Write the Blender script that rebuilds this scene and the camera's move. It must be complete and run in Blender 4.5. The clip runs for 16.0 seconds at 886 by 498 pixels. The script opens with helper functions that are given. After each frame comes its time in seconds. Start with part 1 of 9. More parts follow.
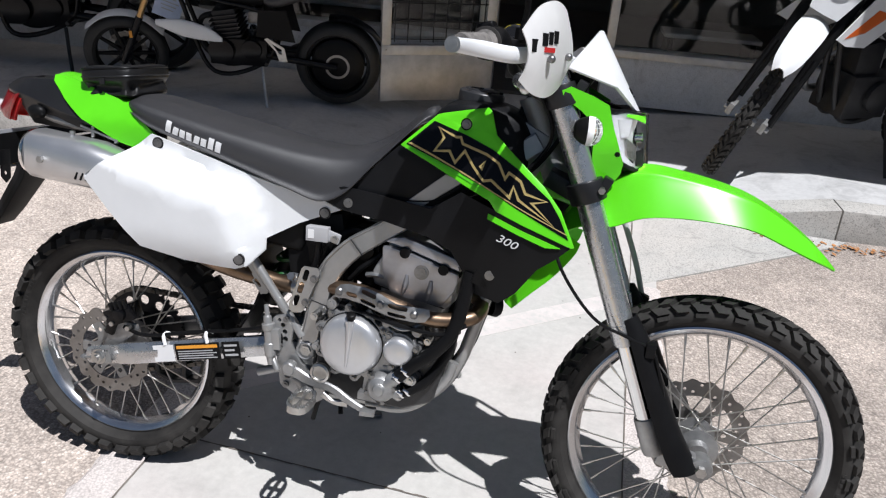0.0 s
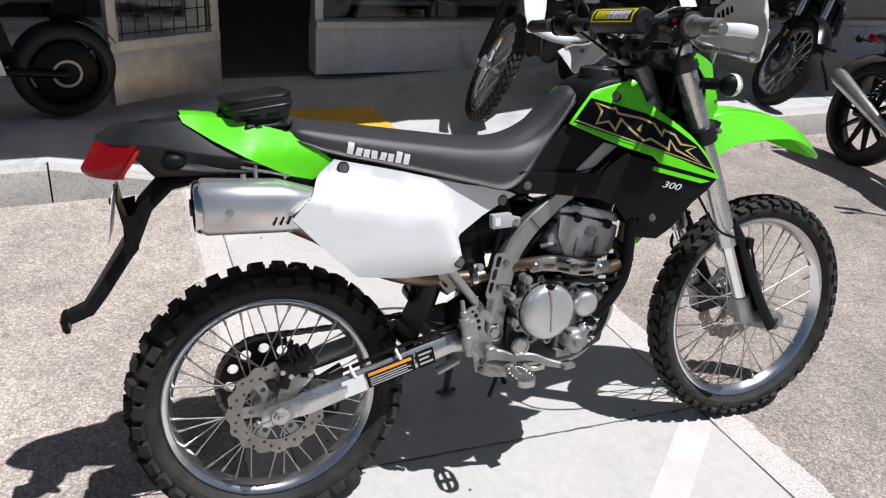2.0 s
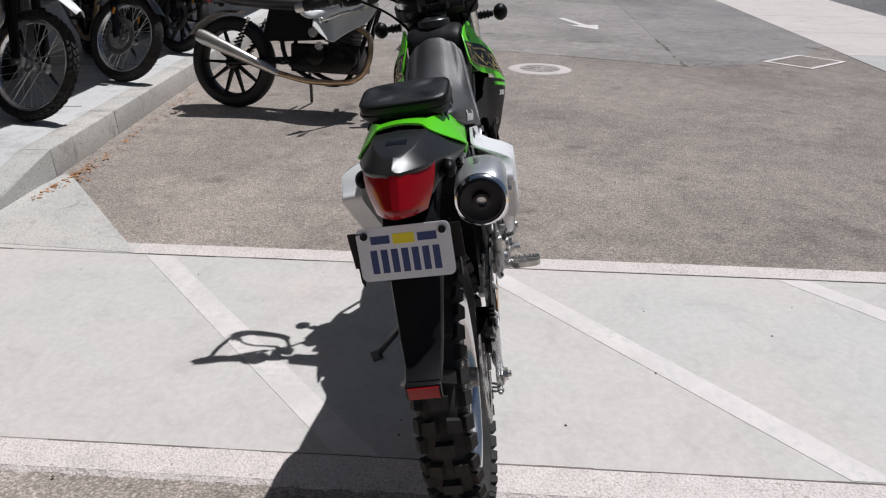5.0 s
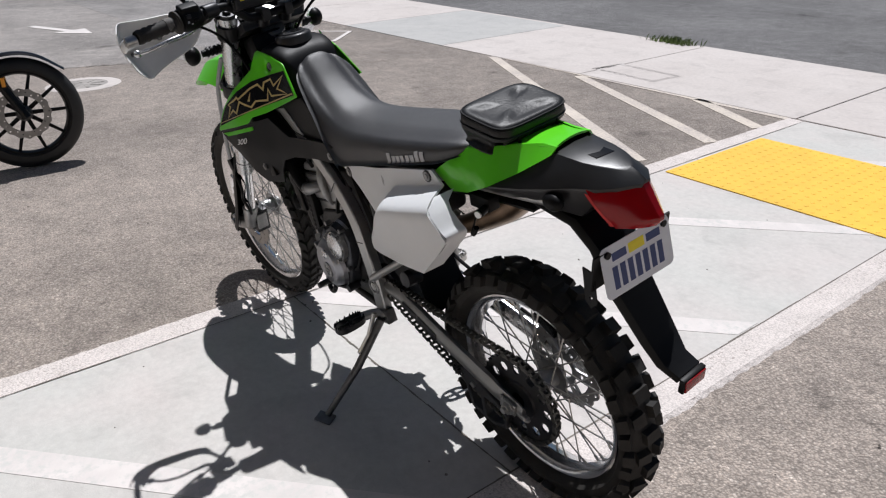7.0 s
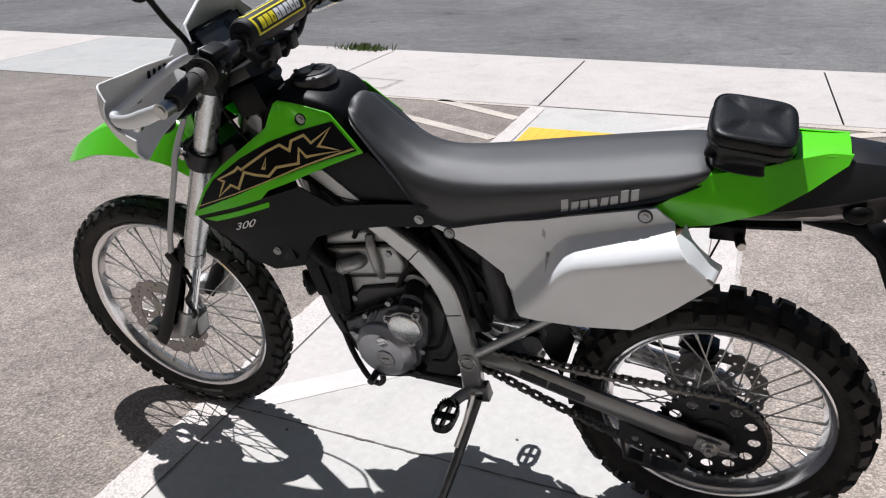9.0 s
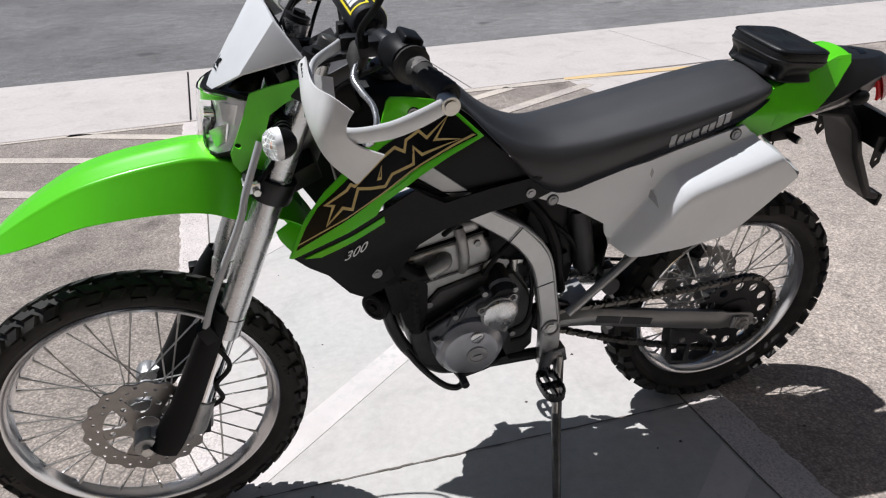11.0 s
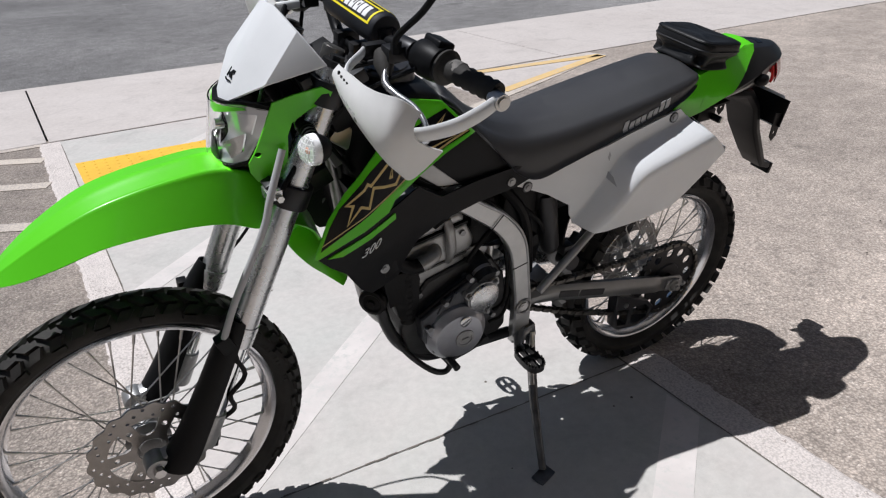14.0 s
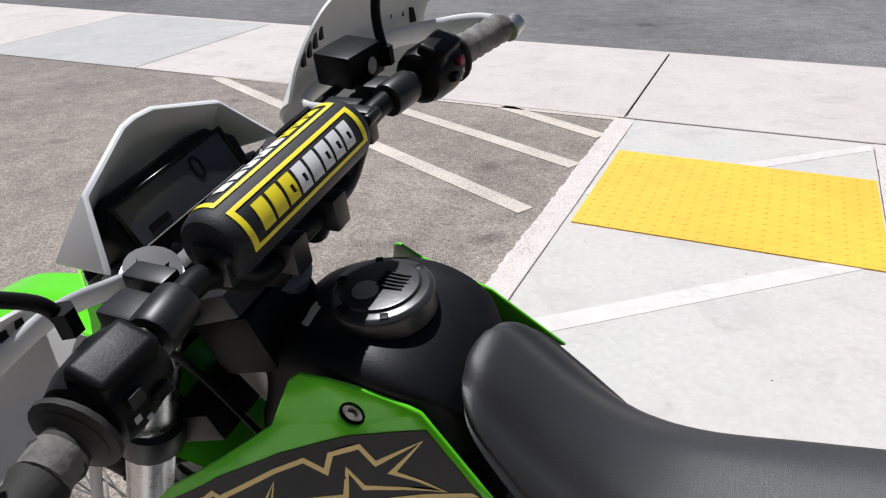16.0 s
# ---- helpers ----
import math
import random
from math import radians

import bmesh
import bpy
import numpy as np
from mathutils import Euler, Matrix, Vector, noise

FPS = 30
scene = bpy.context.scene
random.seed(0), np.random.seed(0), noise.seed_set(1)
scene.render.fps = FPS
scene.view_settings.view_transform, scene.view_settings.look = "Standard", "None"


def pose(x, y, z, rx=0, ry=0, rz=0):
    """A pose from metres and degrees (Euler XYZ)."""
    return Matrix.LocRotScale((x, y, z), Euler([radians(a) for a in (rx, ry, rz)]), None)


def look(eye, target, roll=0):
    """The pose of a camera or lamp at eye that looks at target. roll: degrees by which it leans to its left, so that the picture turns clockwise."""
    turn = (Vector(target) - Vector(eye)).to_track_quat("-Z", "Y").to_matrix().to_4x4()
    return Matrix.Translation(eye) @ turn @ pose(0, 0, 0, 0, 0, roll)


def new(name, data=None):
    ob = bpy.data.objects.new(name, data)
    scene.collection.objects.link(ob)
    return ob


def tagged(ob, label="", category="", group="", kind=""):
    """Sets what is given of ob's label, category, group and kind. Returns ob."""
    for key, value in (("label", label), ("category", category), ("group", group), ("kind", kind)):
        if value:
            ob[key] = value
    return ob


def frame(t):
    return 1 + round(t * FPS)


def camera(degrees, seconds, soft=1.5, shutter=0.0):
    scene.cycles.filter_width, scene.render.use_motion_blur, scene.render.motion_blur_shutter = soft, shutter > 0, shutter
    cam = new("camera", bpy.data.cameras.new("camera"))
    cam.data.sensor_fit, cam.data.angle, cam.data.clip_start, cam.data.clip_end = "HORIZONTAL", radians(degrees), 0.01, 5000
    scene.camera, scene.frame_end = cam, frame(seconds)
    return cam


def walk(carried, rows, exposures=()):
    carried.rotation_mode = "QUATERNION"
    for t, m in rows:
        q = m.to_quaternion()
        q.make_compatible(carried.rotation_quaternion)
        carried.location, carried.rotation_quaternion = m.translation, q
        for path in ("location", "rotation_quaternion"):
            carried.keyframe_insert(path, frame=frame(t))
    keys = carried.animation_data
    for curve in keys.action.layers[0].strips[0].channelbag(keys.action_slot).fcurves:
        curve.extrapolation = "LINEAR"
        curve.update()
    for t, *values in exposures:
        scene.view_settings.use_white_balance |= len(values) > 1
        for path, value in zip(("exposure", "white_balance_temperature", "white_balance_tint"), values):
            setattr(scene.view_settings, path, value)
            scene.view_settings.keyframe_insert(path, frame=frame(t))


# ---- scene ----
cam = camera(60.4, 16.0, soft=1.2)
PATH = [
    (0, (1.179, -1.482, 1.448), (0.759, 0.275, 0.59), 4.4),
    (0.5, (0.829, -1.542, 1.439), (0.703, 0.26, 0.58), 5.0),
    (1, (0.516, -1.544, 1.434), (0.669, 0.25, 0.563), 5.2),
    (1.5, (0.156, -1.514, 1.431), (0.577, 0.236, 0.56), 5.0),
    (2, (-0.203, -1.55, 1.431), (0.473, 0.128, 0.579), 4.7),
    (2.5, (-0.505, -1.387, 1.387), (0.45, 0.158, 0.55), 4.4),
    (3, (-0.857, -1.23, 1.388), (0.363, 0.118, 0.555), 4.3),
    (3.5, (-1.132, -1.03, 1.389), (0.322, 0.078, 0.576), 4.0),
    (4, (-1.355, -0.74, 1.38), (0.286, 0.084, 0.587), 3.2),
    (4.5, (-1.571, -0.454, 1.373), (0.201, 0.038, 0.587), 2.2),
    (5, (-1.572, -0.143, 1.337), (0.256, 0.028, 0.543), 0.8),
    (5.2, (-1.562, -0.02, 1.355), (0.27, 0.017, 0.553), 0.4),
    (7.3, (-1.006, 1.102, 1.367), (0.425, -0.033, 0.551), -0.7),
    (7.5, (-0.934, 1.1, 1.341), (0.481, -0.061, 0.535), -0.2),
    (8, (-0.615, 1.293, 1.364), (0.567, -0.1, 0.549), -1.3),
    (8.5, (-0.349, 1.476, 1.38), (0.61, -0.077, 0.561), -1.6),
    (9, (-0.026, 1.481, 1.363), (0.712, -0.184, 0.537), -2.1),
    (9.5, (0.277, 1.533, 1.385), (0.77, -0.212, 0.542), -2.5),
    (9.7, (0.399, 1.59, 1.396), (0.78, -0.178, 0.542), -2.6),
    (11.8, (1.467, 1.338, 1.31), (0.599, -0.255, 0.468), -3.2),
    (12, (1.54, 1.291, 1.316), (0.587, -0.251, 0.472), -3.1),
    (12.5, (1.781, 1.334, 1.33), (0.709, -0.13, 0.491), -3.3),
    (13, (1.892, 1.432, 1.377), (0.807, -0.023, 0.535), -3.1),
    (13.5, (1.74, 1.491, 1.383), (0.741, -0.015, 0.528), -2.9),
    (14, (1.459, 1.498, 1.373), (0.639, -0.107, 0.506), -2.9),
    (14.5, (1.167, 1.342, 1.372), (0.593, -0.359, 0.491), -3.1),
    (15, (0.853, 1.17, 1.399), (0.641, -0.61, 0.513), -3.7),
    (15.5, (0.617, 0.932, 1.394), (0.888, -0.837, 0.5), -2.6),
    (16, (0.53, 0.643, 1.401), (1.333, -0.951, 0.497), -2.1),
]
walk(cam, [(t, look(e, g, r)) for t, e, g, r in PATH], exposures=((0, 0.15, 6250, 10), (1, 0.2, 6250, 10), (2, 0.19, 6270, 10), (3, 0.05, 6300, 10), (3.5, 0.0, 6300, 10), (5.2, -0.19, 6320, 10), (7.3, 0.04, 6280, 10), (9.0, 0.2, 6280, 10), (9.7, 0.2, 6280, 10), (12.0, -0.07, 6280, 10), (12.5, -0.12, 6280, 10), (13.5, -0.16, 6280, 10), (14.5, 0.06, 6280, 10), (15.5, 0.22, 6280, 10), (16, 0.17, 6320, 10)))

# ---------------------------------------------------------------- light
SUN = Vector((0.335, -0.25, 1.0)).normalized()      # towards the sun
world = bpy.data.worlds.new("sky")
scene.world = world
world.use_nodes = True
_n = world.node_tree.nodes
_sky = _n.new("ShaderNodeTexSky")
_sky.sky_type = "NISHITA"
_sky.sun_disc = False
_sky.ozone_density = 1.8
_sky.sun_elevation = math.asin(SUN.z)
_sky.sun_rotation = math.atan2(SUN.x, SUN.y)
_n["Background"].inputs["Strength"].default_value = 0.031
world.node_tree.links.new(_sky.outputs["Color"], _n["Background"].inputs["Color"])
_sd = bpy.data.lights.new("sun", "SUN")
_sd.energy, _sd.angle, _sd.color = 4.75, radians(0.53), (1.0, 0.982, 0.985)
sun = new("sun", _sd)
sun.matrix_world = SUN.to_track_quat("Z", "Y").to_matrix().to_4x4()
scene.view_settings.exposure = 0.0


# ---------------------------------------------------------------- materials
def node_mat(name):
    m = bpy.data.materials.new(name)
    m.use_nodes = True
    nt = m.node_tree
    return m, nt, nt.nodes["Principled BSDF"]


def lk(nt, a, b):
    nt.links.new(a, b)


def math_node(nt, op, a, b):
    n = nt.nodes.new("ShaderNodeMath")
    n.operation = op
    for i, v in enumerate((a, b)):
        if isinstance(v, (int, float)):
            n.inputs[i].default_value = v
        else:
            lk(nt, v, n.inputs[i])
    return n.outputs[0]


def noise_node(nt, co, scale, detail=4.0, rough=0.6, dist=0.0):
    n = nt.nodes.new("ShaderNodeTexNoise")
    n.inputs["Scale"].default_value = scale
    n.inputs["Detail"].default_value = detail
    n.inputs["Roughness"].default_value = rough
    n.inputs["Distortion"].default_value = dist
    lk(nt, co, n.inputs["Vector"])
    return n.outputs["Fac"]


def ramp_node(nt, fac, stops):
    n = nt.nodes.new("ShaderNodeValToRGB")
    while len(n.color_ramp.elements) < len(stops):
        n.color_ramp.elements.new(0.5)
    for e, (p, c) in zip(n.color_ramp.elements, stops):
        e.position = p
        e.color = (c, c, c, 1) if isinstance(c, (int, float)) else (*c, 1)
    lk(nt, fac, n.inputs["Fac"])
    return n.outputs["Color"]


def mix_node(nt, fac, a, b, kind="MIX"):
    n = nt.nodes.new("ShaderNodeMix")
    n.data_type, n.blend_type = "RGBA", kind
    for key, v in (("Factor", fac), ("A", a), ("B", b)):
        sock = [s for s in n.inputs if s.name == key and (s.type == "RGBA" if key != "Factor" else s.type == "VALUE")][0]
        if isinstance(v, (int, float)):
            sock.default_value = v
        elif isinstance(v, tuple):
            sock.default_value = (*v, 1)
        else:
            lk(nt, v, sock)
    return [s for s in n.outputs if s.type == "RGBA"][0]


def bump_node(nt, bsdf, height, strength, dist):
    n = nt.nodes.new("ShaderNodeBump")
    n.inputs["Strength"].default_value = strength
    n.inputs["Distance"].default_value = dist
    lk(nt, height, n.inputs["Height"])
    lk(nt, n.outputs["Normal"], bsdf.inputs["Normal"])


def coords(nt, kind="Object"):
    return nt.nodes.new("ShaderNodeTexCoord").outputs[kind]


def mk(name, base, rough=0.5, metal=0.0, var=0.12, scale=14.0, rv=0.12, bump=0.0, bscale=160.0, coat=0.0, spec=0.5, piece=0.0):
    """Plain surface with variation at two scales, and fine relief."""
    m, nt, b = node_mat(name)
    co = coords(nt)
    n1 = noise_node(nt, co, scale, 5)
    n2 = noise_node(nt, co, scale * 0.18, 3)
    both = math_node(nt, "ADD", math_node(nt, "MULTIPLY", n1, 0.5), math_node(nt, "MULTIPLY", n2, 0.5))
    if piece:
        oi = nt.nodes.new("ShaderNodeObjectInfo")
        both = math_node(nt, "ADD", both, math_node(nt, "MULTIPLY", math_node(nt, "SUBTRACT", oi.outputs["Random"], 0.5), piece))
    lo = tuple(max(0.0, c * (1 - var * 1.6)) for c in base)
    hi = tuple(min(1.0, c * (1 + var * 1.6)) for c in base)
    lk(nt, ramp_node(nt, both, [(0.3, lo), (0.7, hi)]), b.inputs["Base Color"])
    r = math_node(nt, "ADD", rough - rv * 0.5, math_node(nt, "MULTIPLY", n1, rv))
    lk(nt, r, b.inputs["Roughness"])
    b.inputs["Metallic"].default_value = metal
    b.inputs["Coat Weight"].default_value = coat
    b.inputs["Specular IOR Level"].default_value = spec
    if bump:
        bump_node(nt, b, noise_node(nt, co, bscale, 3), bump, 0.002)
    return m


def asphalt_mat(name, dark, light, warm):
    m, nt, b = node_mat(name)
    co = coords(nt)
    vor = nt.nodes.new("ShaderNodeTexVoronoi")
    vor.inputs["Scale"].default_value = 125
    wob = nt.nodes.new("ShaderNodeTexNoise")
    wob.inputs["Scale"].default_value = 95
    lk(nt, co, wob.inputs["Vector"])
    bent = nt.nodes.new("ShaderNodeVectorMath")
    bent.operation = "MULTIPLY_ADD"
    lk(nt, wob.outputs["Color"], bent.inputs[0])
    bent.inputs[1].default_value = (0.011, 0.011, 0.011)
    lk(nt, co, bent.inputs[2])
    lk(nt, bent.outputs["Vector"], vor.inputs["Vector"])
    grain = nt.nodes.new("ShaderNodeTexWhiteNoise")
    lk(nt, vor.outputs["Position"], grain.inputs["Vector"])
    stones = ramp_node(nt, grain.outputs["Value"], [(0.0, tuple(0.75 * d + 0.25 * l for d, l in zip(dark, light))), (0.55, tuple(0.5 * (d + l) for d, l in zip(dark, light))), (0.86, tuple(0.25 * d + 0.75 * l for d, l in zip(dark, light))), (0.93, light), (1.0, warm)])
    gap = ramp_node(nt, vor.outputs["Distance"], [(0.26, 1.05), (0.70, 0.64)])
    clump = ramp_node(nt, noise_node(nt, co, 62, 3, 0.75), [(0.34, 0.84), (0.52, 1.02), (0.66, 1.12)])
    pits = ramp_node(nt, noise_node(nt, co, 24, 4, 0.7), [(0.30, 0.74), (0.42, 1.02)])
    big = ramp_node(nt, noise_node(nt, co, 0.55, 6, 0.62, 0.4), [(0.32, 0.72), (0.6, 1.06), (0.75, 1.16)])
    mid = ramp_node(nt, noise_node(nt, co, 6.0, 5), [(0.3, 0.82), (0.7, 1.12)])
    spots = ramp_node(nt, noise_node(nt, co, 2.3, 2, 0.4), [(0.25, 0.62), (0.33, 1.0)])
    c = mix_node(nt, 1.0, stones, gap, "MULTIPLY")
    for f in (big, mid, spots, clump, pits):
        c = mix_node(nt, 1.0, c, f, "MULTIPLY")
    lk(nt, c, b.inputs["Base Color"])
    b.inputs["Roughness"].default_value = 0.88
    b.inputs["Diffuse Roughness"].default_value = 1.0
    b.inputs["Specular IOR Level"].default_value = 0.3
    h = math_node(nt, "ADD", math_node(nt, "MULTIPLY", vor.outputs["Distance"], -1.0), math_node(nt, "MULTIPLY", noise_node(nt, co, 40, 3), 0.8))
    bump_node(nt, b, h, 0.75, 0.004)
    return m


def concrete_mat(name, base, tint, stain=0.3, speck=0.0, bump=0.25):
    m, nt, b = node_mat(name)
    co = coords(nt)
    n1 = noise_node(nt, co, 1.1, 6, 0.6, 0.6)
    n2 = noise_node(nt, co, 34, 4, 0.7)
    c = mix_node(nt, ramp_node(nt, n1, [(0.36, 0.0), (0.64, 1.0)]), base, tint)
    lo = 1 - stain
    c = mix_node(nt, 1.0, c, ramp_node(nt, noise_node(nt, co, 4.2, 7, 0.66, 0.8), [(0.28, lo), (0.47, 1.0), (0.72, 1.05)]), "MULTIPLY")
    c = mix_node(nt, 1.0, c, ramp_node(nt, n2, [(0.2, 0.86), (0.75, 1.07)]), "MULTIPLY")
    if speck:
        c = mix_node(nt, 1.0, c, ramp_node(nt, noise_node(nt, co, 130, 2, 0.5), [(0.36, 1 - speck), (0.47, 1.0)]), "MULTIPLY")
    rust = ramp_node(nt, noise_node(nt, co, 9, 2, 0.4), [(0.2, 1.0), (0.24, 0.0)])
    c = mix_node(nt, math_node(nt, "MULTIPLY", rust, 0.25), c, (0.27, 0.17, 0.1))
    lk(nt, c, b.inputs["Base Color"])
    b.inputs["Roughness"].default_value = 0.82
    bump_node(nt, b, math_node(nt, "ADD", n2, noise_node(nt, co, 220, 2)), bump, 0.002)
    return m


def worn_paint(name, paint, under, wear=0.5, scale=38.0, rough=0.7):
    m, nt, b = node_mat(name)
    co = coords(nt)
    n = math_node(nt, "ADD", math_node(nt, "MULTIPLY", noise_node(nt, co, scale, 5, 0.7), 0.65), math_node(nt, "MULTIPLY", noise_node(nt, co, 2.4, 4, 0.6), 0.35))
    k = ramp_node(nt, n, [(wear - 0.11, 1.0), (wear, 0.0)])
    tone = ramp_node(nt, noise_node(nt, co, 7, 4), [(0.3, 0.87), (0.7, 1.04)])
    c = mix_node(nt, k, mix_node(nt, 1.0, paint, tone, "MULTIPLY"), under)
    lk(nt, c, b.inputs["Base Color"])
    b.inputs["Roughness"].default_value = rough
    bump_node(nt, b, n, 0.3, 0.002)
    return m


def rough_paint(name, paint, under):
    """Road paint over coarse aggregate: bright tops, small bare pits."""
    m, nt, b = node_mat(name)
    co = coords(nt)
    vor = nt.nodes.new("ShaderNodeTexVoronoi")
    vor.inputs["Scale"].default_value = 150
    lk(nt, co, vor.inputs["Vector"])
    pit = math_node(nt, "ADD", math_node(nt, "MULTIPLY", noise_node(nt, co, 90, 4, 0.7), 0.7), math_node(nt, "MULTIPLY", noise_node(nt, co, 3.0, 4, 0.6), 0.3))
    bare = ramp_node(nt, pit, [(0.385, 1.0), (0.43, 0.0)])
    tone = ramp_node(nt, noise_node(nt, co, 9, 4), [(0.3, 0.88), (0.7, 1.04)])
    gap = ramp_node(nt, vor.outputs["Distance"], [(0.35, 1.03), (0.75, 0.78)])
    c = mix_node(nt, 1.0, mix_node(nt, 1.0, paint, tone, "MULTIPLY"), gap, "MULTIPLY")
    lk(nt, mix_node(nt, bare, c, under), b.inputs["Base Color"])
    b.inputs["Roughness"].default_value = 0.75
    h = math_node(nt, "ADD", math_node(nt, "MULTIPLY", vor.outputs["Distance"], -0.8), pit)
    bump_node(nt, b, h, 0.6, 0.004)
    return m


M = {}
M["asphalt"] = asphalt_mat("asphalt", (0.476, 0.406, 0.353), (0.658, 0.574, 0.506), (0.771, 0.690, 0.619))
M["street"] = asphalt_mat("street_asphalt", (0.259, 0.249, 0.244), (0.455, 0.440, 0.430), (0.592, 0.574, 0.557))
M["lot_pale"] = asphalt_mat("pale_asphalt", (0.529, 0.483, 0.448), (0.736, 0.678, 0.632), (0.851, 0.805, 0.759))
M["lot_grey"] = asphalt_mat("grey_asphalt", (0.421, 0.389, 0.370), (0.722, 0.678, 0.642), (0.939, 0.897, 0.856))
M["aisle"] = concrete_mat("aisle_concrete", (0.506, 0.498, 0.467), (0.545, 0.503, 0.475), 0.13)
M["walk"] = concrete_mat("pavement_concrete", (0.51, 0.465, 0.435), (0.55, 0.505, 0.475), 0.16)
M["walk_dark"] = concrete_mat("patched_concrete", (0.40, 0.395, 0.38), (0.45, 0.44, 0.42), 0.12)
M["kerb"] = concrete_mat("kerb_concrete", (0.46, 0.455, 0.43), (0.55, 0.52, 0.48), 0.45, 0.35, 0.5)
M["shop_walk"] = concrete_mat("shop_walk_concrete", (0.51, 0.512, 0.51), (0.56, 0.555, 0.545), 0.3)
M["band"] = rough_paint("band_paint", (0.675, 0.612, 0.575), (0.36, 0.315, 0.285))
M["stripe"] = worn_paint("stripe_paint", (0.645, 0.600, 0.572), (0.53, 0.52, 0.49), 0.50, 30)
M["hatch"] = worn_paint("hatch_paint", (0.60, 0.53, 0.45), (0.38, 0.335, 0.31), 0.53, 70)
M["amber"] = worn_paint("amber_paint", (0.72, 0.5, 0.22), (0.5, 0.46, 0.4), 0.5, 60)
M["tactile"] = mk("tactile_yellow", (0.80, 0.47, 0.045), 0.6, var=0.07, scale=9, bump=0.2)
M["joint"] = mk("joint_dark", (0.16, 0.14, 0.12), 0.9, var=0.3)
M["grate"] = mk("galvanised_grate", (0.42, 0.43, 0.44), 0.45, 0.8, var=0.2, scale=60)
M["iron"] = mk("cast_iron", (0.30, 0.28, 0.26), 0.7, 0.4, var=0.25, scale=30, bump=0.4)
M["leaf"] = mk("dry_leaf", (0.38, 0.17, 0.06), 0.8, var=0.5, scale=40)
M["grass"] = mk("kerb_grass", (0.10, 0.15, 0.03), 0.7, var=0.4, scale=40)


# ---------------------------------------------------------------- mesh helpers
def cr(pts, n):
    """n points on a smooth curve through pts."""
    p = np.array(pts, float)
    if len(p) == 2:
        return [tuple(p[0] + (p[1] - p[0]) * k / (n - 1)) for k in range(n)]
    q = np.vstack([2 * p[0] - p[1], p, 2 * p[-1] - p[-2]])
    out = []
    for k in range(n):
        u = k / (n - 1) * (len(p) - 1)
        i = min(int(u), len(p) - 2)
        t = u - i
        a, b, c, d = q[i:i + 4]
        out.append(tuple(0.5 * (2 * b + (c - a) * t + (2 * a - 5 * b + 4 * c - d) * t * t + (3 * b - a - 3 * c + d) * t ** 3)))
    return out


def basis(d):
    d = Vector(d).normalized()
    a = Vector((0, 0, 1)) if abs(d.z) < 0.9 else Vector((1, 0, 0))
    x = d.cross(a).normalized()
    return x, d.cross(x), d


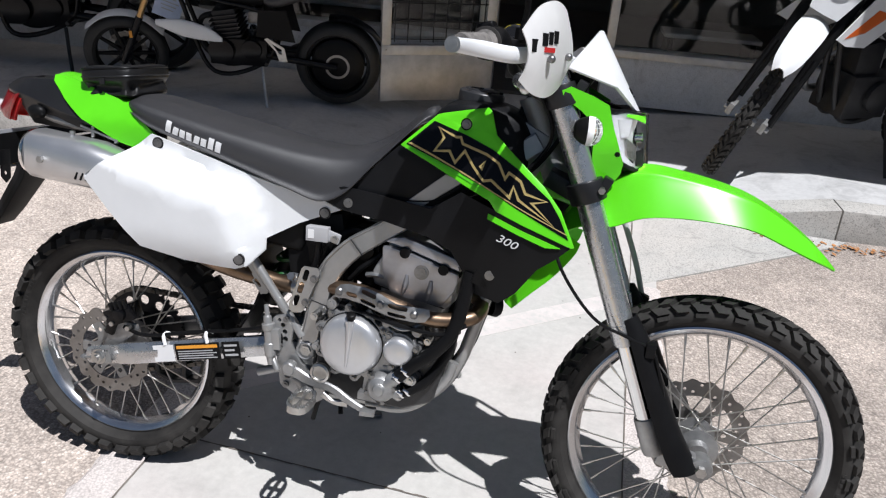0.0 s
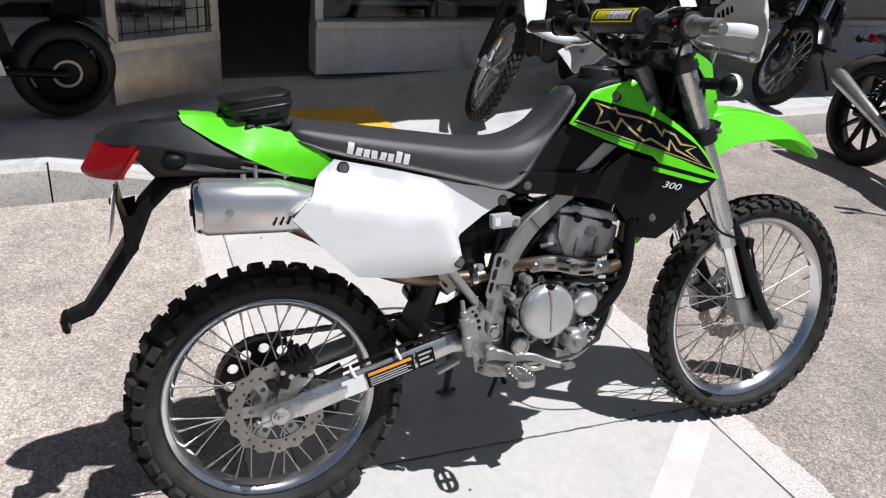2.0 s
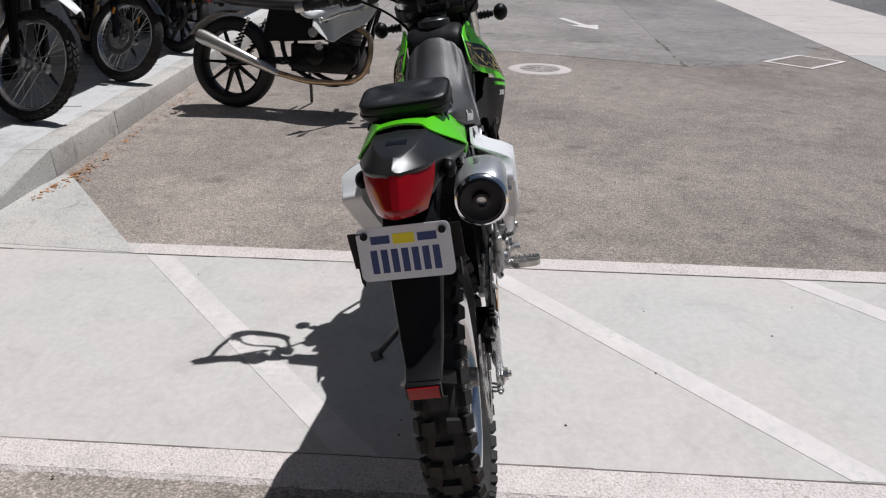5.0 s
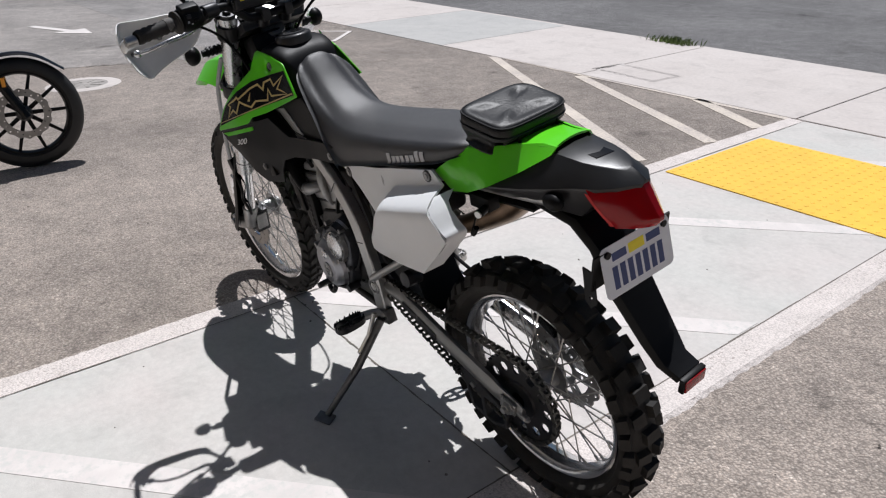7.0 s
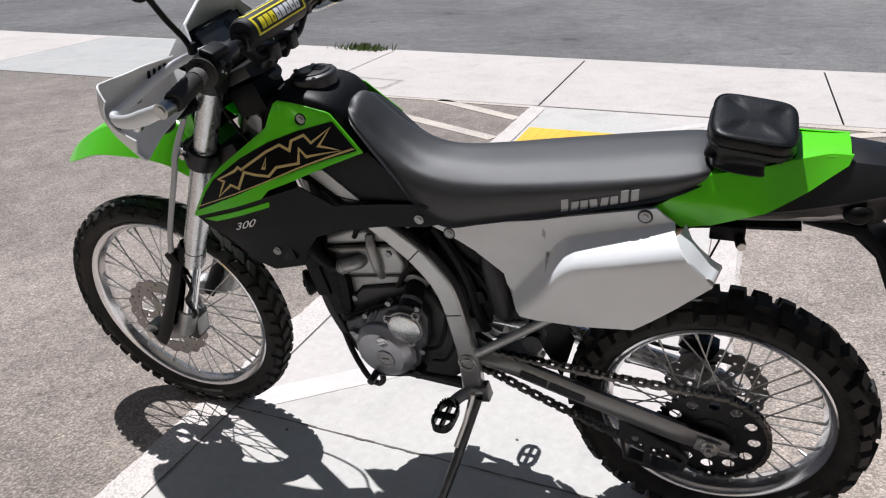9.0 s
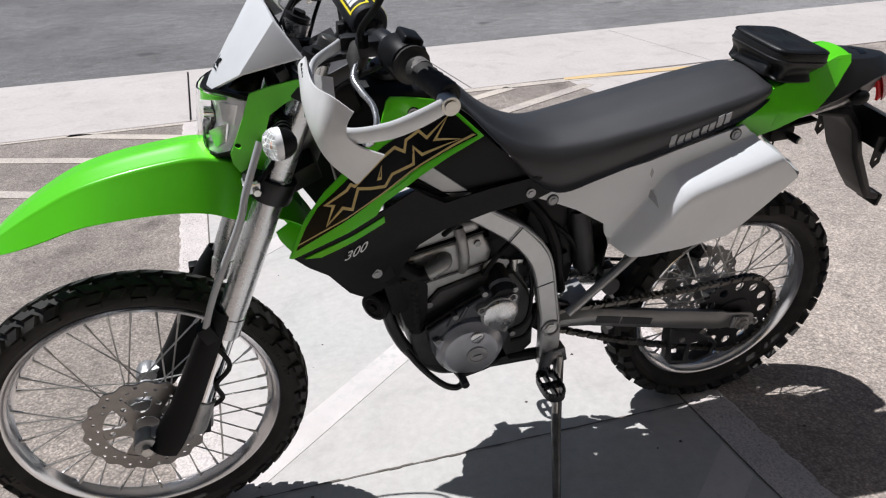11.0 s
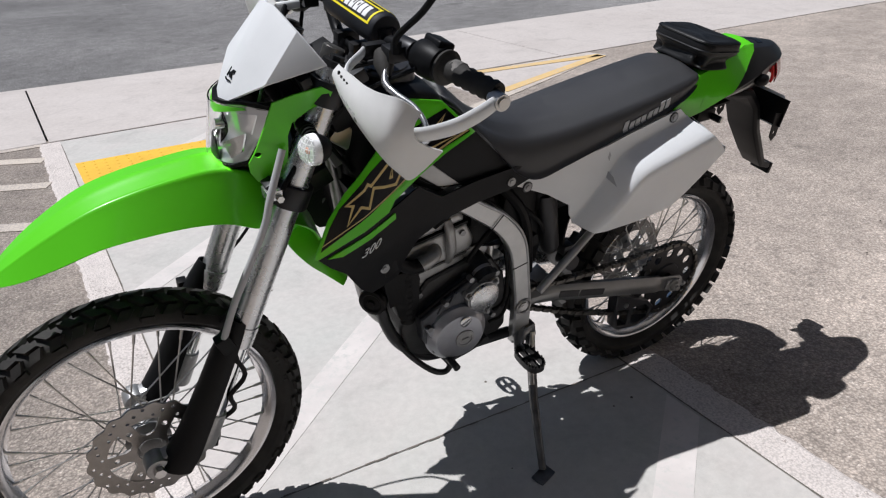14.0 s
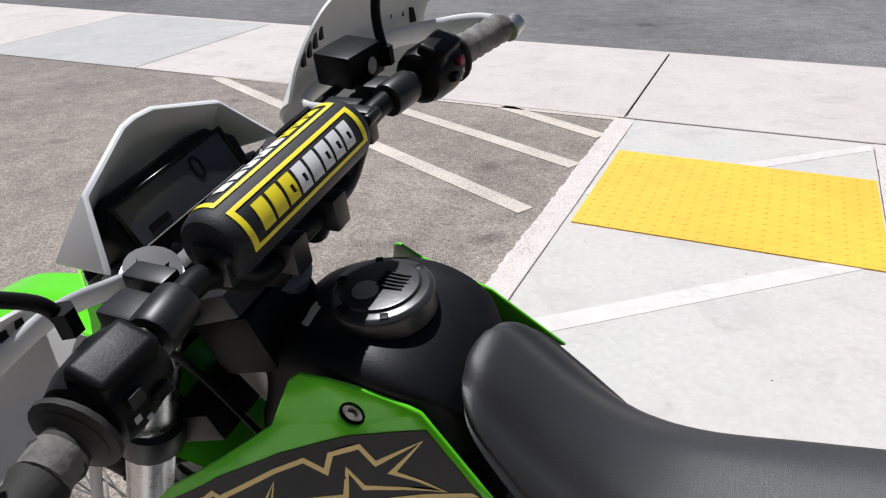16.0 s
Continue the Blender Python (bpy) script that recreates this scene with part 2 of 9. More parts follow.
class G:
    """Collects the faces of one mesh."""

    def __init__(self):
        self.v, self.f, self.m, self.mi = [], [], [], 0

    def add(self, vs, fs):
        o = len(self.v)
        self.v += [tuple(p) for p in vs]
        self.f += [tuple(o + i for i in f) for f in fs]
        self.m += [self.mi] * len(fs)
        return self

    def box(self, c, size, turn=(0, 0, 0), taper=1.0):
        R = Euler([radians(a) for a in turn]).to_matrix()
        x, y, z = (s / 2 for s in size)
        vs = []
        for k in (-1, 1):
            w = taper if k > 0 else 1.0
            vs += [Vector(c) + R @ Vector((i * x * w, j * y * w, k * z)) for i, j in ((-1, -1), (1, -1), (1, 1), (-1, 1))]
        return self.add(vs, [(3, 2, 1, 0), (4, 5, 6, 7), (0, 1, 5, 4), (1, 2, 6, 5), (2, 3, 7, 6), (3, 0, 4, 7)])

    def tube(self, pts, r, seg=10, smooth=0, caps=True, flat=1.0):
        """A pipe along pts; r may be one radius or one for each point; flat squashes it sideways."""
        rs = list(r) if isinstance(r, (list, tuple)) else [r] * len(pts)
        if smooth:
            rs = list(np.interp(np.linspace(0, len(pts) - 1, smooth), range(len(pts)), rs))
            pts = cr(pts, smooth)
        P = [Vector(p) for p in pts]
        x, y, _ = basis(P[1] - P[0])
        vs, fs = [], []
        for i, p in enumerate(P):
            d = (P[min(i + 1, len(P) - 1)] - P[max(i - 1, 0)]).normalized()
            x = (x - d * x.dot(d)).normalized()
            y = d.cross(x)
            vs += [p + (x * math.cos(2 * math.pi * k / seg) * flat + y * math.sin(2 * math.pi * k / seg)) * rs[i] for k in range(seg)]
        for i in range(len(P) - 1):
            for k in range(seg):
                a, b = i * seg + k, i * seg + (k + 1) % seg
                fs.append((a, b, b + seg, a + seg))
        if caps:
            fs += [tuple(range(seg))[::-1], tuple(range((len(P) - 1) * seg, len(P) * seg))]
        return self.add(vs, fs)

    def cyl(self, a, b, r, r2=None, seg=16):
        return self.tube([a, b], [r, r if r2 is None else r2], seg)

    def revolve(self, prof, c=(0, 0, 0), axis=(0, 1, 0), seg=48, closed=False, wob=None):
        """Turns (along, radius) points round the axis through c."""
        x, y, d = basis(axis)
        c = Vector(c)
        n = len(prof)
        vs, fs = [], []
        for k in range(seg):
            a = 2 * math.pi * k / seg
            e = x * math.cos(a) + y * math.sin(a)
            for h, r in prof:
                vs.append(c + d * h + e * (r if wob is None else wob(a, h, r)))
        for k in range(seg):
            k2 = (k + 1) % seg
            for i in range(n if closed else n - 1):
                j = (i + 1) % n
                fs.append((k * n + i, k2 * n + i, k2 * n + j, k * n + j))
        return self.add(vs, fs)

    def ball(self, c, r, seg=14, squash=(1, 1, 1)):
        c = Vector(c)
        vs = [c + Vector((math.sin(t) * math.cos(p) * squash[0], math.sin(t) * math.sin(p) * squash[1], math.cos(t) * squash[2])) * r
              for t in (math.pi * i / (seg // 2) for i in range(seg // 2 + 1)) for p in (2 * math.pi * k / seg for k in range(seg))]
        fs = [(i * seg + k, (i + 1) * seg + k, (i + 1) * seg + (k + 1) % seg, i * seg + (k + 1) % seg) for i in range(seg // 2) for k in range(seg)]
        return self.add(vs, fs)

    def grid(self, rows, closed=False):
        n = len(rows[0])
        vs = [p for row in rows for p in row]
        fs = []
        for i in range(len(rows) - 1):
            for k in range(n if closed else n - 1):
                k2 = (k + 1) % n
                fs.append((i * n + k, i * n + k2, (i + 1) * n + k2, (i + 1) * n + k))
        return self.add(vs, fs)

    def loft(self, rings, nu=0, nv=0, closed=True, caps=True):
        """Skin over closed (or open) rings of equal length, smoothed to nu rings of nv points."""
        R = [list(map(tuple, r)) for r in rings]
        if nv:
            if closed:
                out = []
                for r in R:
                    k = len(r)
                    ext = cr(r[-3:] + r + r[:4], (k + 6) * 8 + 1)
                    loop = ext[24:24 + k * 8]
                    out.append([loop[int(i * len(loop) / nv)] for i in range(nv)])
                R = out
            else:
                R = [cr(r, nv) for r in R]
        if nu:
            cols = [cr([r[k] for r in R], nu) for k in range(len(R[0]))]
            R = [[c[i] for c in cols] for i in range(nu)]
        self.grid(R, closed)
        if caps and closed:
            n = len(R[0])
            o = len(self.v) - n * len(R)
            self.f += [tuple(o + k for k in range(n))[::-1], tuple(o + n * (len(R) - 1) + k for k in range(n))]
            self.m += [self.mi] * 2
        return self

    def shell(self, rows, nu, nv, thick):
        """A curved sheet through rows of points, with thickness away from its face."""
        cols = [cr(r, nv) for r in rows]
        A = np.array([cr([r[k] for r in cols], nu) for k in range(nv)]).transpose(1, 0, 2)
        du, dv = np.gradient(A, axis=0), np.gradient(A, axis=1)
        nn = np.cross(du, dv)
        nn /= np.linalg.norm(nn, axis=2, keepdims=True) + 1e-12
        B = A - nn * thick
        o = len(self.v)
        nu, nv = A.shape[:2]
        vs = [tuple(p) for p in A.reshape(-1, 3)] + [tuple(p) for p in B.reshape(-1, 3)]
        s = nu * nv
        fs = []
        for i in range(nu - 1):
            for k in range(nv - 1):
                q = (i * nv + k, i * nv + k + 1, (i + 1) * nv + k + 1, (i + 1) * nv + k)
                fs += [q, tuple(s + x for x in q[::-1])]
        rim = [k for k in range(nv)] + [i * nv + nv - 1 for i in range(1, nu)] + [(nu - 1) * nv + k for k in range(nv - 2, -1, -1)] + [i * nv for i in range(nu - 2, 0, -1)]
        for a, b in zip(rim, rim[1:] + rim[:1]):
            fs.append((a, s + a, s + b, b))
        return self.add(vs, fs)

    def panel(self, outline, put, thick, holes=(), fine=0.05):
        """A flat cut-out with holes, bent into place: put(u, v, h) gives its points; h runs from 0 to thick."""
        bm = bmesh.new()
        es = []
        for loop in (outline, *holes):
            vs = [bm.verts.new((p[0], p[1], 0)) for p in loop]
            es += [bm.edges.new((a, b)) for a, b in zip(vs, vs[1:] + vs[:1])]
        bmesh.ops.triangle_fill(bm, use_beauty=True, use_dissolve=False, edges=es, normal=(0, 0, 1))
        if fine:
            for _ in range(3):
                long = [e for e in bm.edges if e.calc_length() > fine]
                if not long:
                    break
                bmesh.ops.subdivide_edges(bm, edges=long, cuts=1)
                bmesh.ops.triangulate(bm, faces=bm.faces[:])
        bm.verts.index_update()
        n = len(bm.verts)
        flat = [(v.co.x, v.co.y) for v in bm.verts]
        fs = []
        for f in bm.faces:
            q = [v.index for v in f.verts]
            fs += [tuple(n + i for i in q), tuple(q[::-1])]
        for e in bm.edges:
            if len(e.link_faces) == 1:
                lp = e.link_faces[0].loops
                a, b = next((l.vert.index, l.link_loop_next.vert.index) for l in lp if l.edge == e)
                fs.append((a, b, n + b, n + a))
        bm.free()
        return self.add([put(u, v, 0.0) for u, v in flat] + [put(u, v, thick) for u, v in flat], fs)

    def data(self, name, mats, smooth=40.0, bevel=0.0, seg=2, flip=True):
        me = bpy.data.meshes.new(name)
        me.from_pydata(self.v, [], self.f)
        for mm in (mats if isinstance(mats, (list, tuple)) else [mats]):
            me.materials.append(M[mm] if isinstance(mm, str) else mm)
        if self.mi or any(self.m):
            me.polygons.foreach_set("material_index", self.m)
        if flip or bevel:
            bm = bmesh.new()
            bm.from_mesh(me)
            if flip:
                bmesh.ops.recalc_face_normals(bm, faces=bm.faces[:])
            if bevel:
                bmesh.ops.remove_doubles(bm, verts=bm.verts[:], dist=1e-5)
                sharp = [e for e in bm.edges if len(e.link_faces) == 2 and e.calc_face_angle(0) > 0.6]
                bmesh.ops.bevel(bm, geom=sharp, offset=bevel, segments=seg, profile=0.6, affect="EDGES", clamp_overlap=True)
            bm.to_mesh(me)
            bm.free()
        if smooth:
            me.shade_smooth()
            me.set_sharp_from_angle(angle=radians(smooth))
        return me


def strap(pts, hw, th, smooth=0, round_=0.3, g=None):
    """A flat bar along pts, wide in x-z and th thick in y; hw may be one half-width or one for each point."""
    hs = list(hw) if isinstance(hw, (list, tuple)) else [hw] * len(pts)
    if smooth:
        hs = list(np.interp(np.linspace(0, len(pts) - 1, smooth), range(len(pts)), hs))
        pts = cr(pts, smooth)
    P = [np.array(p, float) for p in pts]
    rings = []
    for i, p in enumerate(P):
        d = P[min(i + 1, len(P) - 1)] - P[max(i - 1, 0)]
        n = np.array((-d[2], 0.0, d[0]))
        n /= np.linalg.norm(n)
        a, b, k = hs[i], th / 2, th * round_
        rings.append([tuple(p + n * u + np.array((0.0, w, 0.0))) for u, w in ((-a, -b + k), (-a + k, -b), (a - k, -b), (a, -b + k), (a, b - k), (a - k, b), (-a + k, b), (-a, b - k))])
    return (g or G()).loft(rings)


def blob_outline(c, discs, n=72):
    """The outline of a union of discs (x, z, r), seen from c."""
    out = []
    for k in range(n):
        a = 2 * math.pi * k / n
        dx, dz, far = math.cos(a), math.sin(a), 0.004
        for x, z, r in discs:
            px, pz = x - c[0], z - c[1]
            m = px * dx + pz * dz
            q = r * r - (px * px + pz * pz - m * m)
            if q > 0:
                far = max(far, m + math.sqrt(q))
        out.append((c[0] + far * dx, c[1] + far * dz))
    return out


def slot(x0, z0, x1, z1, r, n=5):
    """A round-ended slot from (x0, z0) to (x1, z1)."""
    a = math.atan2(z1 - z0, x1 - x0)
    arc = lambda x, z, b: [(x + r * math.cos(b + math.pi * (k / n - 0.5)), z + r * math.sin(b + math.pi * (k / n - 0.5))) for k in range(n + 1)]
    return arc(x1, z1, a) + arc(x0, z0, a + math.pi)


def part(name, g, mats, parent=None, label="", smooth=40.0, bevel=0.0, seg=2, flip=True, at=None):
    """Links a mesh as one part under a thing or part."""
    ob = new(name, g.data(name, mats, smooth, bevel, seg, flip) if isinstance(g, G) else g)
    if parent is not None:
        ob.parent = parent
    if at is not None:
        ob.matrix_basis = at
    return tagged(ob, label)


def thing(name, at, label, category, group="", kind=""):
    ob = new(name)
    ob.empty_display_size = 0.1
    ob.matrix_basis = at
    return tagged(ob, label, category, group, kind)


def rect(x0, y0, x1, y1):
    return [(x0, y0), (x1, y0), (x1, y1), (x0, y1)]


def flat_at(z):
    return lambda u, v, h: (u, v, z + h)


# ---------------------------------------------------------------- the ground and its markings
def slab(name, outline, z, thick, mat, label, category, parent=None, bevel=0.0):
    n = len(outline)
    g = G().add([(x, y, z - thick) for x, y in outline] + [(x, y, z) for x, y in outline],
                [tuple(range(n))[::-1], tuple(range(n, 2 * n))] + [(i, (i + 1) % n, n + (i + 1) % n, n + i) for i in range(n)])
    ob = part(name, g, mat, parent, smooth=0, bevel=bevel)
    if parent is None:
        tagged(ob, label, category, kind="structure")
    return ob


g = G().panel(rect(-150, -150, 150, 150), flat_at(-0.026), 0.02, fine=0)
tagged(part("ground", g, "asphalt"), "worn grey-brown asphalt of the parking lot with pale stones", "asphalt", kind="structure")

SK = -0.031          # the aisle runs slightly askew
XR, XF, BW = 0.072, 1.335, 0.108


def ax(x, y):
    return (x + SK * y, y)


slab("aisle", [ax(XR - BW, -3.79), ax(XF + BW, -3.79), ax(XF + BW, 2.42), ax(XR - BW, 2.32)], 0.0, 0.02, "aisle", "smooth pale concrete access aisle across the lot", "pavement")
for k, x in enumerate((XR - BW, XF)):
    yb = 2.36 if k == 0 else 1.47
    side = 0 if k == 0 else 1            # the asphalt side is ragged
    edge = [[(x + BW * e, -3.79 + (yb + 3.79) * j / 220) for j in range(221)] for e in (0, 1)]
    line_ = slab("border_line", [ax(*p) for p in edge[1] + edge[0][::-1]], 0.0018, 0.0016, "band", "worn whitish painted band along the concrete aisle", "marking")
    out = 2 * side - 1
    spill = [[(*ax(px - out * 0.001, py), 0.0018) for px, py in edge[side]], [(*ax(px + out * random.uniform(0.010, 0.022), py), -0.0062) for px, py in edge[side]]]
    part("feathered_edge", G().grid(spill if side else spill[::-1]), "band", line_, smooth=0, flip=False)
# diagonal white stripes across the aisle
for y0 in (2.67, 1.345, -0.03, -1.307, -2.64):
    for_y = [(XF - 0.012, y0 + 0.062), (XF - 0.012, y0 - 0.062), (XR + 0.012, y0 - 1.165), (XR + 0.012, y0 - 1.04)]
    pts = [ax(x, min(max(y, -3.78), 2.27)) for x, y in for_y]
    if y0 > 2:
        pts = [ax(0.82, 2.27), ax(0.96, 2.27), ax(XR + 0.012, y0 - 1.165), ax(XR + 0.012, y0 - 1.04)]
    slab("stripe", pts, 0.0014, 0.0011, "stripe", "faded white diagonal stripe painted on the concrete", "marking")
# joint across the aisle, beside the two bands
g = G()
for a, b, w in (((XR, 0.0), (XF, 0.0), 0.006), ((XR + 0.002, -3.7), (XR + 0.002, 2.3), 0.006), ((XF - 0.002, -3.7), (XF - 0.002, 2.3), 0.006)):
    n = 40
    for k in range(n):
        p = [np.array(a) + (np.array(b) - np.array(a)) * (k + q) / n for q in (0, 1)]
        ww = w * random.uniform(0.5, 1.1)
        d = (np.array(b) - np.array(a)) / np.linalg.norm(np.array(b) - np.array(a))
        nrm = np.array((-d[1], d[0])) * ww / 2
        jit = nrm * random.uniform(-0.4, 0.4)
        q4 = [p[0] - nrm + jit, p[1] - nrm + jit, p[1] + nrm + jit, p[0] + nrm + jit]
        g.add([(*ax(*q), 0.0026) for q in q4], [(0, 1, 2, 3)])
part("joint", g, "joint", bpy.data.objects["aisle"], "dark ragged joint filler", smooth=0, flip=False)
# triangular light concrete apron towards the shop kerb
slab("apron", [ax(XF + 0.006, 1.46), (2.24, 2.28), (2.30, 2.36), (1.33, 2.40)], 0.0016, 0.012, "kerb", "rough pale concrete triangle between aisle and kerb", "pavement")

# yellow tactile pad by the street
def tactile(name, corners, label, zf):
    """corners: near-front, near-rear, far-rear, far-front; zf gives the height."""
    A, B, C, D = (np.array(c) for c in corners)
    n = 6
    P = lambda s, t: (A * (1 - s) + B * s) * (1 - t) + (D * (1 - s) + C * s) * t
    base = G().panel([(i / n, 0.0) for i in range(n)] + [(1.0, i / n) for i in range(n)] + [(1 - i / n, 1.0) for i in range(n)] + [(0.0, 1 - i / n) for i in range(n)],
                     lambda s, t, h: (*P(s, t), zf(*P(s, t)) - 0.006 + h), 0.012, fine=0.2)
    ob = tagged(part(name, base, "tactile"), label, "tactile pad", kind="structure")
    d = G()
    for i in range(20):
        for k in range(16):
            x, y = P((i + 0.5) / 20, (k + 0.5) / 16)
            z = zf(x, y) + 0.006
            ring = [[(x + r * math.cos(a * math.pi / 4), y + r * math.sin(a * math.pi / 4), z + h) for a in range(8)] for r, h in ((0.0125, -0.001), (0.0105, 0.0016), (0.006, 0.0026))]
            d.grid(ring, True)
            d.add(ring[2], [tuple(range(8))])
    tagged(part("dome", d, "tactile", ob, "small raised domes"), kind="stuff")
    return ob


tactile("tactile_pad", [(1.372, -2.265), (0.152, -2.27), (0.185, -3.225), (1.405, -3.225)], "bright yellow tactile warning pad set in the concrete aisle", lambda x, y: 0.0)

# pavement slabs along the street
pav = tagged(part("pavement", G().panel([(-60, -3.8), (-60, -5.5), (0, -5.52), (60, -7.6), (60, -3.95)], lambda u, v, h: (u, v, -0.022 + h), 0.016, fine=0), "joint"), "pale concrete pavement of large slabs beside the street", "pavement", kind="structure")
jx = [1.52 + 2.0 * k for k in range(-9, 11)]
for a, b in zip(jx, jx[1:]):
    e = 0.006
    f = lambda x: -5.52 - (0.035 * x if x > 0 else -0.002 * x)
    sl = 0.075
    G_ = G().panel([(a + e, -3.815), (b - e, -3.815), (b - e + sl, f(b)), (a + e + sl, f(a))], lambda u, v, h: (u, v, -0.01 + h), 0.012, fine=0)
    part("slab", G_, "walk_dark" if 4.9 < a < 5.7 else "walk", pav, smooth=30, bevel=0.003, seg=1)
slab("road", [(-150, -5.54), (0, -5.54), (30, -6.6), (150, -10.8), (150, -150), (-150, -150)], -0.003, 0.012, "street", "grey asphalt street beyond the pavement", "road")
slab("gutter", [(-60, -5.50), (0, -5.50), (30, -6.56), (60, -7.6), (60, -7.68), (30, -6.64), (0, -5.58), (-60, -5.58)], 0.0, 0.012, "walk", "narrow concrete gutter strip along the street", "kerb")


def ribbon(name, a, b, w, mat, label, z=-0.002):
    a, b = Vector((*a, 0)), Vector((*b, 0))
    n = Vector((-(b - a).y, (b - a).x, 0)).normalized() * w / 2
    slab(name, [tuple((a - n)[:2]), tuple((b - n)[:2]), tuple((b + n)[:2]), tuple((a + n)[:2])], z, 0.004, mat, label, "marking")


HL = "faded cream painted hatch line on the asphalt"
for a, b in (((1.56, -3.44), (2.3, -3.80)), ((1.56, -2.94), (2.2, -3.22)), ((2.2, -3.22), (3.47, -3.76)), ((1.6, -2.32), (4.66, -3.80)),
             ((0.04, -3.31), (-0.75, -3.72)), ((0.02, -2.85), (-1.3, -3.57)), ((0.0, -2.38), (-2.70, -3.62)), ((1.56, -3.805), (4.9, -3.86)), ((0.05, -3.80), (-2.7, -3.70))):
    ribbon("hatch_line", a, b, 0.095, "hatch", HL)
for a, b in (((-1.2, -3.80), (-2.75, -3.63)), ((-1.45, -3.12), (-2.75, -3.62))):
    ribbon("amber_line", a, b, 0.09, "amber", "worn amber paint line on pale concrete", 0.001)
slab("concrete_patch", [(-1.2, -3.79), (-1.25, -3.15), (-1.5, -3.05), (-2.8, -3.6), (-2.75, -3.79)], -0.0035, 0.004, "walk", "pale concrete patch in the asphalt", "pavement")
slab("old_asphalt", [(9.6, 5.2), (7.4, 0.67), (6.52, -1.85), (14.4, -1.83), (40, -1.8), (40, 5.2)], -0.0045, 0.004, "lot_pale", "pale worn patch of the lot with a ragged seam", "asphalt")
slab("grey_asphalt", [(6.52, -1.86), (6.66, -2.45), (7.3, -3.2), (8.4, -3.9), (40, -4.1), (40, -1.81), (14.4, -1.84)], -0.0047, 0.004, "lot_grey", "grey speckled patch of the lot beside the pavement", "asphalt")
rq = random.Random(5)
g = G()
for x0, y0, x1, y1, w, n in ((7.4, 0.67, 6.52, -1.85, 0.03, 26), (6.52, -1.85, 8.5, -1.86, 0.05, 12), (6.52, -1.86, 7.3, -3.2, 0.025, 14)):
    for k in range(n):
        if rq.random() < 0.3:
            continue
        p, q = (np.array((x0 + (x1 - x0) * (k + f) / n + rq.uniform(-0.03, 0.03), y0 + (y1 - y0) * (k + f) / n + rq.uniform(-0.03, 0.03))) for f in (0, 0.8))
        d = (q - p) / np.linalg.norm(q - p)
        m_ = np.array((-d[1], d[0])) * w * rq.uniform(0.3, 0.8)
        g.add([(*(p - m_ * 0.5), 0.001), (*(q - m_ * 0.3), 0.001), (*(q + m_ * 0.4), 0.001), (*(p + m_ * 0.6), 0.001)], [(0, 1, 2, 3)])
tagged(part("seam_cracks", g, "joint", smooth=0, flip=False), "dark ragged cracks along the asphalt seam", "crack", kind="stuff")

# covers let into the ground
def manhole(x, y):
    t = thing("manhole_cover", pose(x, y, -0.004), "round cast iron manhole cover in a pale concrete ring", "manhole", kind="structure")
    part("ring", G().revolve([(0.0, 0.20), (0.004, 0.20), (0.004, 0.30), (0.0, 0.31)], axis=(0, 0, 1), seg=40), "walk", t, "concrete ring")
    lid = G().revolve([(0.0, 0.2), (0.003, 0.198), (0.003, 0.0)], axis=(0, 0, 1), seg=40)
    for k in range(8):
        a = k * math.pi / 4
        lid.box((0.12 * math.cos(a), 0.12 * math.sin(a), 0.004), (0.1, 0.02, 0.004), (0, 0, math.degrees(a)))
    part("lid", lid, "iron", t)


manhole(6.10, -0.36)


def valve_box(x, y, w, d, turn, mat_lid):
    t = thing("valve_box", pose(x, y, -0.004, 0, 0, turn), "rectangular utility box lid with a pale concrete rim", "valve box", kind="structure")
    part("rim", G().panel(rect(-w / 2, -d / 2, w / 2, d / 2), flat_at(0), 0.006, [rect(-w / 2 + 0.05, -d / 2 + 0.05, w / 2 - 0.05, d / 2 - 0.05)], fine=0), "stripe", t, "whitish rim")
    part("lid", G().box((0, 0, 0.002), (w - 0.11, d - 0.11, 0.004)), mat_lid, t)


valve_box(7.0, -3.18, 0.75, 0.55, -45, "asphalt")
valve_box(3.23, -4.21, 0.72, 0.36, -4, "walk")
arrow = [(-0.75, 0.06), (0.1, 0.06), (0.1, 0.22), (0.6, 0.0), (0.1, -0.22), (0.1, -0.06), (-0.75, -0.06)]
for x, y, a in ((9.77, -1.0, 200), (11.6, 1.6, 175)):
    c, s = math.cos(radians(a)), math.sin(radians(a))
    slab("arrow_mark", [(x + u * c - v * s, y + u * s + v * c) for u, v in arrow], 0.001, 0.003, "stripe", "faded white arrow painted on the asphalt", "marking")
# grass tuft at the gutter
g = G()
for k in range(260):
    x, y = random.gauss(3.95, 0.13), -5.63 + random.gauss(0, 0.035)
    h, a = random.uniform(0.03, 0.085), random.uniform(0, 6.28)
    w = random.uniform(0.004, 0.008)
    g.add([(x - w, y, 0), (x + w, y, 0), (x + w * 0.6 + 0.02 * math.cos(a), y + 0.02 * math.sin(a), h * 0.6), (x + 0.045 * math.cos(a), y + 0.045 * math.sin(a), h)], [(0, 1, 2), (0, 2, 3)])
tagged(part("grass_tuft", g, "grass", smooth=0, flip=False), "small tuft of green grass in the gutter", "grass", kind="stuff")

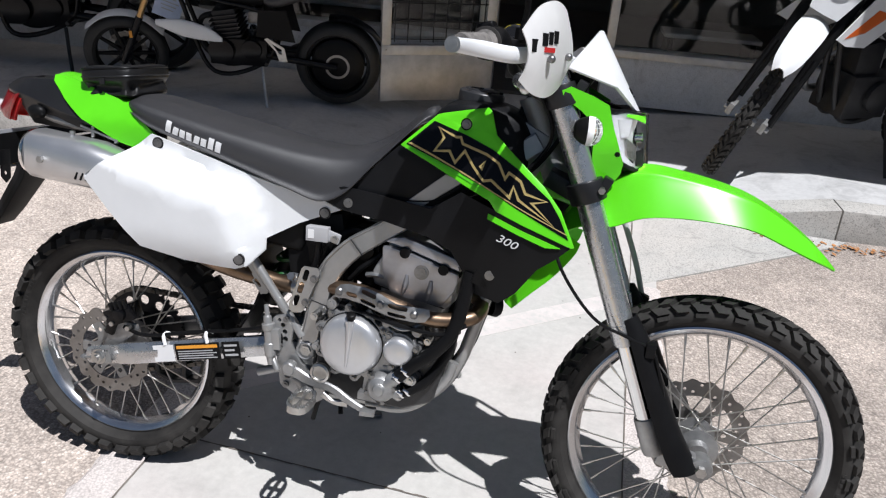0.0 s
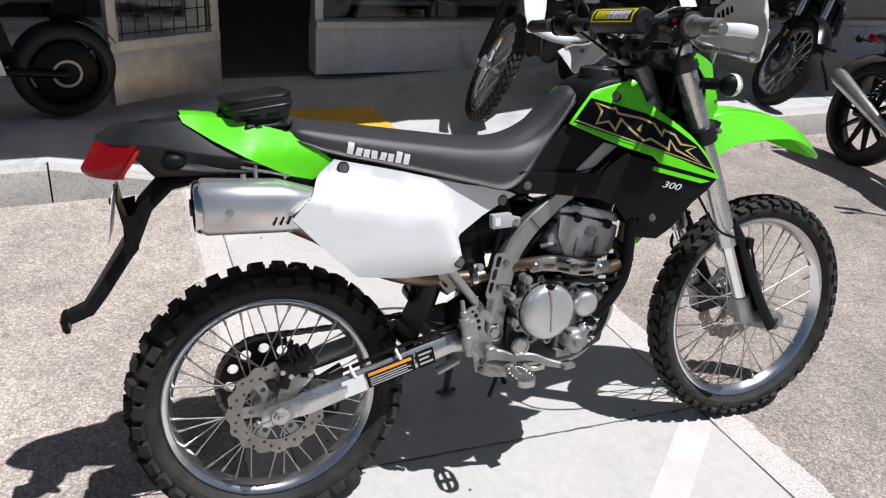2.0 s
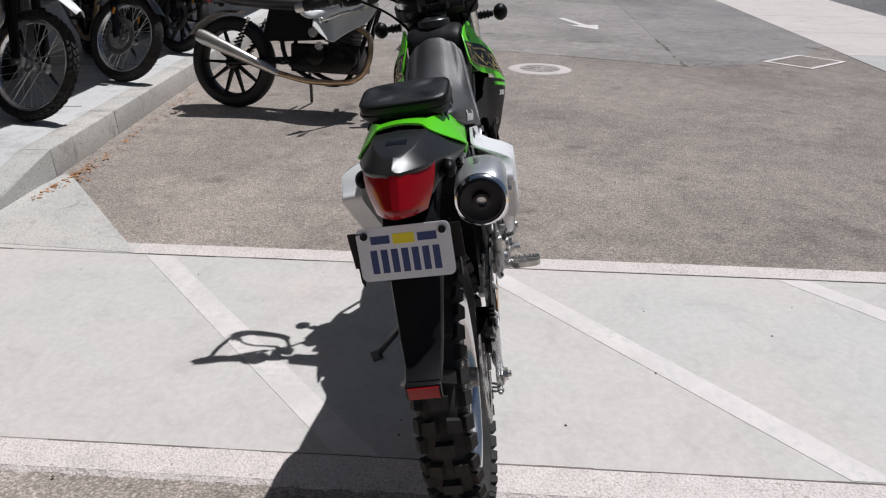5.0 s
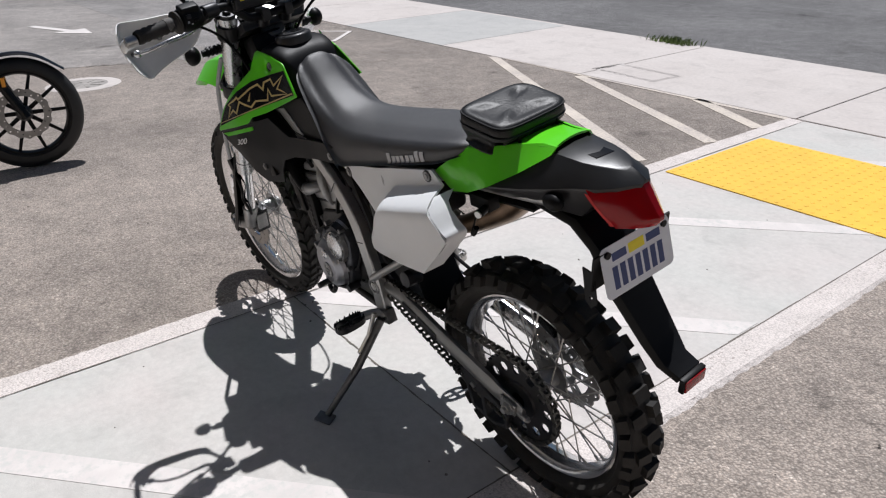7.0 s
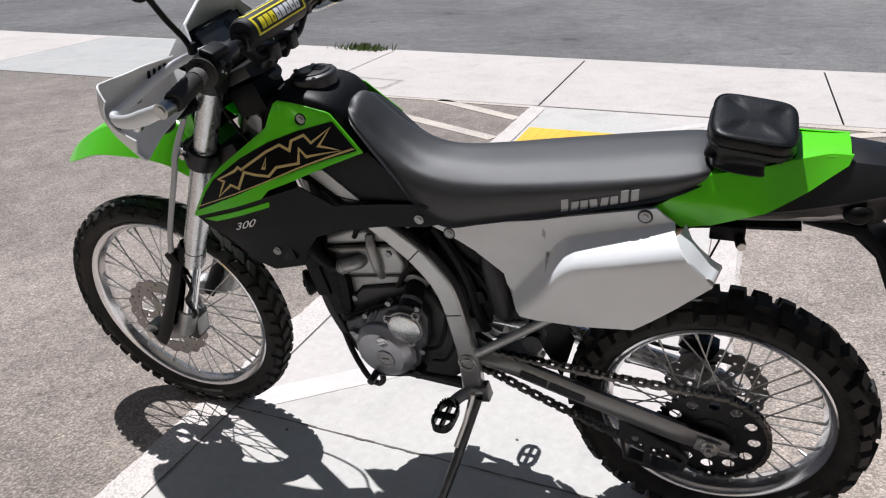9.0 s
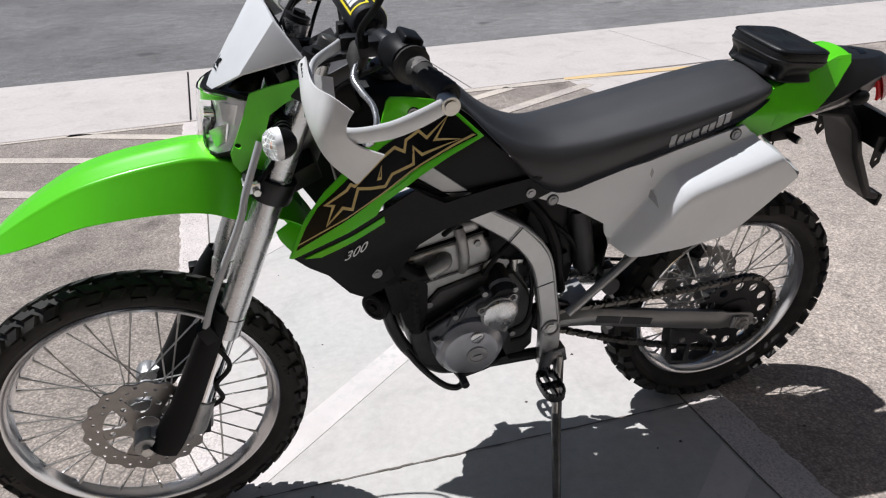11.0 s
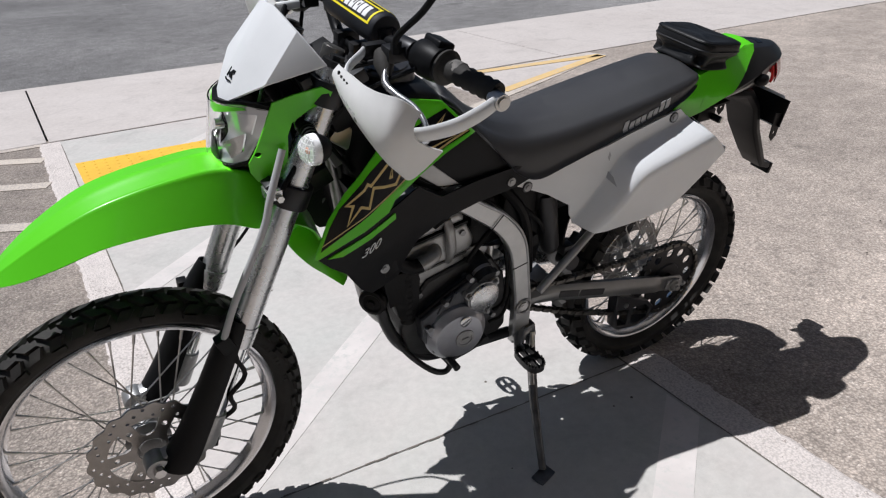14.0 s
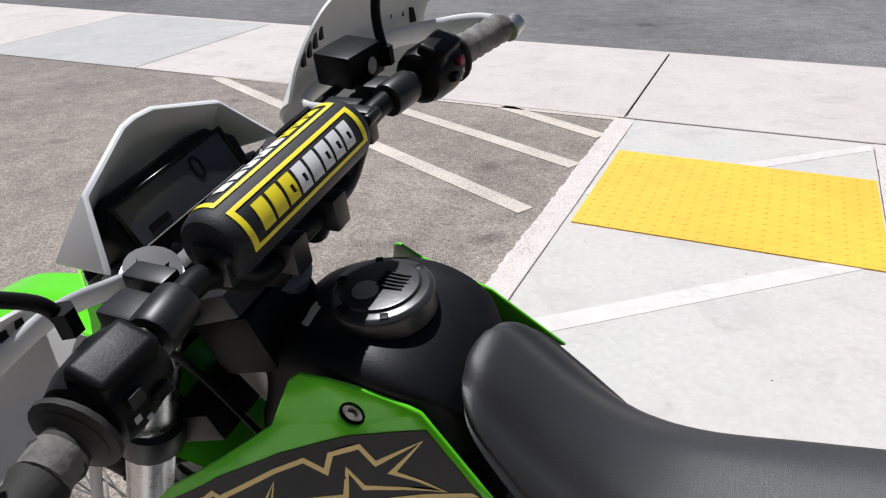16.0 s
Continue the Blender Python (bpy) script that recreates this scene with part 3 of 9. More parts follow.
# small stones and crumbs scattered over the ground
rs = random.Random(11)
crumbs = G()
for k in range(150):
    x, y = rs.uniform(-2.2, 3.2), rs.uniform(-2.6, 2.3)
    r = rs.choice((0.002, 0.003, 0.003, 0.004, 0.006))
    crumbs.add([(x + r, y, 0.0), (x, y + r * 0.8, 0.0), (x - r * 0.9, y, 0.0), (x, y - r, 0.0), (x + 0.2 * r, y, r * 0.9)], [(0, 1, 4), (1, 2, 4), (2, 3, 4), (3, 0, 4)])
tagged(part("grit", crumbs, "joint", smooth=0, flip=False), "tiny dark crumbs of grit on the concrete", "grit", kind="stuff")

# ---------------------------------------------------------------- the green motorcycle
M["green"] = mk("lime_plastic", (0.115, 0.64, 0.010), 0.30, var=0.04, scale=6, rv=0.1, coat=0.25, spec=0.42)
M["white"] = mk("white_plastic", (0.735, 0.745, 0.75), 0.38, var=0.04, scale=10, rv=0.2, bump=0.05)
# Tan mottling darkens the guard shields in place of the shade on them.
M["white_worn"] = worn_paint("shade_mottled_white_plastic", (0.74, 0.735, 0.72), (0.50, 0.45, 0.38), 0.36, 30, 0.45)
M["black"] = mk("black_plastic", (0.007, 0.007, 0.0075), 0.42, var=0.2, scale=20, rv=0.2, bump=0.08, bscale=400, spec=0.13)
M["cap_satin"] = mk("satin_cap", (0.03, 0.03, 0.032), 0.33, var=0.15, scale=40, rv=0.1, bump=0.05)
M["red_switch"] = mk("red_switch", (0.25, 0.01, 0.02), 0.45, var=0.05)
M["black_gloss"] = mk("black_gloss", (0.004, 0.004, 0.005), 0.22, var=0.1, rv=0.1, spec=0.25)
M["grey_plastic"] = mk("dark_grey_plastic", (0.0085, 0.0088, 0.0098), 0.46, var=0.2, scale=15, rv=0.2, bump=0.1, bscale=300, spec=0.15)
M["rubber"] = mk("tyre_rubber", (0.027, 0.0252, 0.0232), 0.74, spec=0.34, var=0.55, scale=22, rv=0.3, bump=0.3, bscale=120)
M["vinyl"] = mk("seat_vinyl", (0.032, 0.032, 0.0345), 0.46, spec=0.7, var=0.12, scale=9, rv=0.14, bump=0.35, bscale=900)
M["alu"] = mk("brushed_aluminium", (0.56, 0.565, 0.57), 0.27, 0.88, var=0.10, scale=30, rv=0.2)
M["muffler_alu"] = mk("brushed_muffler", (0.66, 0.665, 0.675), 0.30, 0.8, var=0.06, scale=14, rv=0.14)
M["case_grey"] = mk("dark_cast_case", (0.055, 0.055, 0.056), 0.5, 0.6, var=0.25, scale=40, rv=0.2, bump=0.25, bscale=400)
M["alu_matt"] = mk("cast_aluminium", (0.33, 0.33, 0.327), 0.40, 0.7, var=0.22, scale=40, rv=0.2, bump=0.25, bscale=500)
M["silver"] = mk("silver_paint", (0.37, 0.37, 0.365), 0.36, 0.55, var=0.14, scale=18, rv=0.15)
M["spar_silver"] = mk("brushed_spar_silver", (0.42, 0.42, 0.415), 0.34, 0.8, var=0.10, scale=26, rv=0.16, bump=0.05, bscale=600)
M["head_grey"] = mk("blue_grey_casting", (0.33, 0.335, 0.36), 0.34, 0.75, var=0.14, scale=30, rv=0.16, bump=0.12, bscale=500)
M["cover_dark"] = mk("dark_blue_casting", (0.075, 0.079, 0.088), 0.42, 0.6, var=0.2, scale=40, rv=0.2, bump=0.2, bscale=500)
# Darker copy of the aluminium: shade on the left swingarm is in its colour.
M["arm_dull"] = mk("shaded_aluminium", (0.22, 0.22, 0.217), 0.40, 0.7, var=0.12, scale=20, rv=0.2)
# Steel toned down for bolts; the shade on the left ones is in this colour.
M["bolt_steel"] = mk("shade_darkened_bolt_steel", (0.24, 0.24, 0.24), 0.38, 0.9, var=0.2, scale=80, rv=0.2)
M["satin_alu"] = mk("satin_aluminium", (0.60, 0.605, 0.615), 0.36, 0.7, var=0.05, scale=30, rv=0.12)
M["rim_alu"] = mk("satin_rim_aluminium", (0.72, 0.725, 0.74), 0.19, 0.97, var=0.08, scale=20, rv=0.15)
M["chrome"] = mk("polished_metal", (0.82, 0.82, 0.82), 0.14, 1.0, var=0.06, scale=40, rv=0.12)
M["steel"] = mk("steel", (0.55, 0.54, 0.52), 0.35, 1.0, var=0.15, scale=60, rv=0.2)
M["disc"] = mk("brake_steel", (0.30, 0.285, 0.27), 0.40, 0.85, var=0.12, scale=50, rv=0.15)
M["bronze"] = mk("heat_tinted_steel", (0.42, 0.31, 0.20), 0.34, 1.0, var=0.35, scale=16, rv=0.2)
M["burnt"] = mk("burnt_steel", (0.24, 0.165, 0.11), 0.36, 0.9, var=0.35, scale=16, rv=0.2)
M["dark_metal"] = mk("dark_metal", (0.03, 0.03, 0.032), 0.42, 0.6, var=0.2, scale=30)
M["stand_steel"] = mk("stand_steel", (0.13, 0.13, 0.132), 0.38, 0.8, var=0.3, scale=40, rv=0.25)
M["chain"] = mk("chain_steel", (0.17, 0.16, 0.145), 0.34, 0.95, var=0.3, scale=90)
M["tail_satin"] = mk("satin_black_cowl", (0.014, 0.014, 0.015), 0.36, var=0.15, scale=15, rv=0.15, bump=0.06, bscale=300, spec=0.42)
M["lamp_silver"] = mk("lamp_reflector", (0.80, 0.80, 0.81), 0.2, 0.6, var=0.05, scale=40, rv=0.1)
M["gold"] = mk("gold_line", (0.56, 0.43, 0.17), 0.4, 0.3, var=0.1, coat=0.2)
M["decal_white"] = mk("white_decal", (0.78, 0.78, 0.78), 0.4, var=0.05)
M["decal_grey"] = mk("grey_decal", (0.42, 0.42, 0.43), 0.4, var=0.05)
M["decal_yellow"] = mk("yellow_decal", (0.85, 0.72, 0.02), 0.5, var=0.05)
M["decal_orange"] = mk("orange_decal", (0.8, 0.33, 0.03), 0.5, var=0.05)
M["decal_red"] = mk("red_decal", (0.55, 0.02, 0.02), 0.5, var=0.05)
M["ink"] = mk("plate_ink", (0.03, 0.05, 0.16), 0.5, var=0.1)
M["plate"] = mk("plate_enamel", (0.72, 0.74, 0.78), 0.35, var=0.05, scale=30)
M["spring"] = mk("green_spring", (0.012, 0.10, 0.02), 0.35, coat=0.3)
M["grip_worn"] = mk("worn_grip_rubber", (0.16, 0.15, 0.14), 0.8, var=0.6, scale=60, bump=0.4, bscale=200)
M["foam"] = mk("bar_pad_cover", (0.010, 0.011, 0.015), 0.6, spec=0.35, var=0.2, scale=30, bump=0.2, bscale=600)
M["leather"] = mk("bag_leather", (0.009, 0.009, 0.0095), 0.46, var=0.25, scale=24, rv=0.15, bump=0.4, bscale=160, spec=0.35)


def clear_mat(name, color, rough, trans, ior=1.45):
    m, nt, b = node_mat(name)
    b.inputs["Base Color"].default_value = (*color, 1)
    b.inputs["Roughness"].default_value = rough
    b.inputs["Transmission Weight"].default_value = trans
    b.inputs["IOR"].default_value = ior
    return m


M["lens_clear"] = clear_mat("clear_lens", (0.98, 0.985, 0.99), 0.02, 1.0, 1.25)
M["lens_frost"] = mk("frosted_lens_back", (0.86, 0.86, 0.86), 0.25, 0.25, var=0.06, scale=60, rv=0.1)
M["bulb_amber"] = mk("amber_bulb", (0.72, 0.42, 0.32), 0.2, var=0.05)
M["decal_green"] = mk("green_decal", (0.10, 0.62, 0.02), 0.4, var=0.05)
M["lens_red"] = clear_mat("red_lens", (0.40, 0.003, 0.008), 0.16, 0.35)
M["lcd"] = mk("lcd_glass", (0.045, 0.052, 0.06), 0.25, var=0.08, rv=0.05)
M["mirror"] = clear_mat("mirror_glass", (0.9, 0.9, 0.9), 0.02, 0.0)
M["mirror"].node_tree.nodes["Principled BSDF"].inputs["Metallic"].default_value = 1.0

BIKE = pose(0, -0.086, 0, 0, 0, 1.9) @ pose(0, 0, 0, -9.8)
bike = thing("motorcycle", BIKE, "lime green and white dirt motorcycle leaning on its side stand", "motorcycle")


def circle(cx, cz, r, n=10, a0=0.0):
    return [(cx + r * math.cos(a0 + 2 * math.pi * k / n), cz + r * math.sin(a0 + 2 * math.pi * k / n)) for k in range(n)]


def tyre_mesh(R, w, rr, h, n, rear):
    """Knobbly tyre round the y axis: outer radius R, width w, rim radius rr, knob height h."""
    g = G()
    rc = rr + (R - h - rr) * 0.45
    b, a = R - h - rc, w / 2 - h * 0.75
    prof = [(-0.42 * a, rr - 0.004), (-0.62 * a, rr + 0.004)]
    prof += [(a * math.sin(f), rc + b * math.cos(f)) for f in (radians(x) for x in range(-108, 109, 12))]
    prof += [(0.62 * a, rr + 0.004), (0.42 * a, rr - 0.004)]
    g.revolve(prof, seg=96)

    def at(th, ph, up):
        y, r = (a + up) * math.sin(ph), rc + (b + up) * math.cos(ph)
        return (r * math.cos(th), y, r * math.sin(th))

    def knob(t0, t1, p0, p1, skew=0.0, hh=h):
        vs = []
        for up, k in ((-0.003, 1.06), (hh, 0.86)):
            tm, tw, pm, pw = (t0 + t1) / 2, (t1 - t0) / 2 * k, (p0 + p1) / 2, (p1 - p0) / 2 * k
            vs += [at(tm + i * tw + skew * j, pm + j * pw, up) for i, j in ((-1, -1), (1, -1), (1, 1), (-1, 1))]
        g.add(vs, [(4, 5, 6, 7), (0, 1, 5, 4), (1, 2, 6, 5), (2, 3, 7, 6), (3, 0, 4, 7)])

    # raised lettering on the sidewalls, as plain blocks
    for t0 in (2.6, 5.9):
        for k in range(11):
            if k not in (3, 7):
                for s in (-1, 1):
                    knob(t0 + k * 0.040, t0 + k * 0.040 + 0.026, *sorted((s * radians(88), s * radians(103))), hh=0.0014)
    d = 2 * math.pi / n
    for k in range(n):
        t = k * d
        if rear:
            if k % 2:
                knob(t, t + d * 0.62, radians(-21), radians(21))
                for s in (-1, 1):
                    knob(t - d * 0.1, t + d * 0.62, *sorted((s * radians(52), s * radians(82))))
            else:
                for s in (-1, 1):
                    knob(t, t + d * 0.6, *sorted((s * radians(9), s * radians(41))), skew=s * 0.008)
                    knob(t - d * 0.05, t + d * 0.7, *sorted((s * radians(47), s * radians(76))))
        else:
            for s in (-1, 1):
                knob(t + (0.3 * d if s > 0 else 0), t + d * 0.62 + (0.3 * d if s > 0 else 0), *sorted((s * radians(4), s * radians(33))), skew=s * 0.028)
                knob(t + d * 0.5, t + d * 1.12, *sorted((s * radians(38), s * radians(66))), skew=-s * 0.018)
                if k % 2:
                    knob(t + d * 0.4, t + d * 1.1, *sorted((s * radians(69), s * radians(86))), hh=h * 0.6)
    return g


def rim_prof(rr, hw):
    return [(-hw, rr), (-hw - 0.002, rr - 0.004), (-hw + 0.002, rr - 0.013), (-hw * 0.55, rr - 0.02), (0, rr - 0.028), (hw * 0.55, rr - 0.02), (hw - 0.002, rr - 0.013), (hw + 0.002, rr - 0.004), (hw, rr), (hw * 0.6, rr - 0.006), (-hw * 0.6, rr - 0.006)]


def wavy_disc(R, r_in, n_wave, holes, thick, arms=6, carrier=0.05):
    """Petal brake disc in the x-z plane, centred."""
    N = n_wave * 8
    outer = [((R + 0.0035 * math.cos(n_wave * a)) * math.cos(a), (R + 0.0035 * math.cos(n_wave * a)) * math.sin(a)) for a in (2 * math.pi * k / N for k in range(N))]
    hl = [circle(0, 0, r_in, 40)]
    for k in range(holes):
        a = 2 * math.pi * k / holes
        r = (R + r_in) / 2 + (0.009 if k % 3 == 0 else (-0.009 if k % 3 == 1 else 0.0))
        hl.append(circle(r * math.cos(a), r * math.sin(a), 0.0042, 6))
    g = G().panel(outer, lambda u, v, h: (u, h - thick / 2, v), thick, hl, fine=0)
    return g


def carrier_mesh(r_out, r_in, arms, thick):
    """Cast spider: a hub ring, wide arms and lugs at the rim."""
    pts = []
    w = math.pi / arms
    for k in range(arms):
        a = 2 * w * k
        for q, r in ((-0.30 * w, r_out), (0.30 * w, r_out), (0.36 * w, r_out - 0.012), (0.46 * w, r_in + 0.022), (0.8 * w, r_in + 0.013), (1.2 * w, r_in + 0.013), (1.54 * w, r_in + 0.022), (1.64 * w, r_out - 0.012)):
            pts.append((r * math.cos(a + q), r * math.sin(a + q)))
    hl = [circle(0, 0, r_in, 20)]
    for k in range(arms):
        a = 2 * w * k
        hl.append(circle((r_out - 0.024) * math.cos(a), (r_out - 0.024) * math.sin(a), 0.0065, 8))
    return G().panel(pts, lambda u, v, h: (u, h - thick / 2, v), thick, hl, fine=0)


def spoked_wheel(parent, name, c, R, w, rr, hw, knob_h, n_knob, rear, n_spoke=36):
    at = Matrix.Translation(c)
    rim = part(name, G().revolve(rim_prof(rr, hw), seg=96, closed=True), "rim_alu", parent, "satin aluminium rim", at=at)
    part("tyre", tyre_mesh(R, w, rr, knob_h, n_knob, rear), "rubber", rim, "black knobbly rubber tyre", smooth=30)
    hub = G().revolve([(-0.055, 0.0), (-0.055, 0.022), (-0.036, 0.026), (-0.034, 0.047), (-0.029, 0.047), (-0.027, 0.027), (0.027, 0.027), (0.029, 0.047), (0.034, 0.047), (0.036, 0.026), (0.055, 0.022), (0.055, 0.0)], seg=32)
    part("hub", hub, "alu_matt", rim, "cast hub")
    L = 1.0
    sg = G().cyl((0, 0, 0), (0, 0, 0.9), 0.0019, seg=6)
    sg.cyl((0, 0, 0.9), (0, 0, 1.0), 0.0033, seg=6)
    sp = sg.data("spoke", "steel")
    for k in range(n_spoke):
        a = 2 * math.pi * (k + 0.5) / n_spoke
        side = 1 if k % 2 else -1
        lead = radians(62) if (k // 2) % 2 else -radians(62)
        p0 = Vector((0.043 * math.cos(a + lead), side * 0.031, 0.043 * math.sin(a + lead)))
        p1 = Vector(((rr - 0.021) * math.cos(a), side * 0.004, (rr - 0.021) * math.sin(a)))
        q = (p1 - p0).to_track_quat("Z", "Y").to_matrix().to_4x4()
        part("spoke", sp, None, rim, at=Matrix.Translation(p0) @ q @ Matrix.Diagonal((1, 1, (p1 - p0).length, 1)))
    return rim


fw = spoked_wheel(bike, "front_wheel", (1.447, 0, 0.349), 0.352, 0.090, 0.287, 0.022, 0.0105, 50, False)
rw = spoked_wheel(bike, "rear_wheel", (0, 0, 0.318), 0.329, 0.124, 0.250, 0.030, 0.0165, 40, True)
part("brake_disc", wavy_disc(0.125, 0.088, 18, 36, 0.004), "disc", fw, "drilled petal brake disc", at=pose(0, 0.062, 0), smooth=30)
part("disc_carrier", carrier_mesh(0.094, 0.03, 6, 0.005), "disc", fw, at=pose(0, 0.060, 0), smooth=30)
part("brake_disc", wavy_disc(0.112, 0.078, 16, 32, 0.004), "disc", rw, "drilled petal brake disc", at=pose(0, -0.074, 0), smooth=30)
part("disc_carrier", carrier_mesh(0.082, 0.028, 6, 0.005), "alu_matt", rw, at=pose(0, -0.072, 0), smooth=30)
# sprocket with lightening holes and teeth
NT = 40
spk = []
for k in range(NT):
    a = 2 * math.pi * k / NT
    spk += [(r * math.cos(a + q * math.pi / NT), r * math.sin(a + q * math.pi / NT)) for r, q in ((0.113, -0.75), (0.121, -0.3), (0.121, 0.3), (0.113, 0.75))]
holes = [circle(0.088 * math.cos(2 * math.pi * k / 12), 0.088 * math.sin(2 * math.pi * k / 12), 0.0135, 10) for k in range(12)] + [circle(0, 0, 0.03, 16)]
part("sprocket", G().panel(spk, lambda u, v, h: (u, h, v), 0.005, holes, fine=0), "dark_metal", rw, "black drilled sprocket", at=pose(0, 0.075, 0), smooth=30)
part("sprocket_hub", G().revolve([(0.03, 0.04), (0.076, 0.055), (0.085, 0.05), (0.085, 0.02)], seg=24), "dark_metal", rw)

# chain: two runs and the wrap round the sprocket
FS, RS, YC = (0.505, 0.425, 0.030), (0.0, 0.318, 0.118), 0.0785


def chain_links():
    path = []
    for k in range(40):
        t = k / 40
        path.append((RS[0] + (FS[0] - RS[0]) * t, RS[1] + RS[2] + (FS[1] + FS[2] - RS[1] - RS[2]) * t - 0.008 * math.sin(math.pi * t)))
    for k in range(6):
        a = math.pi / 2 - math.pi * k / 6
        path.append((FS[0] + FS[2] * math.cos(a), FS[1] + FS[2] * math.sin(a)))
    for k in range(40):
        t = k / 40
        path.append((FS[0] + (RS[0] - FS[0]) * t, FS[1] - FS[2] + (RS[1] - RS[2] - FS[1] + FS[2]) * t - 0.014 * math.sin(math.pi * t)))
    for k in range(24):
        a = -math.pi / 2 - math.pi * k / 24
        path.append((RS[0] + RS[2] * math.cos(a), RS[1] + RS[2] * math.sin(a)))
    P = np.array(path + path[:1])
    s = np.concatenate([[0], np.cumsum(np.linalg.norm(np.diff(P, axis=0), axis=1))])
    n = int(s[-1] / 0.0159)
    n -= n % 2
    u = np.linspace(0, s[-1], n + 1)
    Q = np.stack([np.interp(u, s, P[:, 0]), np.interp(u, s, P[:, 1])], 1)
    g = G()
    for k in range(n):
        (x0, z0), (x1, z1) = Q[k], Q[k + 1]
        a = math.degrees(math.atan2(z1 - z0, x1 - x0))
        for y in ((-0.0085, 0.0085) if k % 2 else (-0.0055, 0.0055)):
            g.box(((x0 + x1) / 2, YC + y, (z0 + z1) / 2), (0.0235, 0.0022, 0.0100), (0, -a, 0))
        g.cyl((x0, YC - 0.0105, z0), (x0, YC + 0.0105, z0), 0.0045, seg=6)
    return g


part("chain", chain_links(), "chain", bike, "oily drive chain", smooth=30)

# swing arm
for s in (-1, 1):
    sa = G()
    secs = []
    for x, z, hh, ww, y in ((0.53, 0.425, 0.036, 0.03, 0.075), (0.43, 0.420, 0.052, 0.032, 0.082), (0.25, 0.378, 0.054, 0.03, 0.094), (0.08, 0.336, 0.056, 0.028, 0.1), (0.050, 0.330, 0.054, 0.024, 0.102), (0.046, 0.329, 0.050, 0.014, 0.104), (-0.030, 0.314, 0.046, 0.012, 0.106), (-0.040, 0.312, 0.034, 0.012, 0.106)):
        b_ = 0.35
        secs.append([(x, s * (y + i * ww / 2), z + k * hh / 2) for i, k in ((-1, -b_), (-b_, -1), (b_, -1), (1, -b_), (1, b_), (b_, 1), (-b_, 1), (-1, b_))])
    sa.loft(secs)
    # The left arm takes the darker copy, for the side away from the sun.
    arm = part("swingarm", sa, "alu" if s < 0 else "arm_dull", bike, "brushed aluminium swingarm", smooth=35)
    part("axle_nut", G().cyl((0, s * 0.112, 0.318), (0, s * 0.128, 0.318), 0.015, seg=6).cyl((0, s * 0.128, 0.318), (0, s * 0.136, 0.318), 0.008, seg=10), "steel", arm)
    adj = part("adjuster", G().box((0.004, s * 0.1135, 0.319), (0.050, 0.006, 0.036), (0, -11, 0)).cyl((-0.02, s * 0.108, 0.31), (-0.058, s * 0.108, 0.302), 0.0055, seg=8).cyl((-0.044, s * 0.108, 0.305), (-0.052, s * 0.108, 0.303), 0.009, seg=6), "alu_matt", arm, bevel=0.002)
    for k in range(6):
        part("tick_mark", G().box((0.022 - 0.007 * k, s * 0.1165, 0.337 - 0.0014 * k), (0.0016, 0.0012, 0.006), (0, -11, 0)), "dark_metal", adj)
    part("washer", G().revolve([(0.0, 0.020), (0.003, 0.020), (0.003, 0.010)], (0, s * 0.1165, 0.318), (0, s, 0), 24), "steel", adj)
    if s < 0:
        put = lambda u, v, h: (0.25 + u * 0.973 - v * 0.22, -(0.1105 + h), 0.378 + u * 0.235 + v * 0.97)
        part("sticker", G().panel(rect(-0.045, -0.021, 0.075, 0.022), put, 0.0012), "black", arm, "black warning sticker with an orange bar")
        part("sticker_bar", G().panel(rect(-0.04, 0.009, 0.07, 0.017), put, 0.0018), "decal_orange", arm)
        lines = G()
        for k in range(4):
            lines.panel(rect(-0.038, -0.017 + k * 0.006, 0.066 - 0.01 * (k % 2), -0.0145 + k * 0.006), put, 0.0018, fine=0)
        part("sticker_text", lines, "decal_grey", arm)
        part("sticker", G().panel(rect(0.082, -0.021, 0.128, 0.022), put, 0.0012), "black", arm)
        bars = G()
        for k in range(3):
            bars.panel(rect(0.088, -0.014 + k * 0.012, 0.122 - 0.008 * (k == 1), -0.009 + k * 0.012), put, 0.0018, fine=0)
        part("sticker_text", bars, "decal_grey", arm)
        part("white_label", G().panel(rect(-0.105, -0.022, -0.05, 0.02), put, 0.0012), "decal_white", arm)
        for u in (-0.07, 0.045):
            part("hose_clip", G().tube([put(u, 0.02, 0.0), put(u - 0.004, 0.04, -0.006), put(u, 0.046, -0.016), put(u + 0.01, 0.04, -0.02)], 0.0045, 8, 10), "decal_white", arm, "white plastic hose clip")
        part("brake_hose", G().tube([(0.055, -0.095, 0.40), (0.12, -0.1, 0.392), (0.25, -0.098, 0.425), (0.40, -0.098, 0.462), (0.47, -0.105, 0.49), (0.48, -0.12, 0.44)], 0.005, 8, 30), "black", bike, "black brake hose")
    else:
        put = lambda u, v, h: (0.25 + u * 0.973 - v * 0.22, (float(np.interp(0.25 + u * 0.973, (0.08, 0.25, 0.43), (0.1142, 0.1092, 0.0982))) + h), 0.378 + u * 0.235 + v * 0.97)
        part("scuff_pad", G().panel(rect(0.018, -0.009, 0.101, 0.010), put, 0.0012), "dark_metal", arm, "dark rectangular pad")
        part("scuff_pad", G().panel(rect(0.106, -0.009, 0.170, 0.010), put, 0.0012), "dark_metal", arm)
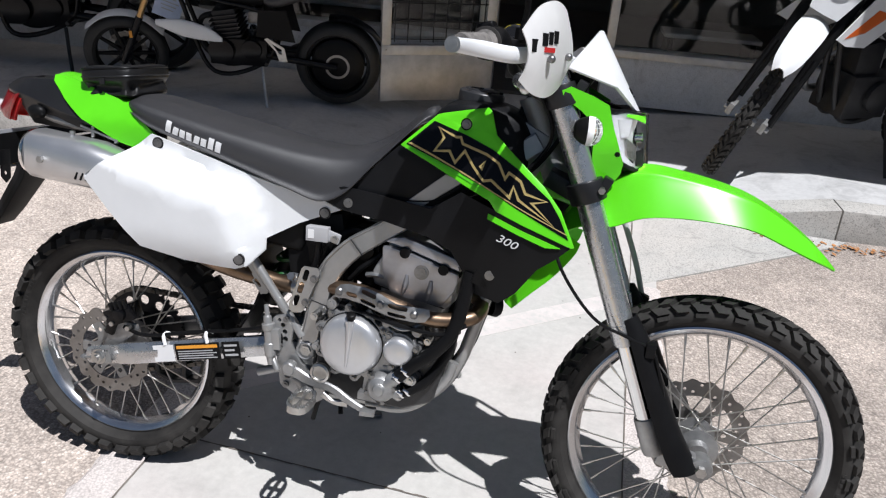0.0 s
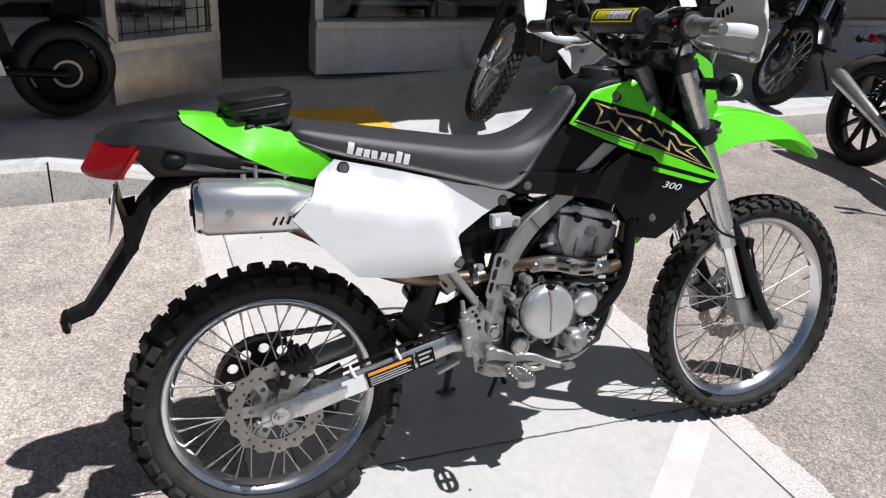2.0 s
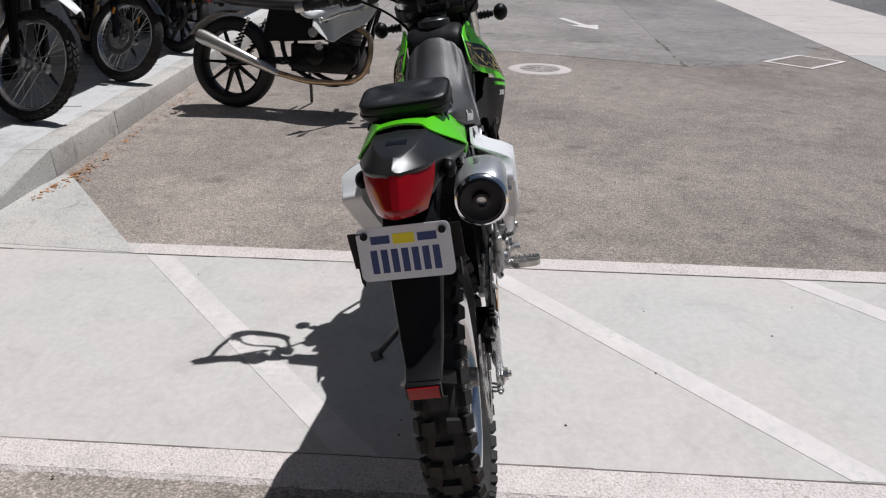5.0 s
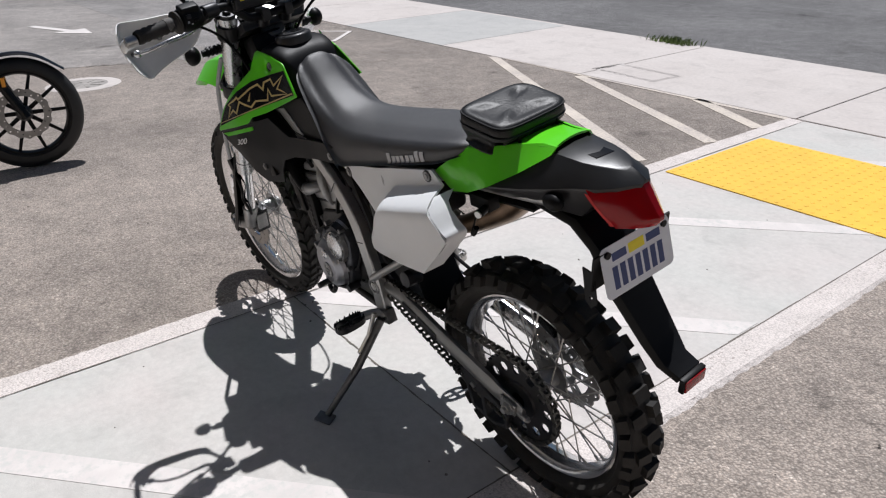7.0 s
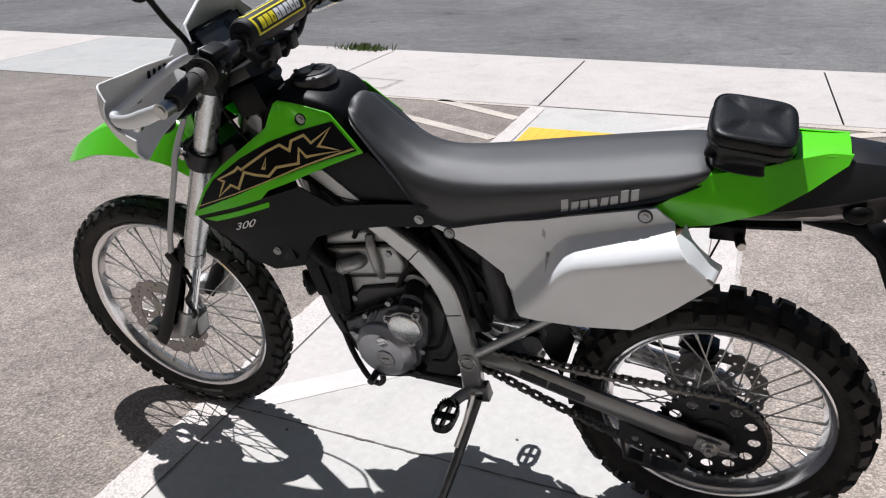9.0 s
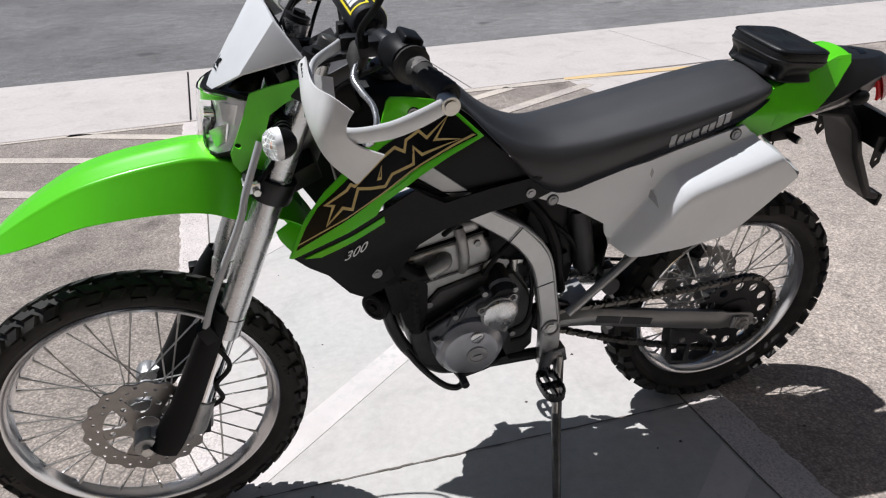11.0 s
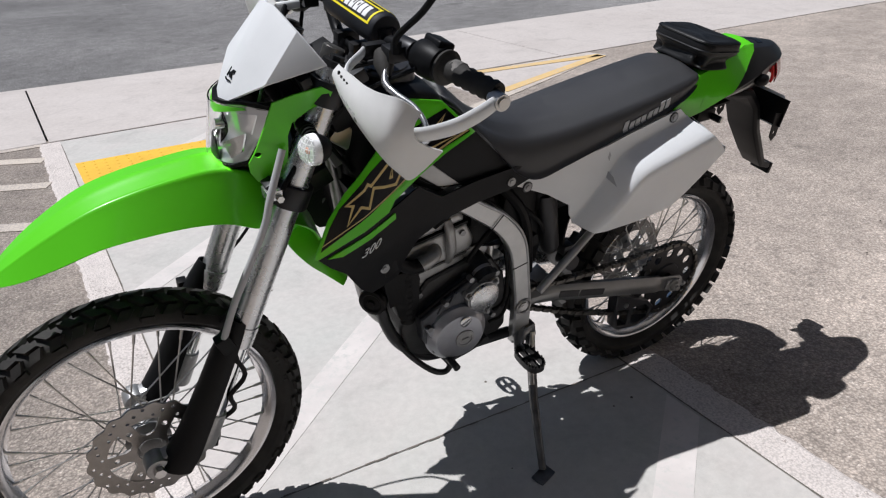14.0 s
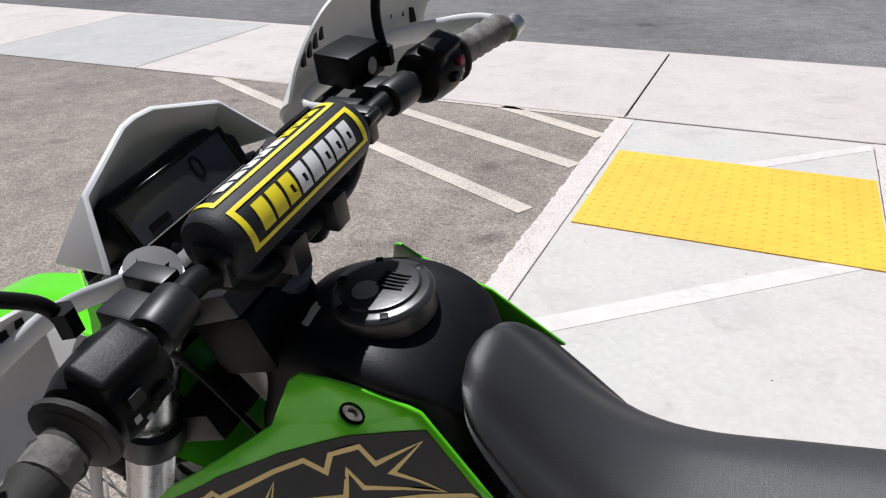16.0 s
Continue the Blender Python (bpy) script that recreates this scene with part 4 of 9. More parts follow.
        # chain guide below the arm
        part("chain_guide", G().panel([(0.193, 0.33), (0.192, 0.28), (0.179, 0.205), (0.170, 0.198), (0.096, 0.184), (0.047, 0.199), (0.038, 0.240), (0.065, 0.270), (0.13, 0.300)], lambda u, v, h: (u, 0.060 + h, v), 0.036, [[(0.181, 0.272), (0.170, 0.212), (0.135, 0.204), (0.134, 0.262)], [(0.121, 0.262), (0.120, 0.201), (0.096, 0.196), (0.056, 0.208), (0.050, 0.238), (0.070, 0.258)]], fine=0), "cap_satin", arm, "black open chain guide", bevel=0.002, seg=1)
        part("guide_bolt", G().cyl((0.155, 0.095, 0.285), (0.155, 0.101, 0.285), 0.008, seg=6), "steel", arm)

# rear caliper, right side
cal = part("rear_caliper", G().box((0.048, -0.087, 0.432), (0.080, 0.042, 0.042), (0, -25, 0)).cyl((0.052, -0.104, 0.436), (0.052, -0.116, 0.436), 0.016).box((0.022, -0.09, 0.400), (0.024, 0.018, 0.055), (0, 20, 0)), "black_gloss", bike, "black rear brake caliper", bevel=0.004)
for k in range(4):
    part("caliper_fin", G().box((0.030 + 0.012 * k, -0.108, 0.452 + 0.005 * k), (0.006, 0.012, 0.022), (0, -25, 0)), "black", cal, bevel=0.001)
for x, z in ((0.074, 0.404), (0.030, 0.408), (0.012, 0.42)):
    part("caliper_bolt", G().cyl((x, -0.098, z), (x, -0.112, z), 0.0065, seg=6), "steel", cal)
part("caliper_bracket", G().panel([(-0.005, 0.335), (0.04, 0.345), (0.09, 0.395), (0.085, 0.41), (0.02, 0.41)], lambda u, v, h: (u, -0.082 - h, v), 0.008, fine=0), "alu_matt", bike, "cast caliper bracket", bevel=0.001)

# frame: perimeter spars, down tube, cradle, rear braces
for s in (-1, 1):
    fr = G()
    low = 0.392 if s < 0 else 0.312
    path = [(1.005, 0.045, 0.985), (0.90, 0.066, 0.907), (0.78, 0.080, 0.812), (0.694, 0.084, 0.748), (0.625, 0.090, 0.692), (0.574, 0.092, 0.618), (0.549, 0.092, 0.510), (0.536, 0.092, 0.428), (0.532, 0.092, low)]
    spar_path = [(x, s * y, z) for x, y, z in path]
    spar = part("frame_spar", strap(spar_path, [0.022, 0.022, 0.022, 0.022, 0.0225, 0.0235, 0.0235, 0.025, 0.025], 0.026, 48, 0.14), "spar_silver", bike, "brushed silver frame spar", smooth=30)
    part("spar_flange", strap([(x - 0.019 if i > 3 else x - 0.012, s * (abs(y) + 0.0), z + (0.0 if i > 5 else 0.014)) for i, (x, y, z) in enumerate(spar_path[2:-1], 2)], 0.004, 0.031, 40, 0.1), "spar_silver", spar, smooth=30)
    for x, z, hw, tilt_ in ((0.640, 0.706, 0.022, 42), (0.560, 0.560, 0.0235, -12)):
        part("weld_line", G().tube([(x - hw * math.cos(radians(tilt_ - 90 if tilt_ > 0 else tilt_)), s * 0.1052, z - hw * math.sin(radians(tilt_ - 90 if tilt_ > 0 else tilt_))), (x + hw * math.cos(radians(tilt_ - 90 if tilt_ > 0 else tilt_)), s * 0.1052, z + hw * math.sin(radians(tilt_ - 90 if tilt_ > 0 else tilt_)))], 0.0014, 6), "dark_metal", spar)
    for z, r in ((0.437 if s < 0 else 0.428, 0.020), (0.352 if s < 0 else 0.330, 0.018)):
        boss = part("pivot_boss", G().revolve([(-0.004, r + 0.004), (0.003, r + 0.003), (0.005, r), (0.004, r - 0.002), (-0.003, r - 0.003), (-0.003, 0.0)], (0.537, s * 0.106, z), (0, s, 0), 28), "alu_matt", spar)
        part("pivot_bolt", G().cyl((0.537, s * 0.102, z), (0.537, s * 0.109, z), r * 0.66, seg=6).cyl((0.537, s * 0.109, z), (0.537, s * 0.1105, z), r * 0.35, seg=12), "steel", boss)
    part("brace_tube", G().tube([(0.525, -0.102, 0.470), (0.401, -0.108, 0.634), (0.345, -0.104, 0.705)] if s < 0 else [(0.506, 0.120, 0.475), (0.40, 0.107, 0.550), (0.28, 0.09, 0.637), (0.20, 0.085, 0.69)], 0.0105, 12), "silver", bike, "silver subframe brace")
    part("subframe_tube", G().tube([(0.66, s * 0.07, 0.80), (0.40, s * 0.085, 0.83), (0.15, s * 0.085, 0.865), (-0.12, s * 0.07, 0.885), (-0.2, s * 0.05, 0.90)], 0.011, 10, 20), "silver", bike)
    # Dark metal on the left tube puts that side's shade into its colour.
    part("cradle_tube", G().tube([(0.985, s * 0.02, 0.90), (0.950, s * 0.045, 0.70), (0.910, s * 0.055, 0.52), (0.895, s * 0.056, 0.465), (0.866, s * 0.058, 0.405), (0.812, s * 0.062, 0.350), (0.75, s * 0.066, 0.331), (0.55, s * 0.075, 0.328)], 0.0145, 12, 40), "silver" if s < 0 else "dark_metal", bike, "frame cradle tube")
part("steering_head", G().cyl((1.055, 0, 0.90), (0.975, 0, 1.075), 0.034, seg=20).box((0.98, 0, 0.96), (0.09, 0.08, 0.1), (0, 25, 0)), "silver", bike, bevel=0.003)
# slotted heel guard plate, right
HG = [(0.528, 0.648), (0.558, 0.648), (0.565, 0.641), (0.563, 0.630), (0.545, 0.580), (0.533, 0.544), (0.527, 0.537), (0.511, 0.535), (0.501, 0.541), (0.499, 0.556), (0.510, 0.592), (0.522, 0.642)]
hg = part("heel_guard", G().panel(HG, lambda u, v, h: (u, -(0.121 + h + 0.25 * max(0.0, 0.525 - u)), v), 0.003, [slot(x - 0.002, z - 0.008, x + 0.002, z + 0.008, 0.0062) for x, z in ((0.533, 0.627), (0.523, 0.596), (0.514, 0.565))], fine=0), "spar_silver", bike, "slotted silver heel guard", smooth=30)
for x, z in ((0.553, 0.622), (0.536, 0.563)):
    part("guard_bolt", G().cyl((x, -0.104, z), (x, -0.121, z), 0.008, seg=12).cyl((x, -0.123, z), (x, -0.1255, z), 0.0095, seg=16).cyl((x, -0.1255, z), (x, -0.130, z), 0.0065, seg=6), "bolt_steel", hg)
# slotted strap behind the right brace
part("hanger_strap", G().panel([(0.353, 0.628), (0.384, 0.636), (0.436, 0.566), (0.430, 0.556), (0.414, 0.552)], lambda u, v, h: (u, -(0.092 + h), v), 0.004, [slot(0.378, 0.610, 0.386, 0.600, 0.004), slot(0.400, 0.584, 0.410, 0.572, 0.004)], fine=0), "silver", bike, "slotted silver hanger strap", smooth=30)
part("cable_loop", G().tube([(0.385, -0.10, 0.632), (0.345, -0.104, 0.615), (0.318, -0.10, 0.600), (0.325, -0.09, 0.585), (0.36, -0.085, 0.592), (0.41, -0.08, 0.598)], 0.0026, 6, 24), "black", bike, "thin black cable loop")

# engine
def blk(prof, y0, y1, g=None):
    """Extruded outline in x-z between y0 and y1."""
    g = g or G()
    return g.panel(prof, lambda u, v, h: (u, y0 + h, v), y1 - y0, fine=0)

case = blk([(0.565, 0.36), (0.59, 0.338), (0.78, 0.340), (0.85, 0.37), (0.865, 0.45), (0.84, 0.53), (0.80, 0.575), (0.70, 0.60), (0.625, 0.588), (0.585, 0.53), (0.568, 0.45)], -0.112, 0.076)
engine = part("engine", case, "case_grey", bike, "cast grey single-cylinder engine", smooth=30, bevel=0.012, seg=3)
tilt = lambda u, v, h: (0.757 + u * 0.985 + v * 0.17, h, 0.522 + v * 0.985 - u * 0.17)
part("cylinder", G().panel(rect(-0.075, -0.01, 0.075, 0.095), lambda u, v, h: tilt(u, v, h - 0.085), 0.15, fine=0), "alu_matt", engine, bevel=0.014, seg=3)
part("cylinder_head", G().panel([(-0.09, 0.09), (0.085, 0.09), (0.098, 0.115), (0.092, 0.17), (-0.085, 0.17), (-0.1, 0.12)], lambda u, v, h: tilt(u, v, h - 0.1), 0.172, fine=0), "silver", engine, bevel=0.012, seg=3)
part("head_cover", G().panel([(-0.085, 0.174), (0.092, 0.174), (0.085, 0.2), (0.0, 0.218), (-0.08, 0.2)], lambda u, v, h: tilt(u, v, h - 0.092), 0.16, fine=0), "silver", engine, bevel=0.012, seg=3)
HEAD_FACE = [(0.702, 0.722), (0.726, 0.722), (0.770, 0.713), (0.834, 0.695), (0.875, 0.684), (0.876, 0.663), (0.869, 0.640), (0.843, 0.600), (0.804, 0.605), (0.763, 0.607), (0.724, 0.617), (0.715, 0.639), (0.703, 0.666)]
hf = part("head_face", G().panel(HEAD_FACE, lambda u, v, h: (u, -0.088 - h - 0.12 * max(0.0, v - 0.63), v), 0.016, fine=0.03), "head_grey", engine, "blue-grey cast cylinder head", smooth=28, bevel=0.005, seg=2)
part("cover_face", G().panel([(0.704, 0.731), (0.718, 0.738), (0.745, 0.747), (0.805, 0.734), (0.863, 0.718), (0.875, 0.709), (0.876, 0.691), (0.833, 0.702), (0.77, 0.7195), (0.725, 0.729)], lambda u, v, h: (u, -0.084 - h, v), 0.024, fine=0.03), "head_grey", engine, smooth=28, bevel=0.004, seg=2)
for u, v in ((0.7535, 0.715), (0.8425, 0.691)):
    part("cam_plug", G().cyl((u, -0.104, v - 0.001), (u, -0.1165, v - 0.001), 0.0115, seg=18), "black", hf, "black rubber half-moon plug")
hy = -0.104 - 0.12 * 0.046
part("head_plug", G().cyl((0.794, hy, 0.676), (0.794, hy - 0.003, 0.676), 0.0165, seg=24).cyl((0.794, hy - 0.003, 0.676), (0.794, hy - 0.006, 0.676), 0.011, seg=24).cyl((0.794, hy - 0.006, 0.676), (0.794, hy - 0.0075, 0.676), 0.005, seg=6), "bolt_steel", hf, "round plug with hex socket")
for u, v in ((0.760, 0.640), (0.815, 0.635)):
    part("cast_rib", G().tube([(u - 0.006, -0.104, v - 0.022), (u, -0.106, v), (u + 0.002, -0.107, v + 0.024)], [0.004, 0.0075, 0.004], 10, 8), "head_grey", hf)
part("head_gasket", G().panel(rect(-0.088, 0.169, 0.094, 0.175), lambda u, v, h: tilt(u, v, h - 0.096), 0.168, fine=0), "black", engine)
for s in (-1, 1):
    ysd = 0.072 if s > 0 else -0.1
    if s > 0:
        part("head_plug", G().cyl(tilt(0.01, 0.135, ysd - s * 0.001), tilt(0.01, 0.135, ysd + s * 0.007), 0.013).cyl(tilt(0.01, 0.135, ysd + s * 0.007), tilt(0.01, 0.135, ysd + s * 0.012), 0.007, seg=6), "steel", engine)
    for u, v in ((-0.06, 0.03), (0.06, 0.03), (-0.07, 0.15), (0.075, 0.15)):
        part("head_bolt", G().cyl(tilt(u, v, ysd - s * 0.02), tilt(u, v, ysd + s * 0.006), 0.008, seg=6), "bolt_steel", engine)
    for v in (0.012,):
        part("fin", G().box(tilt(0.0, v, ysd - s * 0.008), (0.14, 0.008, 0.006), (0, 9.8, 0)), "alu_matt", engine)
part("water_pipe", G().tube([tilt(-0.028, 0.085, 0.064), tilt(-0.034, 0.12, 0.078), tilt(-0.036, 0.17, 0.080), tilt(-0.036, 0.20, 0.070)], [0.010, 0.012, 0.012, 0.011], 14, 14), "alu_matt", engine, "cast upright pipe")
part("cylinder_flange", G().panel(rect(-0.078, 0.084, 0.078, 0.090), lambda u, v, h: tilt(u, v, h - 0.087), 0.156, fine=0), "case_grey", engine, bevel=0.0015)
# right: clutch cover, oil filter cover, water pump
CC, FC, WP = (0.658, 0.493), (0.768, 0.498), (0.738, 0.405)
cc_bolts = [(CC[0] + 0.0815 * math.cos(q), CC[1] + 0.0815 * math.sin(q)) for q in (0.55, 1.15, 1.72, 2.25, 2.85, 3.6, 4.25, 4.85, 5.35)]
fc_bolts = [(FC[0] + 0.041 * math.cos(q), FC[1] + 0.041 * math.sin(q)) for q in (0.3, 2.2, 4.4)]
discs = [(*CC, 0.0765), (*FC, 0.039), (*WP, 0.036), (0.715, 0.46, 0.05)] + [(x, z, 0.0115) for x, z in cc_bolts + fc_bolts] + [(0.80, 0.43, 0.014), (0.775, 0.385, 0.012), (0.70, 0.386, 0.012)]
side = part("side_cover", blk(blob_outline((0.705, 0.475), discs, 110), -0.138, -0.112), "alu_matt", engine, "lobed cast side cover", smooth=30, bevel=0.003, seg=2)
part("cover_step", blk(blob_outline((0.705, 0.475), [(x, z, r + 0.007) for x, z, r in discs], 110), -0.118, -0.108), "case_grey", engine, smooth=30)
cc = part("clutch_cover", G().revolve([(0.0, 0.0715), (0.006, 0.0715), (0.016, 0.0705), (0.025, 0.067), (0.030, 0.060), (0.0335, 0.045), (0.0345, 0.0)], (CC[0], -0.138, CC[1]), (0, -1, 0), 48), "satin_alu", engine, "smooth round silver clutch cover", smooth=50)
part("cover_seam", G().revolve([(0.0, 0.0735), (0.003, 0.0735), (0.003, 0.0715)], (CC[0], -0.138, CC[1]), (0, -1, 0), 48), "black", cc)
part("cover_rib", G().tube([(CC[0] + 0.001, -0.167, CC[1] + 0.062), (CC[0] + 0.003, -0.1725, CC[1] + 0.036), (CC[0] + 0.001, -0.1735, CC[1] - 0.044)], [0.0115, 0.0075, 0.0022], 12, 10), "satin_alu", cc)
part("filler_cap", G().revolve([(0.0, 0.009), (0.010, 0.0105), (0.015, 0.0105), (0.017, 0.008), (0.017, 0.0)], (CC[0] + 0.001, -0.160, CC[1] + 0.064), (0.0, -0.35, 1.0), 14), "black", cc, "black oil filler cap")
for x, z in cc_bolts:
    part("cover_bolt", G().cyl((x, -0.136, z), (x, -0.145, z), 0.0062, seg=12).cyl((x, -0.145, z), (x, -0.149, z), 0.0044, seg=6), "bolt_steel", cc)
fcv = part("filter_cover", G().revolve([(0.0, 0.034), (0.016, 0.033), (0.022, 0.029), (0.0245, 0.02), (0.025, 0.0)], (FC[0], -0.137, FC[1]), (0, -1, 0), 32), "satin_alu", engine, "small round filter cover", smooth=50)
for x, z in fc_bolts:
    part("cover_bolt", G().cyl((x, -0.135, z), (x, -0.150, z), 0.0072, seg=14).cyl((x, -0.150, z), (x, -0.154, z), 0.0048, seg=6), "bolt_steel", fcv)
# webs, plugs and pipes between the covers
for p0, p1, r in (((0.727, 0.552), (0.750, 0.535), 0.0035), ((0.716, 0.535), (0.735, 0.520), 0.003), ((0.80, 0.53), (0.815, 0.478), 0.004), ((0.735, 0.452), (0.77, 0.452), 0.0035), ((0.79, 0.462), (0.803, 0.432), 0.0035)):
    part("cast_web", G().tube([(p0[0], -0.1375, p0[1]), (p1[0], -0.1375, p1[1])], r, 8), "alu_matt", side)
for x, z, r, h, m_ in ((0.735, 0.558, 0.010, 0.016, "alu_matt"), (0.805, 0.548, 0.011, 0.014, "alu_matt"), (0.83, 0.530, 0.008, 0.012, "steel"), (0.826, 0.50, 0.009, 0.010, "alu_matt"), (0.605, 0.578, 0.012, 0.014, "alu_matt"), (0.565, 0.54, 0.009, 0.012, "steel"), (0.575, 0.47, 0.010, 0.014, "alu_matt"), (0.70, 0.386, 0.007, 0.012, "steel"), (0.775, 0.385, 0.0065, 0.012, "steel"), (0.80, 0.43, 0.0085, 0.014, "steel")):
    part("case_plug", G().cyl((x, -0.112, z), (x, -0.13 - h, z), r, seg=16).cyl((x, -0.13 - h, z), (x, -0.134 - h, z), r * 0.6, seg=6), m_, engine)
part("oil_pipe", G().tube([(0.735, -0.145, 0.562), (0.765, -0.148, 0.552), (0.79, -0.145, 0.555), (0.81, -0.13, 0.565)], 0.0045, 8, 16), "alu_matt", engine)
part("ribbed_breather", G().revolve([(k * 0.0025, 0.0105 if k % 2 else 0.008) for k in range(16)], (0.672, -0.118, 0.570), (1, 0, 0.12), 14), "black", engine, "ribbed black breather stub")
part("spring_clip", G().tube([(0.582 + 0.003 * math.cos(k * 1.3), -0.120 + 0.006 * math.sin(k * 1.3), 0.515 + 0.0035 * k) for k in range(14)], 0.0022, 6), "steel", engine)
wp = part("water_pump", G().revolve([(0.0, 0.035), (0.020, 0.033), (0.030, 0.026), (0.034, 0.014), (0.042, 0.012), (0.043, 0.0)], (WP[0], -0.138, WP[1]), (0, -1, 0.1), 28).cyl((WP[0] + 0.01, -0.155, WP[1] + 0.01), (WP[0] + 0.034, -0.15, WP[1] + 0.034), 0.0165).cyl((WP[0] + 0.012, -0.150, WP[1] - 0.008), (WP[0] + 0.042, -0.135, WP[1] - 0.012), 0.013).box((WP[0] - 0.03, -0.145, WP[1] - 0.028), (0.045, 0.022, 0.018)), "alu_matt", engine, "cast water pump", bevel=0.002)
for q in (0.2, 2.2, 3.6, 5.0):
    part("cover_bolt", G().cyl((WP[0] + 0.032 * math.cos(q), -0.14, WP[1] + 0.032 * math.sin(q)), (WP[0] + 0.032 * math.cos(q), -0.164, WP[1] + 0.032 * math.sin(q)), 0.0055, seg=8), "bolt_steel", wp)
part("coolant_hose", G().tube([(0.768, -0.151, 0.435), (0.805, -0.150, 0.472), (0.856, -0.146, 0.521), (0.888, -0.138, 0.580), (0.905, -0.125, 0.70)], 0.0155, 12, 30), "black", engine, "black coolant hose")
part("coolant_hose", G().tube([(0.775, -0.137, 0.392), (0.805, -0.130, 0.405), (0.840, -0.120, 0.436), (0.870, -0.10, 0.50), (0.885, -0.08, 0.60)], 0.0125, 12, 30), "black", engine)
for x, y, z, r in ((0.772, -0.151, 0.439, 0.0172), (0.790, -0.1505, 0.457, 0.0172), (0.781, -0.136, 0.3945, 0.0142), (0.794, -0.133, 0.4005, 0.0142)):
    part("hose_clamp", G().tube([(x, y, z), (x + 0.003, y, z + 0.0028)], r, 16).cyl((x - 0.006, y - r, z + 0.008), (x + 0.008, y - r, z + 0.004), 0.003, seg=6), "chrome", engine, "wire hose clamp")
part("level_glass", G().revolve([(0.0, 0.024), (0.008, 0.023), (0.010, 0.018), (0.006, 0.016), (0.006, 0.0)], (0.590, -0.140, 0.408), (0, -1, 0), 24), "steel", engine, "round level window")
# left: generator cover, starter gear cover, sprocket cover
lcv = part("left_cover", blk([(0.665, 0.375), (0.74, 0.350), (0.80, 0.385), (0.826, 0.43), (0.834, 0.495), (0.765, 0.535), (0.697, 0.568), (0.64, 0.578), (0.622, 0.54), (0.63, 0.47)], 0.075, 0.110), "cover_dark", engine, smooth=30, bevel=0.008, seg=3)
part("cover_seam", G().tube([(0.838, 0.098, 0.500), (0.768, 0.098, 0.540), (0.70, 0.098, 0.572)], 0.0045, 8), "black", lcv, "dark gasket line")
sc = part("generator_cover", G().revolve([(-0.002, 0.080), (0.010, 0.076), (0.022, 0.066), (0.026, 0.060), (0.0275, 0.048), (0.028, 0.0)], (0.740, 0.110, 0.432), (0.08, 1, 0), 48), "head_grey", engine, "round cast generator cover", smooth=20)
part("cover_facet", G().loft([[(0.828, y, 0.475), (0.80, y, 0.412), (0.755, y, 0.40), (0.735, y, 0.44), (0.758, y, 0.472), (0.79, y, 0.468)] for y in (0.108, 0.121)]), "head_grey", sc, smooth=20, bevel=0.004)
part("cap", G().revolve([(0.0, 0.025), (0.004, 0.024), (0.004, 0.018), (0.002, 0.017), (0.002, 0.0)], (0.730, 0.138, 0.425), (0.08, 1, 0), 24).box((0.730, 0.1415, 0.425), (0.018, 0.004, 0.004), (0, 8, 0)), "alu_matt", sc)
part("cap", G().revolve([(0.0, 0.0155), (0.008, 0.015), (0.010, 0.012), (0.010, 0.0)], (0.731, 0.132, 0.476), (0, 1, 0), 20).box((0.731, 0.1425, 0.476), (0.022, 0.003, 0.004), (0, 30, 0)), "alu", sc)
for p0, p1, r in (((0.745, 0.545), (0.765, 0.512), 0.005), ((0.775, 0.53), (0.79, 0.50), 0.004), ((0.70, 0.47), (0.72, 0.50), 0.005)):
    part("cast_web", G().tube([(p0[0], 0.109, p0[1]), (p1[0], 0.111, p1[1])], r, 8), "cover_dark", lcv)
gl_ = [(0.716, 0.535), (0.664, 0.476), (0.645, 0.556)]
gc = part("gear_cover", blk(blob_outline((0.675, 0.518), [(0.675, 0.518, 0.043)] + [(x, z, 0.011) for x, z in gl_], 60), 0.108, 0.124), "alu_matt", engine, "round silver gear cover with three lugs", smooth=30, bevel=0.003)
part("cover_cap", G().revolve([(0.0, 0.040), (0.006, 0.039), (0.009, 0.034), (0.010, 0.0)], (0.675, 0.123, 0.518), (0, 1, 0), 36), "alu", gc, "bright round cap", smooth=30)
for x, z in gl_:
    part("cover_bolt", G().cyl((x, 0.118, z), (x, 0.128, z), 0.0072, seg=14).cyl((x, 0.128, z), (x, 0.133, z), 0.005, seg=6), "bolt_steel", gc)
for x, z in ((0.64, 0.575), (0.71, 0.578), (0.775, 0.53), (0.815, 0.47), (0.64, 0.45), (0.80, 0.40)):
    part("cover_bolt", G().cyl((x, 0.105, z), (x, 0.122, z), 0.007, seg=8), "bolt_steel", engine)
stm = part("starter_motor", G().cyl((0.664, 0.015, 0.598), (0.664, 0.118, 0.562), 0.0255, seg=24), "dark_metal", engine, "dark starter motor")
part("starter_band", G().cyl((0.664, 0.090, 0.572), (0.664, 0.098, 0.569), 0.0268, seg=24), "head_grey", stm)
part("starter_flange", blk(blob_outline((0.667, 0.590), [(0.667, 0.590, 0.031), (0.641, 0.604, 0.010), (0.697, 0.582, 0.010)], 40), 0.050, 0.058), "alu_matt", stm)
